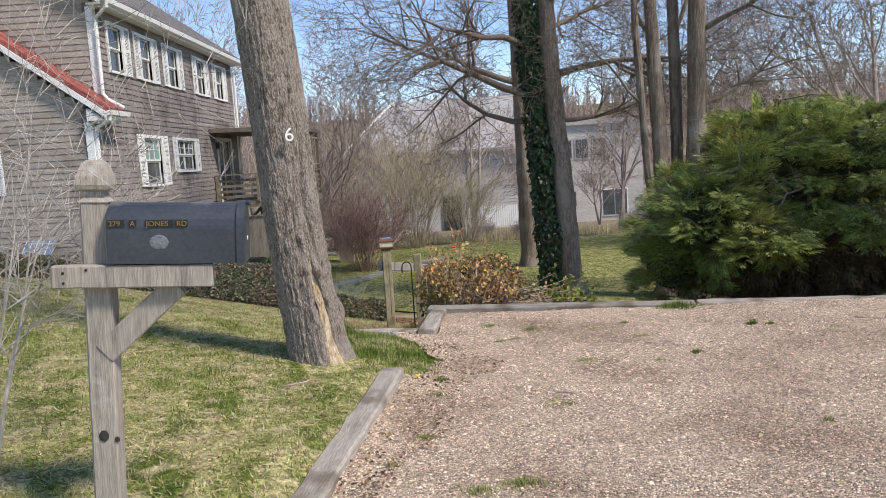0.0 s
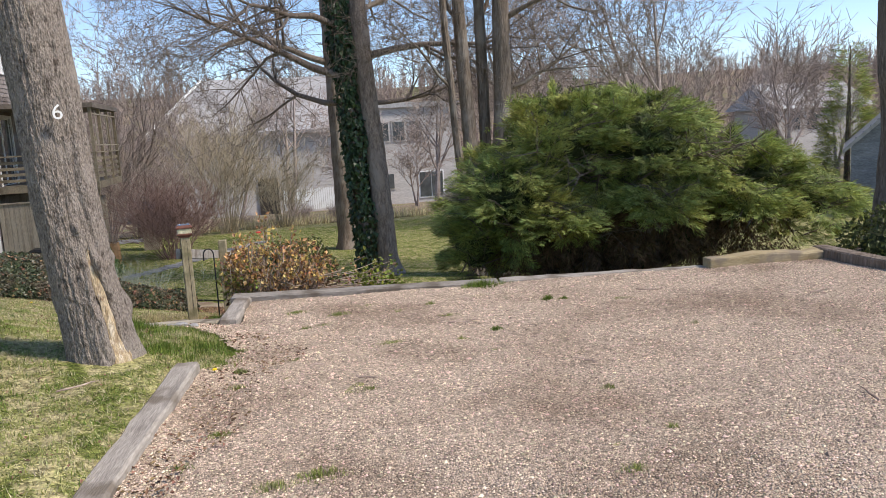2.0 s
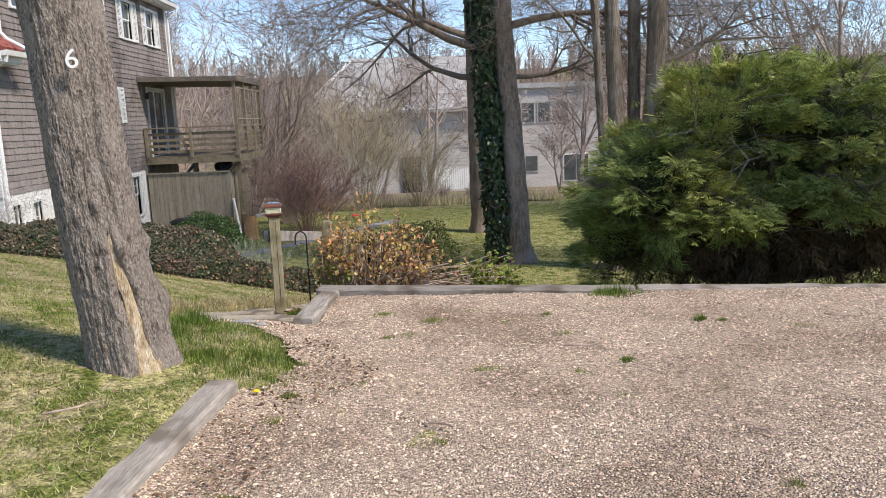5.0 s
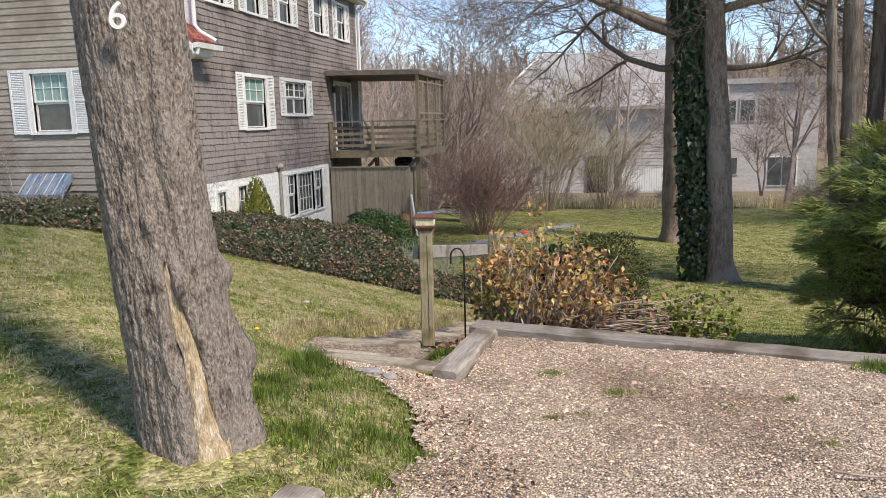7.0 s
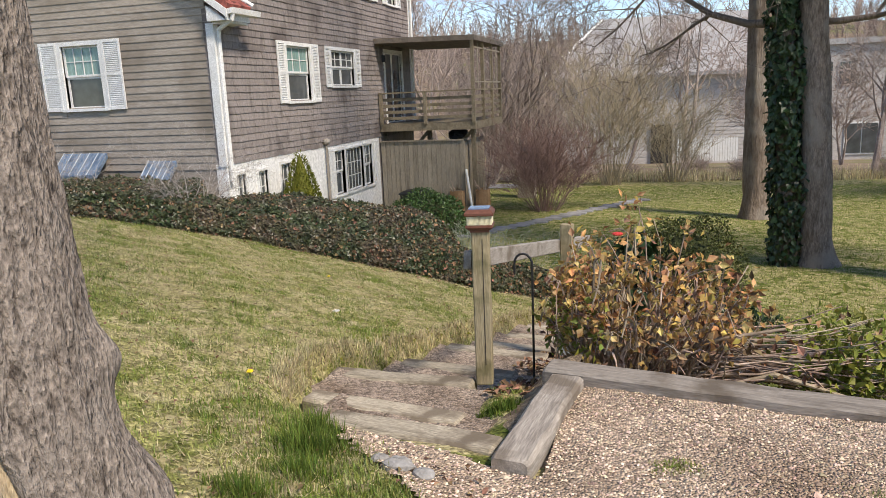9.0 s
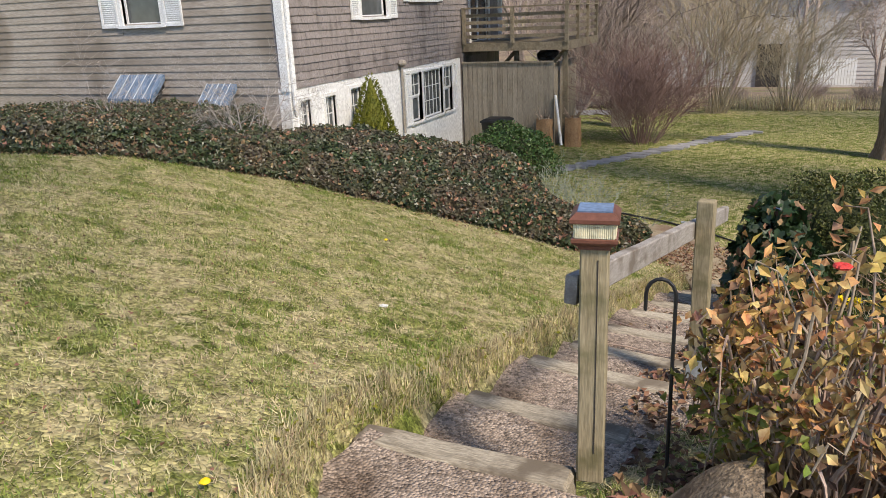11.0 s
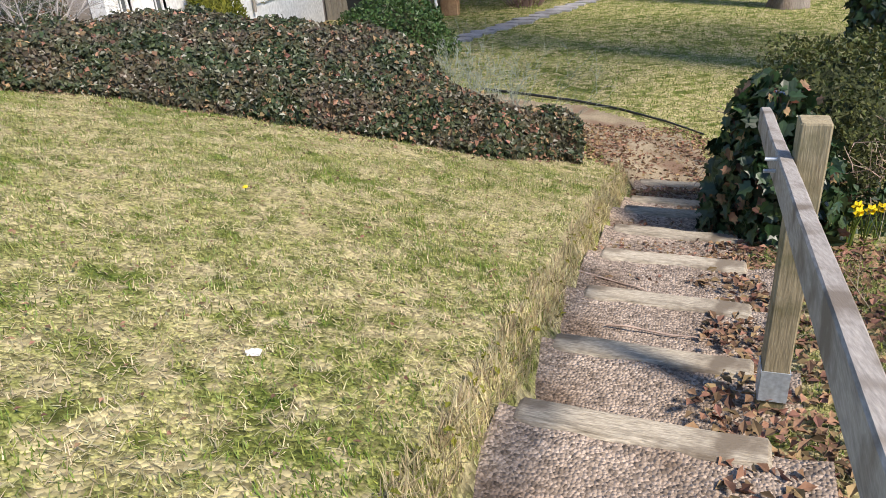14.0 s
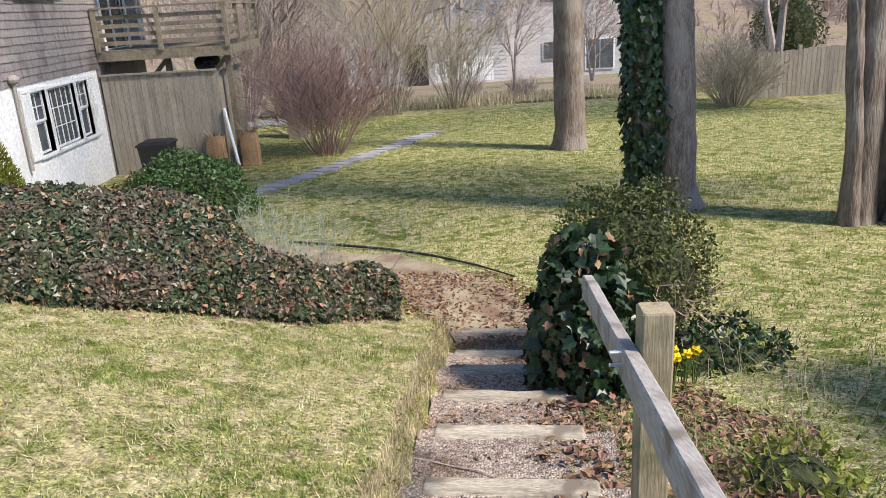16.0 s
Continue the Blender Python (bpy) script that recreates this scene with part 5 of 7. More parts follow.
for k in range(100):
    y = rnd.uniform(42, 190)
    x = rnd.uniform(-0.50, 1.0) * (y + 5) + 2
    if 42 < y < 92 and -18 < x < 24:
        y += 50
    spots.append((x, y))
spots += [(-5.5, 36), (-9.5, 38), (-3.5, 42), (1.5, 47), (9.5, 42), (14, 38), (18, 44), (11.5, 33), (20, 33), (-14, 34), (-16, 42), (15, 27), (-11, 33.5), (-6.5, 48), (6, 56), (-2, 60), (12, 60)]
used = set()
for k, (x, y) in enumerate(spots):
    kind_ = kinds[k % 4] if y < 50 else far_kinds[k % 3]
    put(kind_, x, y, rnd.uniform(0.75, 1.2) * (0.62 if y > 95 else 1), rnd.uniform(0, 360), kind_ not in used)
    used.add(kind_)

# shrubs with many stems
def stem_shrub(name, label, x, y, n, height, spread, mat, seed, thin=0.006, r0=0.02, kids=2, depth=2):
    th = thing(name, label, "shrub", at=(x, y, float(ground_z(x, y))))
    rnd = random.Random(seed)
    S = Shape()
    for _ in range(n):
        a, q = rnd.uniform(0, 6.28), rnd.random() ** 0.7
        d = Vector((math.cos(a) * q * spread, math.sin(a) * q * spread, 1))
        grow(S, (math.cos(a) * 0.35 * q, math.sin(a) * 0.35 * q, -0.05), d, height * rnd.uniform(0.55, 0.8), r0 * rnd.uniform(0.6, 1.2), depth, rnd, kids, 0.5, 0.12, 0.5, thin, 0.16, 5)
    S.make("stem_clump", mat, th)
    return th


stem_shrub("lilac_shrub", "purplish bare shrub with many upright stems on the lower lawn", -3.05, 26.2, 80, 2.6, 0.85, PURPLETWIG, 5, 0.005, 0.011, 3)
stem_shrub("tan_shrub", "tall tan bare shrub behind the lower lawn", -1.6, 33.6, 60, 5.2, 0.5, TANTWIG, 6, 0.008, 0.016, 2)
stem_shrub("tan_shrub", "tall tan bare shrub behind the lower lawn", 0.8, 35.5, 44, 3.8, 0.7, TANTWIG, 7, 0.008, 0.016, 2)
stem_shrub("brush_thicket", "tangled grey brush along the far lawn edge", 9.0, 30.5, 60, 2.0, 1.1, TANTWIG, 8, 0.009, 0.02)
brush = stem_shrub("brush_thicket", "tangled brown brush along the far lawn edge", 11.5, 37.0, 60, 2.4, 1.2, TWIG, 11, 0.010, 0.018)
rb = random.Random(5)
for q in range(12):
    bx = -4 + 2.6 * q + rb.uniform(-0.6, 0.6)
    by = rb.uniform(36.5, 45)
    put(brush, bx, by, rb.uniform(0.28, 0.5), rb.uniform(0, 360))
woods = grid_object("woodland_floor", axis([(-120, -40, 8), (-40, 60, 1.0), (60, 160, 8)]), axis([(35, 60, 0.5), (60, 260, 4)]), lambda x, y: ground_z(x, y) + 0.05 + 0.03 * wave(x, y, 0.7) + 0.9 * sstep(88, 112, y), material("woodland_litter", [(0.17, 0.12, 0.085), (0.28, 0.215, 0.155), (0.22, 0.165, 0.12)], 0.5, 0.95, 0.7, 6, stain=(0.19, 0.19, 0.085), stain_scale=0.15, dist=0.1, spec=0.1), lambda x, y: y > 36.5 + 1.2 * wave(x, y, 0.3) + 0.5 * wave(x, y, 1.1))
tagged(woods, "brown leaf covered ground of the woods", "ground", kind="structure")
stem_shrub("brush_thicket", "tangled brown brush beyond the deck", -6.6, 34.0, 60, 4.6, 0.8, TWIG, 9, 0.012, 0.03)
stem_shrub("brush_thicket", "tangled brown brush beyond the deck", -5.0, 38.0, 60, 5.2, 0.8, TWIG, 10, 0.012, 0.03)


# ---------------- big cedar ----------------
def spray_cloud(name, P, D, size, mat, parent, seed, label="", fan=7):
    """Flat feathery sprays: a fan of slender tapering leaflets along a short stalk."""
    g = np.random.default_rng(seed)
    n = len(P)
    D = D / np.linalg.norm(D, axis=1)[:, None]
    up = np.array([0, 0, 1.0]) + g.normal(size=(n, 3)) * 0.45
    Sd = np.cross(D, up)
    Sd /= np.linalg.norm(Sd, axis=1)[:, None]
    Up = np.cross(Sd, D)
    V = []
    for k in range(fan):
        t = k / (fan - 1)
        side = (-1) ** k
        ang = (0.75 - 0.45 * t) * side * g.uniform(0.7, 1.2, n)
        ln = size * (0.50 - 0.12 * t) * g.uniform(0.75, 1.2, n)
        base = P + D * (size * 0.72 * t)[:, None]
        dr = D * np.cos(ang)[:, None] + Sd * np.sin(ang)[:, None] + Up * (g.normal(size=n) * 0.12 - 0.14)[:, None]
        w = (0.036 * size)[:, None]
        ax = np.cross(dr, Up)
        V.append(np.stack([base - ax * w * 0.4, base + dr * (ln * 0.5)[:, None] + ax * w, base + dr * ln[:, None], base + dr * (ln * 0.5)[:, None] - ax * w], 1))
    V = np.concatenate(V, 0)
    m = len(V)
    base = np.arange(m)[:, None] * 4
    F = np.concatenate([base + [0, 1, 2], base + [0, 2, 3]], 0)
    me = bpy.data.meshes.new(name)
    me.from_pydata(V.reshape(-1, 3).tolist(), [], F.tolist())
    me.materials.append(mat)
    me.update()
    ob = new(name, me)
    ob.parent = parent
    if label:
        tagged(ob, label)
    return ob


cz = -0.55
cedar = thing("cedar_shrub", "broad evergreen cedar with feathery green sprays and dark hollow underside", "shrub", at=(4.72, 9.9, cz))
g = np.random.default_rng(19)
rnd = random.Random(19)
lobes = [((-1.50, -0.7, 1.00), (0.92, 0.85, 0.85)), ((-0.75, -0.5, 1.58), (0.98, 0.9, 0.80)), ((0.35, -0.6, 1.6), (1.05, 1.0, 0.80)), ((1.3, -0.5, 1.3), (1.0, 0.95, 0.7)), ((2.1, -0.4, 0.95), (0.95, 0.9, 0.7)), ((2.85, -0.6, 0.65), (0.95, 0.8, 0.65)),
         ((-0.2, 0.3, 2.08), (0.9, 0.9, 0.55)), ((0.9, 0.4, 2.0), (0.9, 0.9, 0.5)), ((-1.95, -0.4, 0.35), (0.55, 0.7, 0.65)), ((-1.2, 0.5, 1.0), (1.0, 0.9, 0.9)), ((1.6, 0.7, 1.2), (1.2, 0.9, 0.9)), ((-1.0, -1.35, 0.9), (0.6, 0.5, 0.35)), ((0.2, -1.45, 1.0), (0.7, 0.5, 0.3)), ((1.5, -1.3, 0.85), (0.7, 0.5, 0.3))]
PP, DD, SZ = [], [], []
boughs = Shape()
for (c, r) in lobes:
    area = (r[0] * r[1] + r[0] * r[2] + r[1] * r[2]) / 3
    for _ in range(int(66 * area) + 6):
        u = unit(1, g)[0]
        u[2] = abs(u[2]) if g.random() < 0.72 else -0.5 * abs(u[2])
        u /= np.linalg.norm(u)
        tip = np.array(c) + u * np.array(r) * g.uniform(0.80, 1.16)
        if tip[1] > 0.9 or (tip[2] < 0.62 - 0.22 * math.sin(3.1 * tip[0]) and -0.6 < tip[0] < 1.6):
            continue
        fwd = u * [1, 1, 0.45] + g.normal(size=3) * 0.22 + np.array([0, -0.12, 0.10])
        fwd /= np.linalg.norm(fwd)
        lat = np.cross(fwd, [0, 0, 1.0])
        lat /= np.linalg.norm(lat)
        ln = g.uniform(0.42, 0.85)
        root_ = tip - fwd * ln + np.array([0, 0, -0.10])
        boughs.tube([tuple(root_), tuple((root_ + tip) / 2 + [0, 0, 0.05]), tuple(tip - fwd * 0.1)], [0.012, 0.008, 0.003], 4)
        m = int(95 * ln)
        t = g.random(m) ** 0.7
        w = 0.36 * ln * np.sqrt(np.maximum(0.02, 1 - t)) + 0.03
        sd = g.uniform(-1, 1, m)
        pos = root_ + fwd * (ln * (0.25 + 0.75 * t))[:, None] + lat * (sd * w)[:, None] + np.array([0, 0, 1.0]) * (0.07 * np.sin(2.6 * t) - 0.10 * t ** 3 - 0.06 * np.abs(sd) + g.normal(size=m) * 0.025)[:, None]
        PP.append(pos)
        DD.append(fwd * 0.9 + lat * (sd * 0.75)[:, None] + g.normal(size=(m, 3)) * 0.16 - np.array([0, 0, 0.12]))
        SZ.append(g.uniform(0.10, 0.20, m) * g.uniform(0.85, 1.2))
PP, DD, SZ = np.concatenate(PP), np.concatenate(DD), np.concatenate(SZ)
spray_cloud("sprays", PP, DD, SZ, CEDAR, cedar, 4, fan=9)
boughs.make("boughs", DARKBARK, cedar, "thin brown boughs")
PP = []
for (c, r) in lobes:
    u = unit(int(420 * r[0] * r[1]), g)
    PP.append(np.array(c) + u * np.array(r) * g.uniform(0.45, 0.72, len(u))[:, None])
PP = np.concatenate(PP)
PP = PP[PP[:, 2] > 0.5]
# same sprays in a darker green, so the inside looks shaded
spray_cloud("inner_sprays", PP, g.normal(size=PP.shape) + np.array([0, -0.4, 0.1]), g.uniform(0.12, 0.22, len(PP)), material("shaded_cedar_spray", [(0.05, 0.075, 0.022), (0.11, 0.13, 0.045)], 2, 0.7, 0.0, 9, island=0.4), cedar, 6, "inner sprays in a darker green that paints in shade", fan=7)
n = 3600
u = np.stack([g.uniform(-1.7, 2.6, n), g.uniform(-1.0, 0.5, n), g.uniform(-0.1, 1.0, n)], -1)
spray_cloud("dead_sprays", u, np.array([0, -0.3, -0.8]) + g.normal(size=(n, 3)) * 0.6, g.uniform(0.14, 0.30, n), DEADSPRAY, cedar, 5, "brown dead inner sprays")
# near-black balls: shade between the sprays and in the hollow, put in as colour
CORE = material("foliage_shade_core", [(0.025, 0.034, 0.012), (0.06, 0.072, 0.026)], 6, 0.95, 0.8, 30, dist=0.05)
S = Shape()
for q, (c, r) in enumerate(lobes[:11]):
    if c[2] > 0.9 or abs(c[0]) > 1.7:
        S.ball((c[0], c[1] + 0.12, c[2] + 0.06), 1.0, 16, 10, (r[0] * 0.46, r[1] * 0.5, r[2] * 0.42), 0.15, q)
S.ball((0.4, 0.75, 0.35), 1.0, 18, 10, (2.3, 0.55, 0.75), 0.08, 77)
S.make("inner_foliage", CORE, cedar, "dark core coloured as the shade within the foliage")
S = Shape()
for k in range(5):
    x0 = -1.2 + 0.8 * k
    grow(S, (x0 * 0.8, 0.1 + rnd.uniform(-0.5, 0.4), -0.3), Vector((rnd.uniform(-0.3, 0.3), rnd.uniform(-0.4, 0.1), 1)), 1.9, 0.05, 2, rnd, 3, 0.9, 0.1, 0.5, 0.008, 0.2, 7)
S.make("stem_clump", DARKBARK, cedar)

# ---------------- ivy bed and hedge below the house ----------------
IVX = [-13, -6.7, -6.0, -5.4, -4.1, -3.1, -2.0, -1.45]
IVY_ = [10.3, 10.6, 11.8, 12.65, 12.95, 13.2, 13.35, 13.9]


def ivy_front(x):
    return np.interp(x, IVX, IVY_)


def ivy_depth(x):
    return np.interp(x, [-13, -8, -6.5, -5, -3, -1.5, -1.3], [6.2, 6.0, 3.6, 2.3, 1.8, 1.1, 0.6])


def ivy_top(x, y):
    d = y - ivy_front(x)
    D = ivy_depth(x)
    base = ground_z(x, ivy_front(x))
    crest = np.interp(x, [-12, -9.8, -7.5, -5.5, -4.5, -3.1, -2.85, -2.6, -1.6, -1.3], [-0.10, -0.10, -0.18, -0.28, -0.34, -0.55, -0.66, -1.02, -1.42, -1.62])
    k = sstep(0.25, 1.5, d) * (1 - 0.0 * x)
    z1 = (base + 0.26 * sstep(0.0, 0.35, d)) * (1 - k) + crest * k + 0.05 * wave(x, y, 3.1, 5.0) + 0.03 * wave(x, y, 8.0, 2.0)
    k = sstep(D, D - 0.35, d)
    return ground_z(x, y) * (1 - k) + np.maximum(z1, ground_z(x, y) + 0.06) * k


def in_ivy(x, y):
    d = y - ivy_front(x)
    return (d > 0) & (d < ivy_depth(x)) & (x < -1.3) & (y < 16.72 + 20 * (x > -7.7)) & ((x < -7.75) | (y < 17.6))


ivy_bed = thing("ivy_bed", "thick bed of dark ivy mixed with brown leaves below the house", "ivy", at=(0, 0, 0))
core = grid_object("ivy_mound", axis([(-13, -7, 0.3), (-7, -1.2, 0.12)]), axis([(10.2, 17.8, 0.12)]), lambda x, y: ivy_top(x, y) - 0.07, SOIL, in_ivy)
core.parent = ivy_bed
g = np.random.default_rng(33)
n = 110000
x = -13 + 11.8 * g.random(n) ** 0.75
y = ivy_front(x) + ivy_depth(x) * g.random(n) ** 1.2
k = in_ivy(x, y)
x, y = x[k], y[k]
e = 0.03
zt = ivy_top(x, y)
U = np.stack([-(ivy_top(x + e, y) - zt) / e, -(ivy_top(x, y + e) - zt) / e, np.ones_like(x)], -1)
U /= np.linalg.norm(U, axis=1)[:, None]
P = np.stack([x, y, zt + g.uniform(-0.06, 0.025, len(x))], -1)
U2 = U + g.normal(size=(len(x), 3)) * 0.55 + np.array([0.0, -0.25, 0.0])
D = np.cross(U2, g.normal(size=(len(x), 3))) + np.array([0, -0.3, -0.5])
brown = g.random(len(x)) < 0.07 + 0.08 * sstep(-5.0, -2.0, x)
leaf_mesh("foliage", P[~brown], D[~brown], U2[~brown], g.uniform(0.035, 0.068, (~brown).sum()), g.uniform(0.03, 0.056, (~brown).sum()), IVYLEAF, ivy_bed, "dark green and bronze ivy leaves")
leaf_mesh("dry_foliage", P[brown], D[brown], U2[brown], g.uniform(0.04, 0.08, brown.sum()), g.uniform(0.03, 0.06, brown.sum()), DEADLEAF, ivy_bed, "dry brown leaves caught in the ivy")


# ---------------- leaf-covered shrubs ----------------
def leafy(name, label, c, r, n, size, mat, seed, cat="shrub", stems=BRAMBLE, lump=0.12, low=-0.35):
    th = thing(name, label, cat, at=c)
    g = np.random.default_rng(seed)
    u = unit(n, g)
    u = u[u[:, 2] > low]
    n = len(u)
    k = (0.80 + 0.24 * g.random(n)) * (1 + lump * np.sin(u[:, 0] * 5 + seed) * np.cos(u[:, 1] * 4 + u[:, 2] * 6))
    P = u * np.array(r) * k[:, None]
    U = u + g.normal(size=(n, 3)) * 0.6
    D = np.cross(U, g.normal(size=(n, 3))) + u * 0.5
    leaf_mesh("foliage", P, D, U, g.uniform(0.7, 1.3, n) * size, g.uniform(0.45, 0.8, n) * size, mat, th)
    # solid ball in the dark CORE colour stands in for shade between the leaves
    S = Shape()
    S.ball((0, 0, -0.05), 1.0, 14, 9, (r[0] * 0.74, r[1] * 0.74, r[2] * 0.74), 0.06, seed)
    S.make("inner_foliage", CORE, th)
    S = Shape()
    rnd = random.Random(seed)
    for q in range(6):
        a = rnd.uniform(0, 6.28)
        grow(S, (0.15 * r[0] * math.cos(a), 0.15 * r[1] * math.sin(a), -r[2] * 1.0), Vector((math.cos(a) * 0.6, math.sin(a) * 0.6, 1)), r[2] * 1.0, 0.014, 2, rnd, 3, 0.8, 0.05, 0.55, 0.004, 0.25, 5)
    S.make("stem_clump", stems, th)
    return th


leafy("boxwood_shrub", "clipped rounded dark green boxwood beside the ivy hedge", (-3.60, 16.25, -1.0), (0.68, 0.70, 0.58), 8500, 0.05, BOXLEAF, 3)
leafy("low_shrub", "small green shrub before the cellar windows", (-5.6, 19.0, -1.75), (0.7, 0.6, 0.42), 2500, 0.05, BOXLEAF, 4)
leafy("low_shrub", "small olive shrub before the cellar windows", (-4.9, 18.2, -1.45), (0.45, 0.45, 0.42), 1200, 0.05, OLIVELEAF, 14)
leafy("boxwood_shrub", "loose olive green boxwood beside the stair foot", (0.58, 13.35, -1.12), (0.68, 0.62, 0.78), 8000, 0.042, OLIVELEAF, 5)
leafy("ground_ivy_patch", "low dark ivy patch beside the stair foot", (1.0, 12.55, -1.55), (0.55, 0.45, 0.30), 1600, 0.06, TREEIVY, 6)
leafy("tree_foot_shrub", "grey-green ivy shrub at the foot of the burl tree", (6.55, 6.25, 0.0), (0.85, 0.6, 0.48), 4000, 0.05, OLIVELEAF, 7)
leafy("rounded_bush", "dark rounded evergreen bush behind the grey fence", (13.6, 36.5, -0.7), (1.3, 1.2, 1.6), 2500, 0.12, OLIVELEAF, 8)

# ivy climbing over the lowest rail post
def lobed_leaves(name, P, D, U, size, mat, parent, label="", fold=0.18):
    """Ivy leaves with five points, one face each side of the rib."""
    P, D, U = (np.asarray(a, float) for a in (P, D, U))
    D = D / np.linalg.norm(D, axis=1)[:, None]
    S_ = np.cross(D, U)
    S_ /= np.linalg.norm(S_, axis=1)[:, None] + 1e-9
    U = np.cross(S_, D)
    half = [(0.0, 0.0), (0.30, -0.12), (0.48, 0.16), (0.34, 0.36), (0.60, 0.58), (0.22, 0.62), (0.0, 1.0)]
    n = len(P)
    V = []
    for sg in (1, -1):
        for a, b in half:
            V.append(P + D * (b * size)[:, None] + S_ * (sg * a * size)[:, None] + U * (fold * a * size - 0.12 * size * b * b)[:, None])
    V = np.stack(V, 1)
    m = len(half)
    base = (np.arange(n) * 2 * m)[:, None]
    F = np.concatenate([base + np.arange(m), base + m + np.arange(m)[::-1]], 0)
    me = bpy.data.meshes.new(name)
    me.from_pydata(V.reshape(-1, 3).tolist(), [], F.tolist())
    me.materials.append(mat)
    me.update()
    ob = new(name, me)
    ob.parent = parent
    if label:
        tagged(ob, label)
    return ob


mound = thing("ivy_covered_post", "rail post smothered in large dark ivy leaves with a solar cap", "ivy", at=(-0.02, 12.35, -1.50))
g = np.random.default_rng(8)
P, U = [], []
for c, r, n in (((0, 0, 0.06), (0.37, 0.42, 1.04), 2600), ((0.02, -0.55, -0.30), (0.24, 0.42, 0.50), 900), ((0.12, -0.2, 0.2), (0.36, 0.36, 0.7), 900)):
    u = unit(n, g)
    u = u[u[:, 2] > -0.85]
    P.append(np.array(c) + u * np.array(r) * (0.80 + 0.27 * g.random(len(u)))[:, None])
    U.append(u)
P, U = np.concatenate(P), np.concatenate(U)
n = len(P)
U = U + g.normal(size=(n, 3)) * 0.4
D = np.array([0, 0, -1.0]) + g.normal(size=(n, 3)) * 0.7
dry = g.random(n) < 0.13
lobed_leaves("foliage", P[~dry], D[~dry], U[~dry], g.uniform(0.05, 0.115, (~dry).sum()), TREEIVY, mound)
lobed_leaves("dry_foliage", P[dry] * 1.02, D[dry], U[dry], g.uniform(0.05, 0.09, dry.sum()), DEADLEAF, mound, "dry bronze ivy leaves")
# balls in soil brown fill the mound as painted shade behind the ivy leaves
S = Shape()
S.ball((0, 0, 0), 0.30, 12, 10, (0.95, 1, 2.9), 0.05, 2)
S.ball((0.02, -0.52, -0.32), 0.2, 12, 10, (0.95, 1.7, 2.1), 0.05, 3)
S.make("painted_shade_core", SOIL, mound)
S = Shape()
S.beam((0.03, -0.1, -0.6), (0.03, -0.1, 0.98), 0.09, 0.09, 0.006, 4, 0.001, 3, up=(0, 1, 0))
S.make("post", POSTWOOD, mound)
S = Shape()
S.box(-0.05, -0.18, 0.98, 0.11, -0.02, 1.02)
S.make("lamp_cap", COPPER, mound, "copper brown solar lamp cap")
S = Shape()
S.box(-0.015, -0.145, 1.02, 0.075, -0.055, 1.025)
S.make("solar_panel", SOLAR, mound)

# young spruce against the house
spruce = thing("dwarf_spruce", "cone shaped bright green dwarf spruce against the house", "conifer", at=(-7.25, 18.75, -1.75))
g = np.random.default_rng(12)
n = 5200
h = 1.9 * (1 - np.sqrt(g.random(n)))
a = g.uniform(0, 6.28, n)
r = 0.62 * (1 - h / 1.92) ** 0.8 * g.uniform(0.85, 1.06, n)
P = np.stack([r * np.cos(a), r * np.sin(a), h], -1)
D = np.stack([np.cos(a), np.sin(a), 0.9 + 0 * a], -1) + g.normal(size=(n, 3)) * 0.4
leaf_mesh("needles", P, D, g.normal(size=(n, 3)), g.uniform(0.05, 0.10, n), 0.025, SPRUCE, spruce)
S = Shape()
S.tube([(0, 0, -0.1), (0, 0, 1.0), (0, 0, 1.8)], [0.42, 0.27, 0.02], 10)
S.make("inner_foliage", SPRUCE, spruce)

# ---------------- the yellowing shrub behind the far timber ----------------
bramble = thing("yellowing_shrub", "tangled shrub with yellow and brown leaves behind the timber edge", "shrub", at=(0.28, 8.05, -0.42))
rnd = random.Random(23)
S = Shape()
tips = []


def dome(p):
    """Keeps a stem's point within the shrub's rounded outline."""
    r = math.hypot(p.x / 0.58, p.y / 0.45) + 1e-6
    k = math.tanh(r * 1.05) / r
    top = 0.16 + 0.94 * math.sqrt(max(0.0, 1 - (r * k) ** 2 * 0.98)) + 0.05 * math.sin(11 * p.x + 7 * p.y)
    return Vector((p.x * k - 0.10, p.y * k, min(p.z, top)))


for q in range(300):
    a = rnd.uniform(0, 6.28)
    rr = rnd.random() ** 0.6
    px, py = 0.34 * rr * math.cos(a) - 0.05, 0.25 * rr * math.sin(a)
    out = rnd.uniform(0.15, 0.75)
    tall = rnd.uniform(0.7, 1.35) * (1.0 - 0.25 * max(0, math.cos(a)))
    pts = [Vector((px, py, -0.05))]
    d = Vector((math.cos(a) * out * 0.5, math.sin(a) * out * 0.5, 1.0)).normalized()
    steps_ = 7
    for s in range(steps_):
        d = (d + Vector((math.cos(a) * 0.16 + rnd.gauss(0, 0.22), math.sin(a) * 0.13 + rnd.gauss(0, 0.22), rnd.gauss(-0.10, 0.2)))).normalized()
        pts.append(pts[-1] + d * tall / steps_ * 1.1)
    loose = rnd.uniform(0.80, 1.06)
    pts = [dome(p) * (1 + (loose - 1) * i / steps_) for i, p in enumerate(pts)]
    r0 = rnd.uniform(0.004, 0.011)
    S.tube(pts, [r0 * (1 - 0.6 * i / steps_) for i in range(steps_ + 1)], 5)
    tips += [(p, d) for p in pts[4:]]
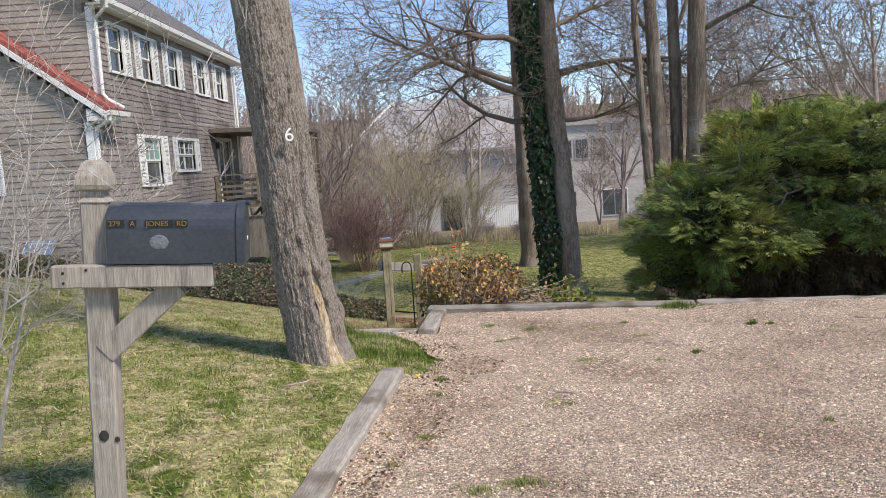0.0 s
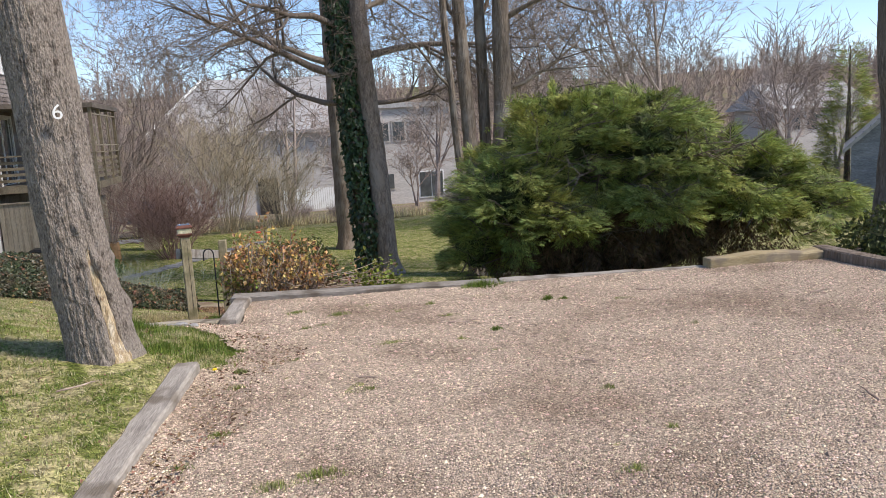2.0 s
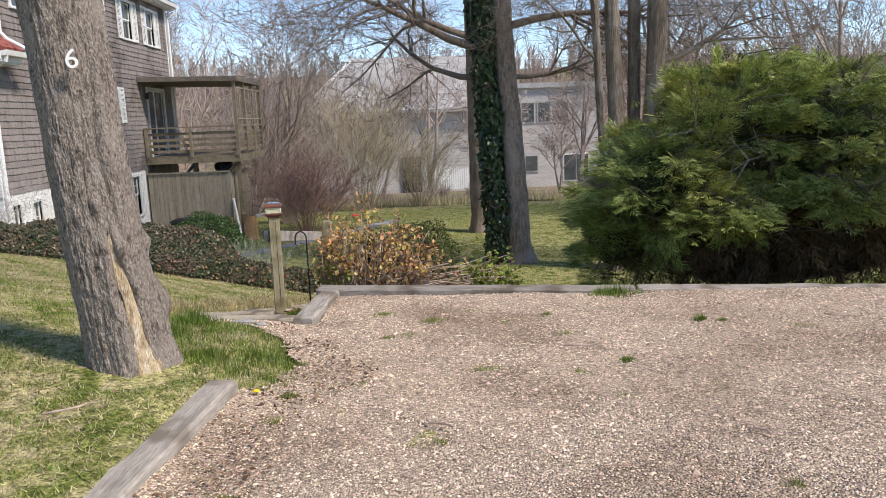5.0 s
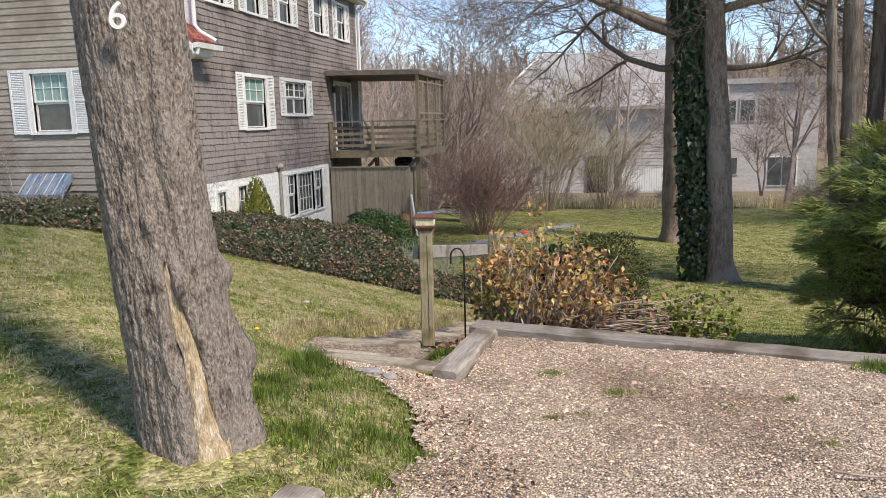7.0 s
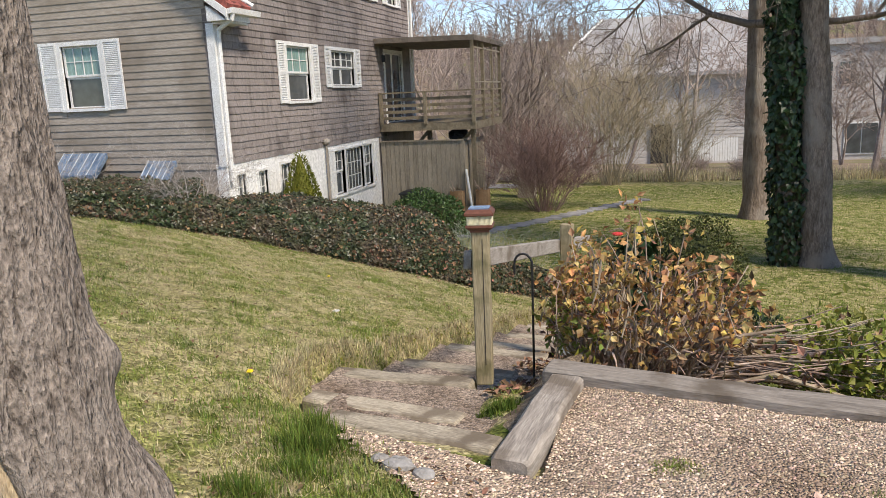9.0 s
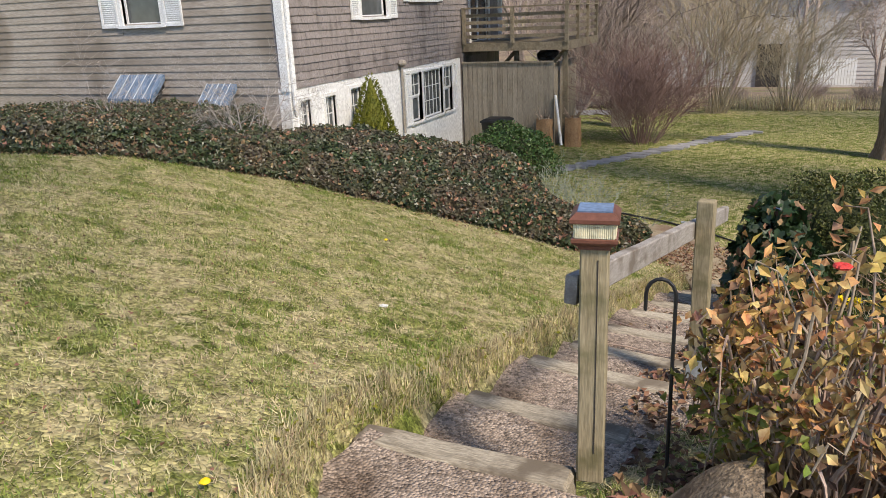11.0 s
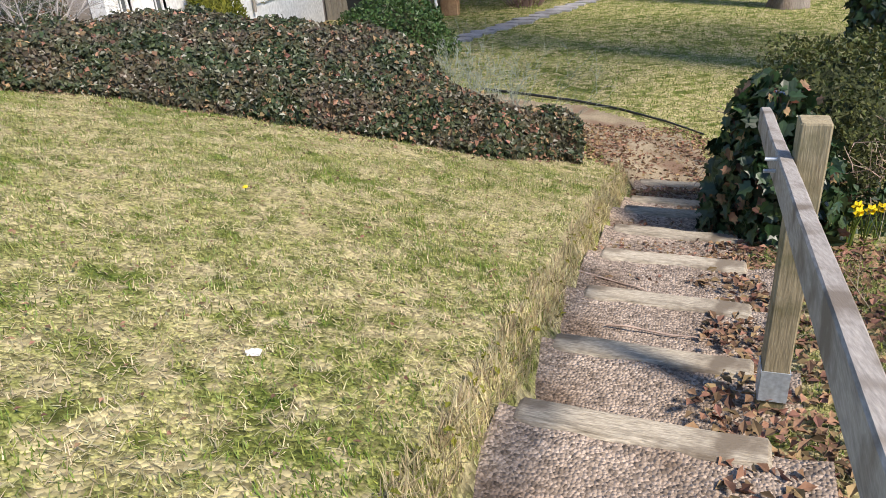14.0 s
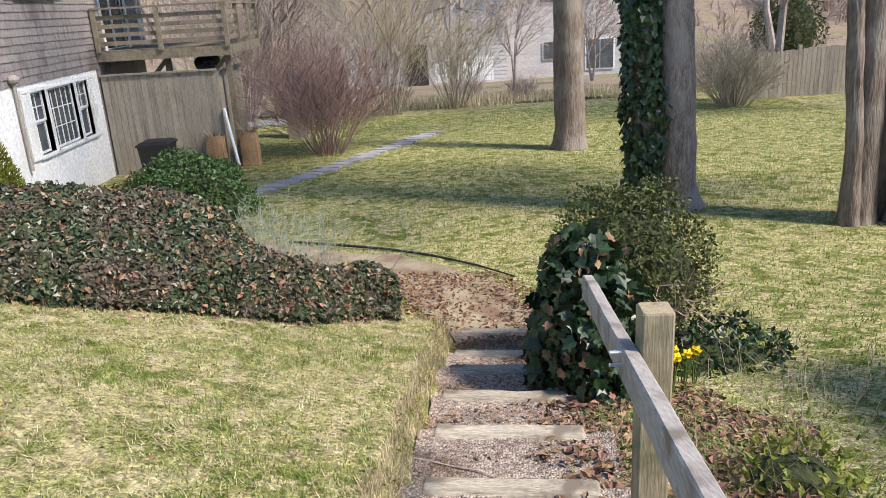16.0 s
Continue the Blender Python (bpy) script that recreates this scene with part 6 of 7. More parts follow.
for q in range(110):
    a = rnd.uniform(-0.5, 0.45)
    pts = [Vector((rnd.uniform(-0.1, 0.3), rnd.uniform(-0.25, 0.2), rnd.uniform(0, 0.25)))]
    d = Vector((1, a, rnd.uniform(-0.05, 0.25))).normalized()
    for s in range(6):
        d = (d + Vector((rnd.gauss(0.03, 0.18), rnd.gauss(0.02, 0.16), rnd.gauss(-0.06, 0.12)))).normalized()
        pts.append(pts[-1] + d * 0.17)
    pts = [Vector((min(p.x, 1.15), max(p.y, -0.35 + 0.2 * p.x), max(p.z, -0.05))) for p in pts]
    S.tube(pts, [0.006 * (1 - 0.1 * i) for i in range(7)], 5)
    tips += [(p, d) for p in pts[3:]]
S.make("stem_tangle", BRAMBLE, bramble)
S = Shape()
for q, (p0, p1, p2, r0) in enumerate((((0.3, -0.1, 0.1), (0.75, -0.05, 0.26), (1.15, 0.05, 0.12), 0.018), ((0.1, -0.2, 0.0), (0.5, -0.25, 0.2), (0.95, -0.2, 0.05), 0.013), ((-0.1, -0.1, 0.0), (0.15, -0.25, 0.35), (0.55, -0.2, 0.42), 0.012))):
    S.tube([p0, ((p0[0] + p1[0]) / 2, (p0[1] + p1[1]) / 2 - 0.03, (p0[2] + p1[2]) / 2 + 0.03), p1, p2], [r0, r0, r0 * 0.9, r0 * 0.6], 7)
S.make("thick_stem", BRAMBLE, bramble, "thick grey-brown bare stem")
g = np.random.default_rng(4)
T = np.array([tuple(p) for p, d in tips])
sel = T[g.integers(0, len(T), 9000)] + g.normal(size=(9000, 3)) * 0.03
hi = sel[:, 2] > 0.50 + 0.15 * g.normal(size=9000)
for nm, k, m, lb in (("yellow_foliage", hi & (sel[:, 0] < 0.75), YELLOWLEAF, "yellow and tan leaves"), ("green_foliage", (~hi & (g.random(9000) < 0.22) & ((sel[:, 0] < -0.3) | (sel[:, 0] > 0.45))) | (sel[:, 0] > 0.75), GREENLEAF, "yellow-green leaves"), ("brown_foliage", g.random(9000) < 0.10, DEADLEAF, "dry brown leaves")):
    q = sel[k]
    U = g.normal(size=(len(q), 3)) + np.array([0, -0.3, 0.6])
    leaf_mesh(nm, q, g.normal(size=(len(q), 3)) + np.array([0, 0, 0.1]), U, g.uniform(0.03, 0.065, len(q)), g.uniform(0.022, 0.045, len(q)), m, bramble, lb)
S = Shape()
for k in range(7):
    a = k * 0.9
    S.ball((-0.26 + 0.014 * math.cos(a), -0.20 + 0.014 * math.sin(a), 0.89), 0.014, 6, 4, (1, 1, 0.6))
S.make("red_flower", RED, bramble, "single red blossom")

# bare saplings
def sapling(name, label, x, y, h, n, mat, seed, spread=0.9, r0=0.012, depth=3):
    th = thing(name, label, "sapling", at=(x, y, float(ground_z(x, y))))
    rnd = random.Random(seed)
    S = Shape()
    for q in range(n):
        a = rnd.uniform(0, 6.28)
        grow(S, (0.05 * math.cos(a), 0.05 * math.sin(a), -0.03), Vector((math.cos(a) * spread * 0.5, math.sin(a) * spread * 0.5, 1)), h * rnd.uniform(0.5, 0.75), r0 * rnd.uniform(0.7, 1.2), depth, rnd, 2, 0.75, 0.06, 0.55, 0.0018, 0.2, 6)
    S.make("crown", mat, th)
    return th


PALETWIG = material("pale_grey_twig", [(0.30, 0.27, 0.245), (0.46, 0.42, 0.38)], 5, 0.85, 0.0, 20)
sapling("bare_sapling", "pale many-branched bare sapling beside the mailbox", -2.12, 3.15, 2.3, 6, PALETWIG, 3, 0.55, 0.011)
sapling("bare_sapling", "pale bare shrub in the ivy before the house", -6.95, 14.4, 1.7, 8, PALETWIG, 4, 1.1, 0.016)
sapling("bare_sapling", "pale bare shrub in the ivy before the house", -10.0, 15.3, 1.9, 4, PALETWIG, 5, 0.8, 0.014)
SAGE = material("sage_twig", [(0.20, 0.23, 0.17), (0.33, 0.36, 0.28)], 5, 0.85, 0.0, 20)
for x, y, sd in ((-2.55, 14.9, 6), (-1.9, 14.75, 7), (-2.9, 15.3, 8)):
    stem_shrub("lavender_shrub", "wispy grey-green dead-looking shrub at the hedge end", x, y, 14, 0.85, 0.8, SAGE, sd, 0.0025, 0.004, 2, 2)
for x, y, sd in ((0.51, 10.60, 16), (1.08, 11.21, 17)):
    stem_shrub("dry_weed", "dry straw coloured weed stalks beside the stair", x, y, 16, 0.6, 1.0, TANTWIG, sd, 0.0018, 0.003, 2, 1)
leafy("green_weed", "low bright green weed among the leaf litter", (0.51, 10.55, float(ground_z(0.51, 10.55)) + 0.05), (0.26, 0.24, 0.16), 420, 0.045, GREENLEAF, 18, "weed")

# ---------------- paths, edging, garden things ----------------
PATHX = [-0.45, -0.75, -1.6, -3.0, -4.3, -5.6]
PATHY = [14.5, 15.7, 16.7, 17.3, 18.2, 19.6]


def path_dist(x, y):
    best = np.full(np.shape(x), 9.0)
    for i in range(len(PATHX) - 1):
        ax, ay, bx, by = PATHX[i], PATHY[i], PATHX[i + 1], PATHY[i + 1]
        t = np.clip(((x - ax) * (bx - ax) + (y - ay) * (by - ay)) / ((bx - ax) ** 2 + (by - ay) ** 2), 0, 1)
        best = np.minimum(best, np.hypot(x - ax - t * (bx - ax), y - ay - t * (by - ay)))
    return best


sandy = grid_object("sandy_path", axis([(-6.2, 0.4, 0.08)]), axis([(14.2, 20.2, 0.08)]), lambda x, y: ground_z(x, y) + 0.022 + 0.018 * wave(x, y, 2.1), SAND, lambda x, y: path_dist(x, y) < 0.62 + 0.1 * wave(x, y, 4.0, 3.0))
tagged(sandy, "sandy path with dead leaves at the stair foot", "path", kind="structure")
S = Shape()
pts = [(-2.9, 18.15), (-2.3, 17.98), (-1.5, 17.62), (-0.9, 17.2), (-0.35, 16.65), (0.05, 16.1)]
S.tube([(a, b, float(ground_z(a, b)) + 0.03) for a, b in pts], [0.02, 0.02, 0.018, 0.016, 0.014, 0.01], 7, True)
tagged(S.make("lawn_edging", BLACK), "black plastic lawn edging along the sandy path", "edging")

rnd = random.Random(9)
for k in range(22):
    t = k / 21
    x = np.interp(t, [0, 0.3, 1], [-4.35, -3.1, -0.35]) + rnd.uniform(-0.05, 0.05)
    y = 21.5 + 7.2 * t
    n = rnd.choice((5, 6, 6))
    w, l = rnd.uniform(0.26, 0.36), rnd.uniform(0.16, 0.20)
    z = float(ground_z(x, y)) + 0.03
    ring = [(x + w * math.cos(6.283 * j / n + 0.4) * rnd.uniform(0.85, 1.1), y + l * math.sin(6.283 * j / n + 0.4) * rnd.uniform(0.85, 1.1)) for j in range(n)]
    S = Shape()
    S.add([(a, b, z + 0.015) for a, b in ring] + [(a, b, z - 0.05) for a, b in ring], [tuple(range(n))] + [(j, j + n, (j + 1) % n + n, (j + 1) % n) for j in range(n)])
    tagged(S.make("flagstone", FLAG), "irregular grey flagstone of the lawn path", "flagstone", "flagstone path")
yard = grid_object("rear_path", np.linspace(-9.5, -4.6, 20), np.linspace(31.5, 34.5, 14), lambda x, y: ground_z(x, y) + 0.03, FLAG, lambda x, y: np.abs(y - 33 - 0.25 * (x + 7)) < 0.9 + 0.2 * wave(x, y, 2.0))
tagged(yard, "grey paved path behind the house", "path", kind="structure")


def leaf_sack(x, y, seed):
    th = thing("leaf_sack", "brown paper garden sack filled with dry cuttings", "sack", "garden sacks", at=(x, y, float(ground_z(x, y))))
    S = Shape()
    rnd = random.Random(seed)
    vs, fs = [], []
    for i in range(7):
        z = 0.78 * i / 6
        for j in range(16):
            a = 6.283 * j / 16
            sq = 1 / max(abs(math.cos(a)), abs(math.sin(a))) ** 0.6
            r = 0.21 * sq * (1 + 0.06 * math.sin(3 * z + j)) * rnd.uniform(0.96, 1.04)
            vs.append((r * math.cos(a), r * 0.8 * math.sin(a), z + (rnd.uniform(-0.03, 0.03) if i == 6 else 0)))
    for i in range(6):
        for j in range(16):
            fs.append((i * 16 + j, i * 16 + (j + 1) % 16, (i + 1) * 16 + (j + 1) % 16, (i + 1) * 16 + j))
    S.add(vs, fs)
    S.make("paper", TERRACOTTA, th)
    S = Shape()
    for q in range(26):
        a = rnd.uniform(0, 6.28)
        S.tube([(0.1 * math.cos(a), 0.08 * math.sin(a), 0.5), (0.14 * math.cos(a), 0.12 * math.sin(a), 0.8), (0.26 * math.cos(a), 0.2 * math.sin(a), rnd.uniform(0.85, 1.1))], [0.012, 0.01, 0.004], 4)
    S.make("cuttings", BRAMBLE, th, "dry brown cuttings")


leaf_sack(-4.75, 25.3, 2)
leaf_sack(-5.45, 25.0, 3)
S = Shape()
S.beam((-4.98, 24.98, -2.25), (-5.16, 25.05, -0.95), 0.08, 0.04, 0.006, 3)
tagged(S.make("white_board", WHITE), "white board leaning at the fence corner", "board")
binn = thing("waste_bin", "dark plastic waste bin before the board fence", "bin", at=(-6.3, 23.6, float(ground_z(-6.3, 23.6))))
S = Shape()
S.add([(-0.25, -0.25, 0), (0.25, -0.25, 0), (0.25, 0.25, 0), (-0.25, 0.25, 0), (-0.31, -0.31, 0.85), (0.31, -0.31, 0.85), (0.31, 0.31, 0.85), (-0.31, 0.31, 0.85)], [(0, 1, 5, 4), (1, 2, 6, 5), (2, 3, 7, 6), (3, 0, 4, 7), (3, 2, 1, 0)])
S.make("bin_body", BLACK, binn)
S = Shape()
cap_ring(S, [(0.34, 0.85), (0.34, 0.89), (0.25, 0.94)])
S.make("lid", BLACK, binn)
barrel = Shape()
barrel.tube([(-4.35, 29.6, -0.9), (-4.0, 29.75, -0.9)], [0.28, 0.28], 16, True)
tagged(barrel.make("plastic_barrel", plain("dark_blue_plastic", (0.03, 0.045, 0.07), 0.4)), "dark blue plastic barrel on its side by the deck", "barrel")
S = Shape()
S.box(-4.45, 29.4, -2.5, -3.9, 29.95, -1.17)
tagged(S.make("barrel_stand", FENCEWOOD), "low wooden stand under the barrel", "stand")

hook = Shape()
hp = [(-0.45, 8.02, -0.42), (-0.45, 8.02, 0.26)] + [(-0.45 - 0.05 + 0.05 * math.cos(a), 8.02, 0.26 + 0.06 * math.sin(a)) for a in np.linspace(0.3, 3.14, 8)] + [(-0.55, 8.02, 0.2)]
hook.tube(hp, [0.007] * len(hp), 6, True)
tagged(hook.make("shepherd_hook", BLACK), "slim black metal shepherd's hook by the lamp post", "garden hook")

# daffodils and dandelions
def daffodil(x, y, z, yaw):
    th = thing("daffodil", "yellow daffodil in flower beside the stair", "flower", "daffodils", at=(x, y, z))
    th.rotation_euler = (0, 0, yaw)
    S = Shape()
    S.tube([(0, 0, 0), (0.01, 0, 0.14), (0.0, -0.02, 0.24)], [0.004, 0.0035, 0.003], 5)
    S.make("stalk", TALLGRASS, th)
    for k in range(6):
        a = k * math.pi / 3
        S = Shape()
        c, s = math.cos(a), math.sin(a)
        S.add([(0.006 * c, -0.03, 0.25 + 0.006 * s), (0.025 * c - 0.014 * s, -0.026, 0.25 + 0.025 * s + 0.014 * c), (0.042 * c, -0.02, 0.25 + 0.042 * s), (0.025 * c + 0.014 * s, -0.026, 0.25 + 0.025 * s - 0.014 * c)], [(0, 1, 2, 3)])
        S.make("petal", YELLOW, th)
    S = Shape()
    S.tube([(0, -0.02, 0.25), (0, -0.05, 0.25)], [0.011, 0.016], 10)
    S.make("trumpet", YELLOW, th)
    for k in range(3):
        S = Shape()
        a = k * 2.1
        S.tube([(0.01 * math.cos(a), 0.01 * math.sin(a), 0), (0.03 * math.cos(a), 0.03 * math.sin(a), 0.14), (0.07 * math.cos(a), 0.07 * math.sin(a), 0.22)], [0.006, 0.005, 0.001], 4)
        S.make("leaf_blade", TALLGRASS, th)


for x, y, yaw in ((0.55, 12.0, 0.1), (0.45, 11.93, 0.5), (0.64, 12.06, -0.3), (0.50, 12.1, 0.2)):
    daffodil(x, y, float(ground_z(x, y)) - 0.0, yaw)


def dandelion(x, y, r=0.016, h=0.03):
    th = thing("dandelion", "small yellow dandelion flower in the grass", "flower", "dandelions", at=(x, y, float(ground_z(x, y)) + 0.01))
    S = Shape()
    S.ball((0, 0, h), r, 12, 5, (1, 1, 0.45), 0.15, 2)
    S.make("flower_head", YELLOW, th)
    S = Shape()
    S.tube([(0, 0, 0), (0, 0, h)], [0.003, 0.003], 5)
    S.make("stalk", TALLGRASS, th)


for x, y in ((-0.28, 4.85), (-1.62, 6.95), (-3.05, 10.9)):
    dandelion(x, y)

# sticks, stones, scraps
rnd = random.Random(41)
for x, y, ln, yaw in ((0.62, 4.35, 0.16, -0.7), (0.35, 4.75, 0.10, 0.5), (1.5, 5.4, 0.25, 0.1), (2.9, 3.0, 0.2, 1.2), (-0.95, 4.35, 0.22, 0.5), (-0.8, 10.35, 0.5, -0.2), (-1.0, 11.0, 0.45, -0.5), (4.3, 5.0, 0.3, 0.3), (3.2, 5.7, 0.22, -0.3), (1.9, 4.1, 0.16, 2.0)):
    z = float(max(ground_z(x, y), gravel_z(x, y) if x > -0.4 and y < 7 else -9)) + (0.04 if y < 9 else 0.09)
    S = Shape()
    d = Vector((math.cos(yaw), math.sin(yaw), 0))
    S.tube([Vector((x, y, z)) + d * (ln * (t - 0.5)) + Vector((0, 0, rnd.uniform(0, 0.012))) + d.cross(Vector((0, 0, 1))) * rnd.uniform(-0.015, 0.015) for t in np.linspace(0, 1, 6)], [0.006, 0.006, 0.005, 0.005, 0.004, 0.002], 6, True)
    tagged(S.make("fallen_twig", BRAMBLE), "short brown fallen twig", "twig", "fallen twigs")
for x, y, r in ((-0.62, 6.21, 0.05), (-0.52, 6.18, 0.035), (-0.70, 6.25, 0.03)):
    S = Shape()
    S.ball((x, y, float(ground_z(x, y)) + 0.02), r, 9, 6, (1.2, 0.9, 0.55), 0.14, int(r * 999))
    tagged(S.make("stone", STONE), "grey field stone half sunk at the gravel edge", "stone", "edge stones")
S = Shape()
S.ball((-2.18, 9.15, float(ground_z(-2.18, 9.15)) + 0.02), 0.024, 9, 5, (1.2, 0.8, 0.3), 0.35, 3)
tagged(S.make("paper_scrap", WHITE), "crumpled white paper scrap on the lawn", "litter")

# ---------------- beyond the lawn ----------------
far = thing("far_grey_house", "large pale grey shingled house with a broad roof behind the trees", "house", at=(0, 80, -6))
def fpart(S, name, mat, parent=far, label=""):
    ob = S.make(name, mat, None, label)
    ob.parent = parent
    ob.matrix_parent_inverse = Matrix.Translation((0, -80, 6)) if parent == far else Matrix.Identity(4)
    return ob
S = Shape()
S.add([(-10.4, 75.6, 2.2), (9.2, 75.6, 2.2), (9.2, 88, 8.2), (-5.6, 88, 8.2), (-10.4, 75.6, 1.9), (9.2, 75.6, 1.9), (9.2, 88, 7.9), (-5.6, 88, 7.9)], [(0, 1, 2, 3), (7, 6, 5, 4), (0, 4, 5, 1), (1, 5, 6, 2), (2, 6, 7, 3), (3, 7, 4, 0)])
fpart(S, "roof", GREYROOF)
S = Shape()
S.beam((-10.55, 75.5, 2.1), (-5.75, 87.9, 8.1), 0.2, 0.45, 0.02)
fpart(S, "rake_board", WHITE)
S = Shape()
S.box(-10.0, 76.6, -8, 8.4, 88, 1.95)
S.box(8.4, 79, -8, 20.5, 90, 4.0)
fpart(S, "wall", FARWALL)
for k in range(24):
    S = Shape()
    z = -6.0 + 0.33 * k
    wedge(S, "x", -10.0, 8.4, z, z + 0.33, 76.6, 0.05, -1)
    fpart(S, "clapboard", FARWALL)
S = Shape()
S.box(-0.6, 76.35, -7.5, 1.3, 76.5, -2.4)
fpart(S, "door", DARKVOID, label="dark garage opening")
S = Shape()
S.box(8.2, 78.6, 4.0, 20.9, 90.4, 4.5)
fpart(S, "roof", GREYROOF)
for x0, z0, w, h in ((11.9, 0.6, 1.2, 1.9), (13.6, 0.6, 1.2, 1.9), (15.4, 0.6, 1.2, 1.9), (16.2, -5.5, 2.5, 2.6), (12.2, -4.4, 1.2, 1.5)):
    S = Shape()
    S.box(x0 - 0.15, 78.9, z0 - 0.15, x0 + w + 0.15, 78.995, z0 + h + 0.15)
    fpart(S, "window_frame", WHITE if z0 < -5 else FARWALL)
    S = Shape()
    S.box(x0, 78.85, z0, x0 + w * 0.48, 78.895, z0 + h)
    S.box(x0 + w * 0.52, 78.85, z0, x0 + w, 78.895, z0 + h)
    fpart(S, "pane", GLASS)
wf = thing("white_fence", "white picket fence far behind the lawn", "fence", at=(3.9, 70, -4.85))
for k in range(24):
    S = Shape()
    x = -2.3 + k * 0.2
    S.add([(x, 0, -0.3), (x + 0.16, 0, -0.3), (x + 0.16, 0, 1.55), (x + 0.08, 0, 1.68), (x, 0, 1.55), (x, 0.03, -0.3), (x + 0.16, 0.03, -0.3), (x + 0.16, 0.03, 1.55), (x + 0.08, 0.03, 1.68), (x, 0.03, 1.55)], [(0, 1, 2, 3, 4), (9, 8, 7, 6, 5)] + [(j, j + 5, (j + 1) % 5 + 5, (j + 1) % 5) for j in range(5)])
    S.make("picket", WHITE, wf)
gf = thing("grey_board_fence", "weathered grey board fence behind the brush", "fence", at=(11.5, 32, -2.6))
for k in range(34):
    S = Shape()
    x = -2.2 + k * 0.15
    S.box(x, 0, -0.4, x + 0.14, 0.025, 1.62 - 0.05 * math.sin(k * 0.2) + 0.02 * math.sin(k * 5))
    S.make("board", FENCEWOOD, gf)
for k in range(3):
    S = Shape()
    S.box(-2.2 + 2.4 * k, 0.03, -0.4, -2.08 + 2.4 * k, 0.14, 1.75)
    S.make("post", FENCEWOOD, gf)
shed = thing("grey_blue_outbuilding", "blue-grey shingled gabled outbuilding beyond the cedar", "outbuilding", at=(22.65, 21.07, -2.5))
shed.rotation_euler = (0, 0, radians(-42))
S = Shape()
rot_prism(S, [(-2.8, -1), (2.8, -1), (2.8, 2.6), (0, 5.2), (-2.8, 2.6)], -1.0, 5.0)
S.make("wall", SHEDWALL, shed)
for k in range(30):
    z = -0.9 + 0.2 * k
    hw = 2.8 if z < 2.6 else 2.8 - (z - 2.6) / 2.6 * 2.8
    if hw > 0.2:
        S = Shape()
        wedge(S, "x", -hw, hw, z, z + 0.2, -1.0, 0.03, -1)
        S.make("shingle_course", SHEDWALL, shed)
S = Shape()
rot_prism(S, [(-3.05, 2.35), (0, 5.2), (3.05, 2.35), (3.05, 2.5), (0, 5.38), (-3.05, 2.5)], -1.25, 5.2)
S.make("roof", GREYROOF, shed)
rh = thing("distant_house", "distant grey roofed house behind bare trees", "house", at=(60, 72, -1))
S = Shape()
S.box(-5, 0, -4, 6, 8, 2.9)
S.make("wall", FARWALL, rh)
S = Shape()
S.add([(-6, -0.6, 2.7), (7, -0.6, 2.7), (6.4, 4, 5.6), (-5.4, 4, 5.6), (-6, 8.6, 2.7), (7, 8.6, 2.7)], [(0, 1, 2, 3), (2, 5, 4, 3), (0, 3, 4), (1, 5, 2), (0, 4, 5, 1)])
S.make("roof", GREYROOF, rh)
for x0 in (-3.6, -1.4):
    S = Shape()
    S.box(x0, -0.06, 0.4, x0 + 1.2, -0.01, 2.2)
    S.make("window_pane", GLASS, rh)
conifer = thing("slim_conifer", "slim dark conifer beyond the cedar", "conifer", at=(24.0, 27.0, float(ground_z(24, 27))))
g = np.random.default_rng(14)
n = 2600
h = 6.4 * (1 - np.sqrt(g.random(n))) + 0.2
a = g.uniform(0, 6.28, n)
r = 1.25 * (1 - h / 6.7) ** 0.8 * g.uniform(0.5, 1.1, n)
spray_cloud("sprays", np.stack([r * np.cos(a), r * np.sin(a), h], -1), np.stack([np.cos(a), np.sin(a), 0.2 + 0 * a], -1), g.uniform(0.3, 0.6, n), CEDAR, conifer, 3)
S = Shape()
S.tube([(0, 0, -0.2), (0, 0, 3), (0, 0, 6.3)], [0.15, 0.1, 0.02], 8)
S.make("trunk", DARKBARK, conifer)

# woods on the far hill
g = np.random.default_rng(51)
n = 2600
x, y = g.uniform(-110, 210, n), g.uniform(112, 192, n)
z = ground_z(x, y)
top = g.uniform(4.0, 9.0, n)
V = []
for k in range(36):
    t = 0.0 if k == 0 else g.uniform(0.15, 0.8, n)
    a = g.uniform(0, 6.28, n)
    out = 0.0 if k == 0 else g.uniform(0.25, 1.0, n)
    ln = 0.75 * top if k == 0 else top * g.uniform(0.16, 0.38, n)
    w = (0.10 if k == 0 else 0.05) * g.uniform(0.7, 1.3, n)
    b = np.stack([x, y, z + top * t - 0.2], -1)
    e = b + np.stack([np.cos(a) * out * ln, np.sin(a) * out * ln, ln * np.ones(n)], -1)
    side = np.stack([w, 0 * w, 0 * w], -1)
    V.append(np.stack([b - side, b + side, e], 1))
V = np.concatenate(V)
me = bpy.data.meshes.new("far_woods")
me.from_pydata(V.reshape(-1, 3).tolist(), [], np.arange(3 * len(V)).reshape(-1, 3).tolist())
me.materials.append(material("far_twig", [(0.25, 0.185, 0.155), (0.38, 0.30, 0.26)], 0.05, 0.95, 0.0, 2, island=0.3, spec=0.1))
me.update()
tagged(new("far_woods", me), "brown leafless woods covering the far hill", "woods", kind="stuff")

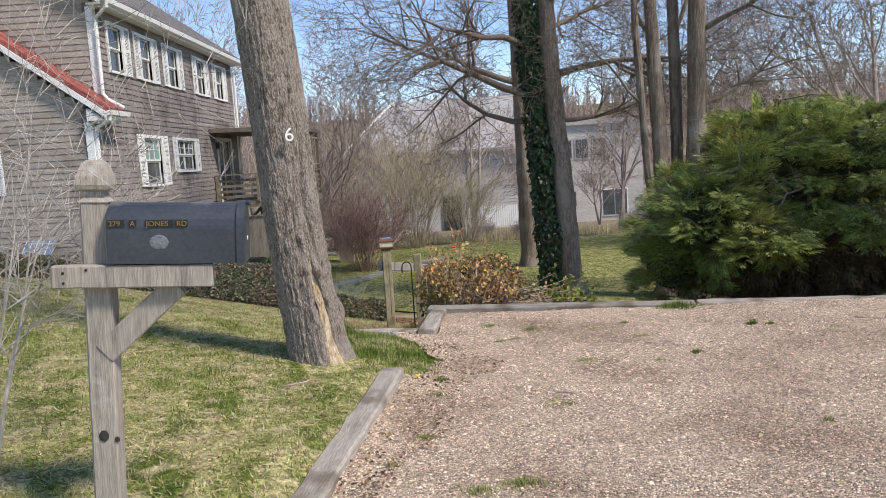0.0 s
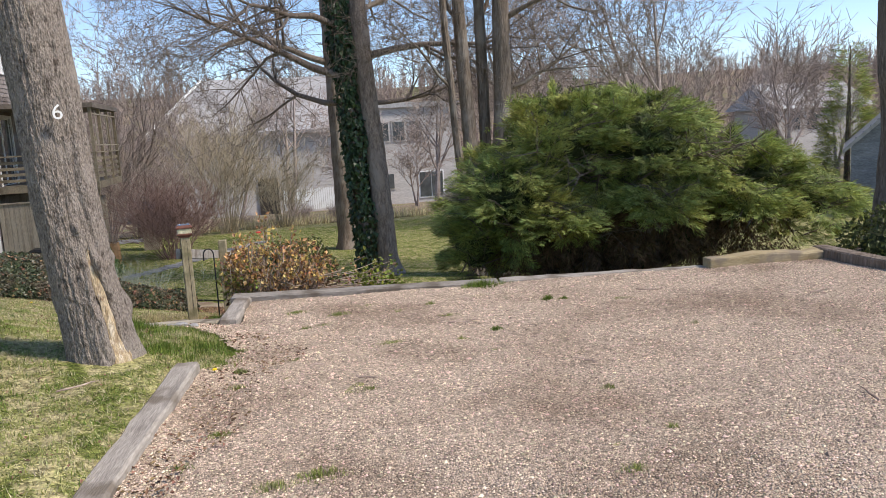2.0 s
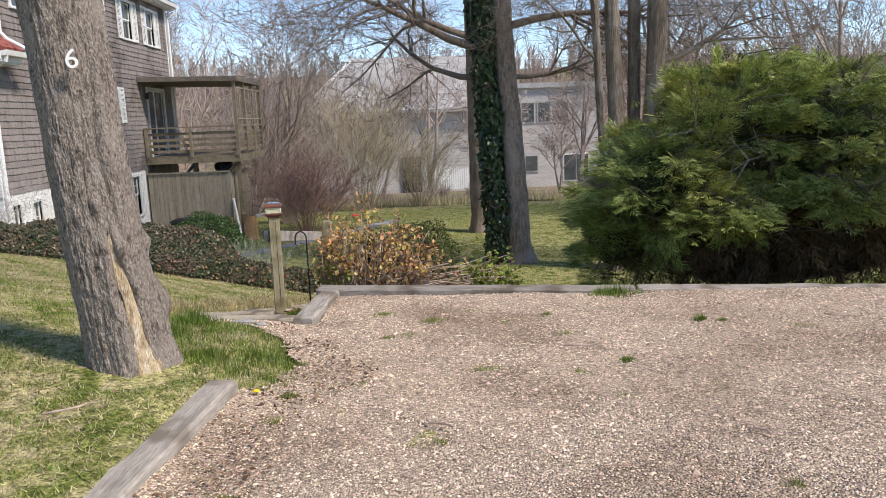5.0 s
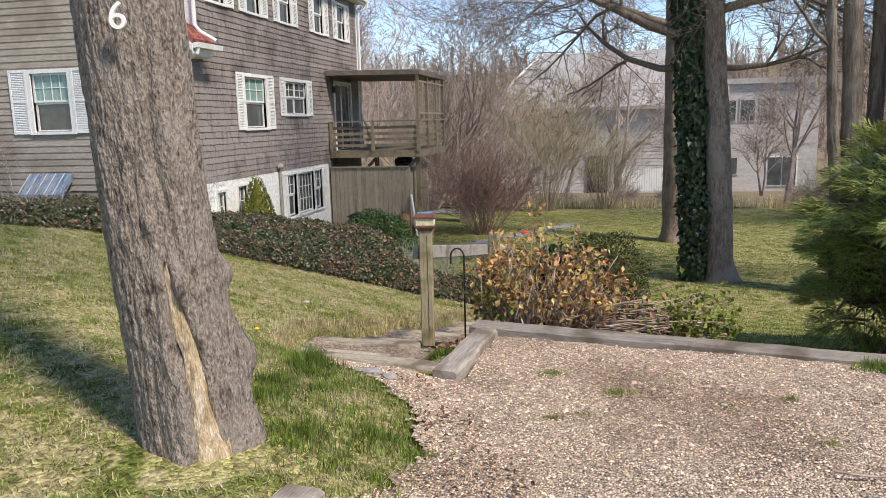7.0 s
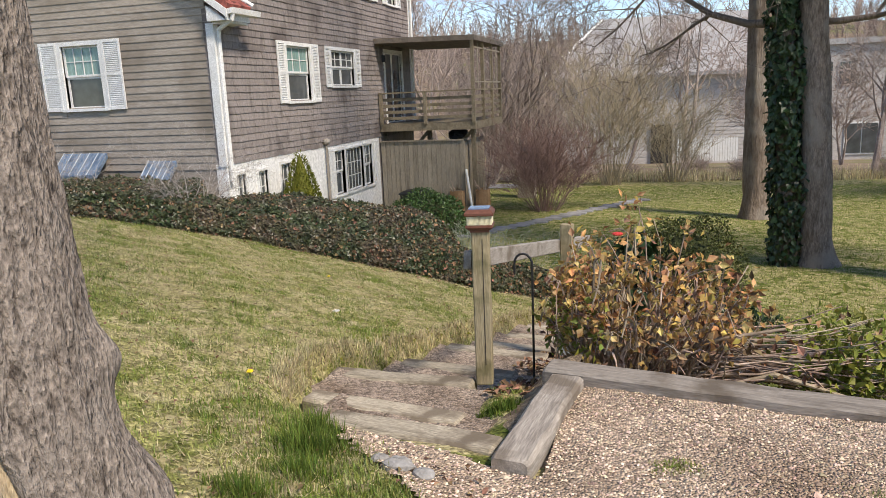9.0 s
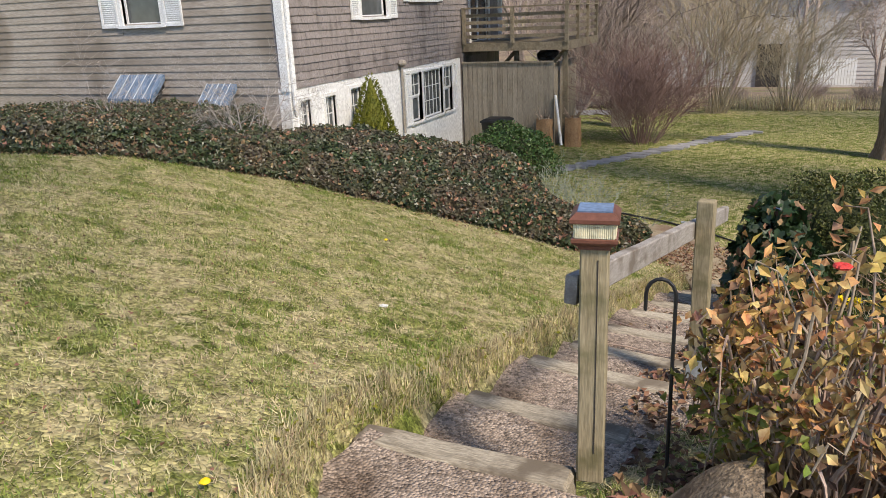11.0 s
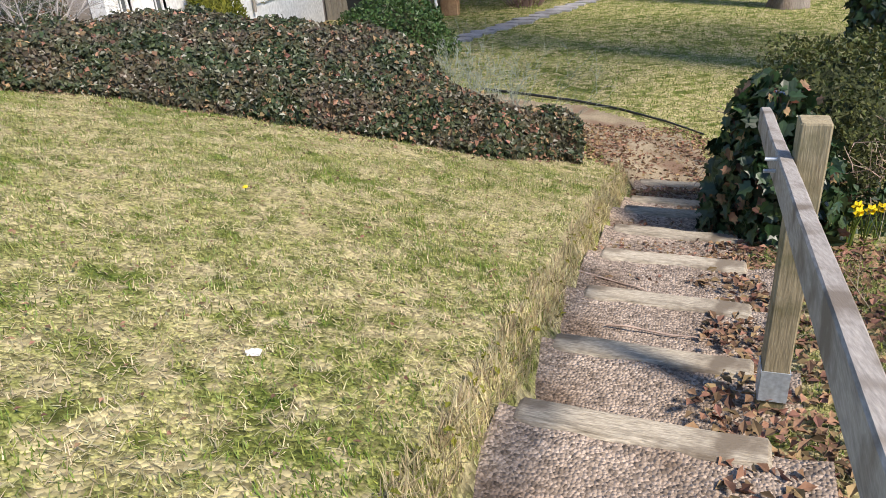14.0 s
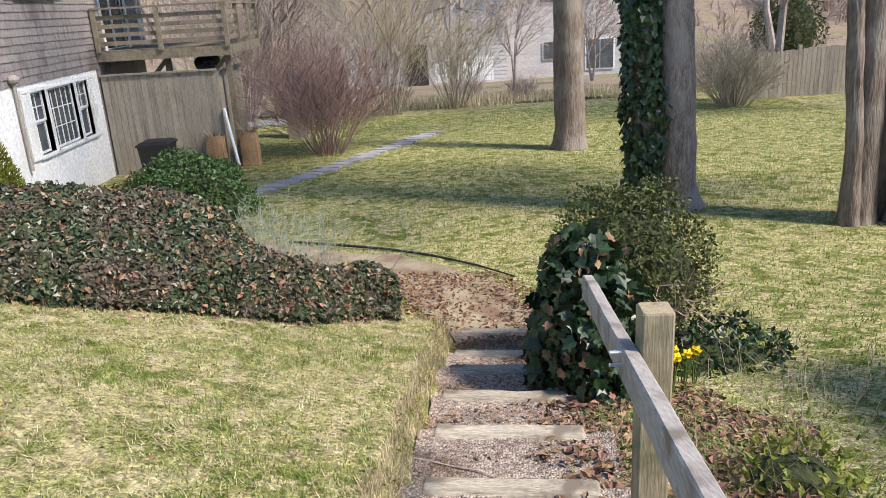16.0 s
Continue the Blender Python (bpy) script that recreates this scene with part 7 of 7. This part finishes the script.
# ---------------- grass, litter ----------------
def bare_of_grass(x, y):
    """True where lawn grass grows."""
    step = (np.abs(x - step_mid(y)) < 0.47) & (y > 6.5) & (y < 14.8) | ((x > -0.9) & (x < -0.1) & (y > 6.3) & (y < 7.6))
    trunk_ = np.hypot(x + 0.93, y - 4.95) < 0.27
    return ~(on_gravel(x, y) | step | in_ivy(x, y) | trunk_ | (path_dist(x, y) < 0.55) | ((x > 0.02) & (y < 7.45)))


def lawn_patch(x, y):
    """Uneven growth: above nought green, below nought thatch."""
    return 0.55 * wave(x, y, 2.3, 1.0) + 0.6 * wave(x + 0.3 * wave(y, x, 5.0), y, 6.1, 4.0) + 0.5 * wave(x, y + 0.2 * wave(y, x, 9.0), 14.0, 2.0)


def blades(name, n, xr, yr, keep, h, w, mat, label, seed, clump=None, lean=0.5, power=1.0, kind="stuff", least=0.1):
    g = np.random.default_rng(seed)
    x = g.uniform(*xr, n)
    y = yr[0] + (yr[1] - yr[0]) * g.random(n) ** power
    k = keep(x, y)
    if clump:
        k &= (clump * lawn_patch(x, y) + g.normal(size=n) * 0.30) > 0.0
    x, y = x[k], y[k]
    n = len(x)
    hh = g.uniform(0.5, 1.3, n) * h
    a = g.uniform(0, 6.28, n)
    ln = g.uniform(least, 1.0, n) * lean
    z = ground_z(x, y) + 0.018 * wave(x, y, 2.1) + 0.008 * wave(x, y, 7.0, 2.0) - 0.004 + 0.012 * least
    P = np.stack([x, y, z], -1)
    side = np.stack([-np.sin(a), np.cos(a), 0 * a], -1) * (w * g.uniform(0.6, 1.3, n))[:, None]
    out = np.stack([np.cos(a) * ln, np.sin(a) * ln, np.sqrt(np.maximum(0.004, 1 - ln ** 2))], -1) * hh[:, None]
    V = np.stack([P - side, P + side, P + out], 1)
    me = bpy.data.meshes.new(name)
    me.from_pydata(V.reshape(-1, 3).tolist(), [], np.arange(3 * n).reshape(-1, 3).tolist())
    me.materials.append(mat)
    me.update()
    ob = tagged(new(name, me), label, "grass", kind=kind)
    return ob


STRAW = material("straw_blade", [(0.36, 0.30, 0.155), (0.66, 0.58, 0.37)], 4, 0.8, 0.0, 20, island=0.5, thin=0.3)
blades("lawn_grass", 420000, (-6.6, 0.4), (2.0, 14.2), bare_of_grass, 0.030, 0.0028, GRASS, "short patchy lawn grass on the slope", 3, clump=1.0, lean=0.95, least=0.3)
blades("lawn_straw", 330000, (-6.6, 0.4), (2.0, 14.2), bare_of_grass, 0.038, 0.0021, STRAW, "dry straw thatch lying in the lawn", 13, clump=-1.0, lean=1.0, least=0.80)
blades("lawn_grass", 120000, (-6.6, 0.3), (2.0, 14.0), lambda x, y: bare_of_grass(x, y) & (wave(x, y, 1.9, 3.0) + 0.6 * wave(x, y, 5.3, 6.0) > 0.25), 0.045, 0.0026, TALLGRASS, "greener tufts of lawn grass on the slope", 4, clump=1.0, lean=0.8)
blades("lower_lawn_grass", 230000, (-6, 11), (7.4, 33), lambda x, y: bare_of_grass(x, y) & ((y > 14.3) | (x > 0.1)), 0.04, 0.007, LOWGRASS, "grass of the lower lawn", 5, lean=0.9, least=0.3)
blades("dry_meadow_grass", 9000, (-6, 18), (34.5, 39), lambda x, y: y > 35.3 + 0.8 * wave(x, y, 0.6), 0.5, 0.012, STRAW, "tall dry grass along the far lawn edge", 15, lean=0.5)
blades("edge_grass", 9000, (-1.5, 0.0), (5.0, 6.7), lambda x, y: (x < left_edge(y) + 0.05) & (x > left_edge(y) - 0.62 + 0.2 * wave(x, y, 4.0)) & (np.hypot(x + 0.95, y - 5.05) > 0.3), 0.045, 0.0026, TALLGRASS, "lush green grass between the tree and the gravel", 16, clump=1.0, lean=0.9)
blades("edge_grass", 14000, (-1.6, 0.1), (4.9, 6.8), lambda x, y: (x < left_edge(y) + 0.10 + 0.08 * wave(x, y, 9.0)) & (x > left_edge(y) - 0.7) & (np.hypot(x + 0.95, y - 5.05) > 0.3), 0.04, 0.0026, GRASS, "thin mixed grass between the tree and the gravel", 17, lean=0.95)
edge = lambda x, y: (np.abs(x - step_mid(y) + 0.53) < 0.055 + 0.03 * wave(x, y, 5.0)) & (y > 7.0) & (y < 14.2)
blades("edge_straw", 130000, (-2.2, -0.6), (7.0, 14.2), edge, 0.075, 0.003, STRAW, "dry straw grass hanging over the stair edge", 6, lean=0.95)
spots_ = [(-0.13, 4.89, 0.06, 0.035), (0.35, 5.86, 0.05, 0.035), (0.87, 5.09, 0.12, 0.035), (0.25, 3.14, 0.13, 0.035), (1.67, 5.14, 0.05, 0.035), (1.37, 4.98, 0.04, 0.035), (1.86, 3.03, 0.04, 0.035), (2.47, 5.81, 0.05, 0.035), (1.84, 3.65, 0.04, 0.035), (-0.44, 7.27, 0.20, 0.070), (3.82, 3.60, 0.06, 0.035), (2.96, 4.62, 0.04, 0.035), (0.64, 6.23, 0.10, 0.035), (-0.36, 3.44, 0.08, 0.035), (1.50, 2.70, 0.07, 0.035), (1.42, 6.22, 0.05, 0.035), (-1.06, 6.50, 0.13, 0.13), (-0.98, 6.28, 0.16, 0.15), (-0.90, 6.05, 0.14, 0.11), (-1.0, 5.85, 0.15, 0.09), (-0.75, 5.8, 0.12, 0.06), (-0.95, 5.6, 0.25, 0.08), (-0.35, 5.45, 0.16, 0.06), (-0.62, 5.25, 0.2, 0.07), (2.05, 6.78, 0.24, 0.08), (-0.5, 7.25, 0.14, 0.06), (-0.15, 4.55, 0.08, 0.03), (0.95, 5.1, 0.07, 0.03), (0.05, 3.1, 0.10, 0.035), (0.75, 2.45, 0.12, 0.03), (1.45, 5.7, 0.10, 0.03), (0.9, 6.4, 0.14, 0.03), (-0.15, 5.4, 0.09, 0.03), (2.35, 5.85, 0.05, 0.07), (3.6, 4.0, 0.06, 0.03), (0.5, 5.9, 0.14, 0.02), (1.15, 6.1, 0.12, 0.02), (0.25, 5.0, 0.10, 0.02), (1.9, 6.3, 0.12, 0.02), (0.6, 4.2, 0.08, 0.02), (1.5, 4.6, 0.08, 0.02), (-0.2, 3.8, 0.08, 0.03), (0.3, 6.5, 0.12, 0.02), (2.9, 5.6, 0.08, 0.02), (0.1, 2.6, 0.08, 0.03)]
for q, (cx_, cy_, rr_, hh_) in enumerate(spots_):
    g = np.random.default_rng(100 + q)
    n = int(3600 * rr_)
    a = g.uniform(0, 6.28, n)
    r = rr_ * g.random(n) ** 0.75 * (1 + 0.45 * np.sin(3 * a + q) * np.cos(2 * a + 2 * q))
    x, y = cx_ + r * np.cos(a), cy_ + 0.7 * r * np.sin(a)
    z = np.maximum(ground_z(x, y), np.where(on_gravel(x, y), gravel_z(x, y) + 0.02, -9)) - 0.004
    hh = hh_ * g.uniform(0.5, 1.3, n) * (1 - 0.5 * r / rr_)
    b = g.uniform(0, 6.28, n)
    ln = g.uniform(0.1, 0.8, n)
    P = np.stack([x, y, z], -1)
    side = np.stack([-np.sin(b), np.cos(b), 0 * b], -1) * 0.0028
    out = np.stack([np.cos(b) * ln, np.sin(b) * ln, np.sqrt(1 - ln ** 2)], -1) * hh[:, None]
    V = np.stack([P - side, P + side, P + out], 1)
    me = bpy.data.meshes.new("grass_tuft")
    me.from_pydata(V.reshape(-1, 3).tolist(), [], np.arange(3 * n).reshape(-1, 3).tolist())
    me.materials.append(TALLGRASS if hh_ > 0.05 else GRASS)
    me.update()
    tagged(new("grass_tuft", me), "tuft of green grass growing at the gravel", "grass", "grass tufts")


def litter(name, n, xr, yr, keep, label, seed, mat=DEADLEAF, size=(0.03, 0.07), lift=0.012):
    g = np.random.default_rng(seed)
    x, y = g.uniform(*xr, n), g.uniform(*yr, n)
    k = keep(x, y)
    x, y = x[k], y[k]
    n = len(x)
    z = np.maximum(ground_z(x, y), np.where(on_gravel(x, y), gravel_z(x, y) + 0.03, -9))
    instep = (np.abs(x - step_mid(y)) < 0.5) & (y > 6.6) & (y < 14.3)
    z = np.where(instep, np.interp(y, STEPS, [q - 0.06 for q in STEP_Z]), z)
    P = np.stack([x, y, z + lift + 0.012 * g.random(n)], -1)
    D = g.normal(size=(n, 3)) * [1, 1, 0.25]
    U = np.array([0, 0, 1.0]) + g.normal(size=(n, 3)) * 0.35
    return tagged(leaf_mesh(name, P, D, U, g.uniform(*size, n), g.uniform(0.6, 0.9, n) * size[1] * 0.6, mat, fold=0.35), label, "leaf litter", kind="stuff")


litter("fallen_leaves", 11000, (-0.75, 1.5), (8.8, 14.6), lambda x, y: (x - step_mid(y) > 0.22 + 0.12 * wave(x, y, 3.0)) & (x < 0.62 + 0.5 * wave(x, y, 1.7)), "drift of red-brown dead leaves beside the stair", 3)
litter("fallen_leaves", 700, (-0.75, -0.2), (6.6, 7.7), lambda x, y: x > -0.62 + 0.12 * (y - 6.6), "dead leaves on the soil bank", 14, size=(0.014, 0.034), lift=-0.02)
litter("fallen_leaves", 1800, (-0.6, 1.7), (7.4, 8.8), lambda x, y: y > far_edge(x) + 0.1, "dead leaves under the yellowing shrub", 4)
litter("fallen_leaves", 2600, (-9, -1.3), (9.4, 14.0), lambda x, y: np.abs(y - ivy_front(x) + 0.12) < 0.22 + 0.35 * (x < -5.9), "dead leaves along the ivy hedge", 5)
litter("fallen_leaves", 1500, (-1.3, 0.1), (11.0, 14.5), lambda x, y: np.abs(x - step_mid(y)) < 0.46, "brown leaf crumbs on the lower treads", 21, size=(0.02, 0.045))
litter("fallen_leaves", 5200, (-1.7, 0.7), (14.0, 16.4), lambda x, y: path_dist(x, y) < 0.85, "dead leaves at the stair foot", 6)
litter("fallen_leaves", 3200, (-0.75, 0.8), (2.0, 6.4), lambda x, y: (x - left_edge(y) < 0.40 + 0.25 * wave(x, y, 2.0)) & (x > left_edge(y)), "red-brown leaf crumbs at the gravel's edge", 7, size=(0.015, 0.035))
litter("leaf_crumbs", 2600, (-5.5, -0.4), (2.2, 13), bare_of_grass, "scattered brown leaf crumbs in the lawn", 8, size=(0.012, 0.03), lift=0.02)
litter("moss_patch", 1500, (-1.9, -0.8), (7.0, 13.8), edge, "yellow-green moss tufts at the stair edge", 9, MOSS, (0.02, 0.05), 0.03)
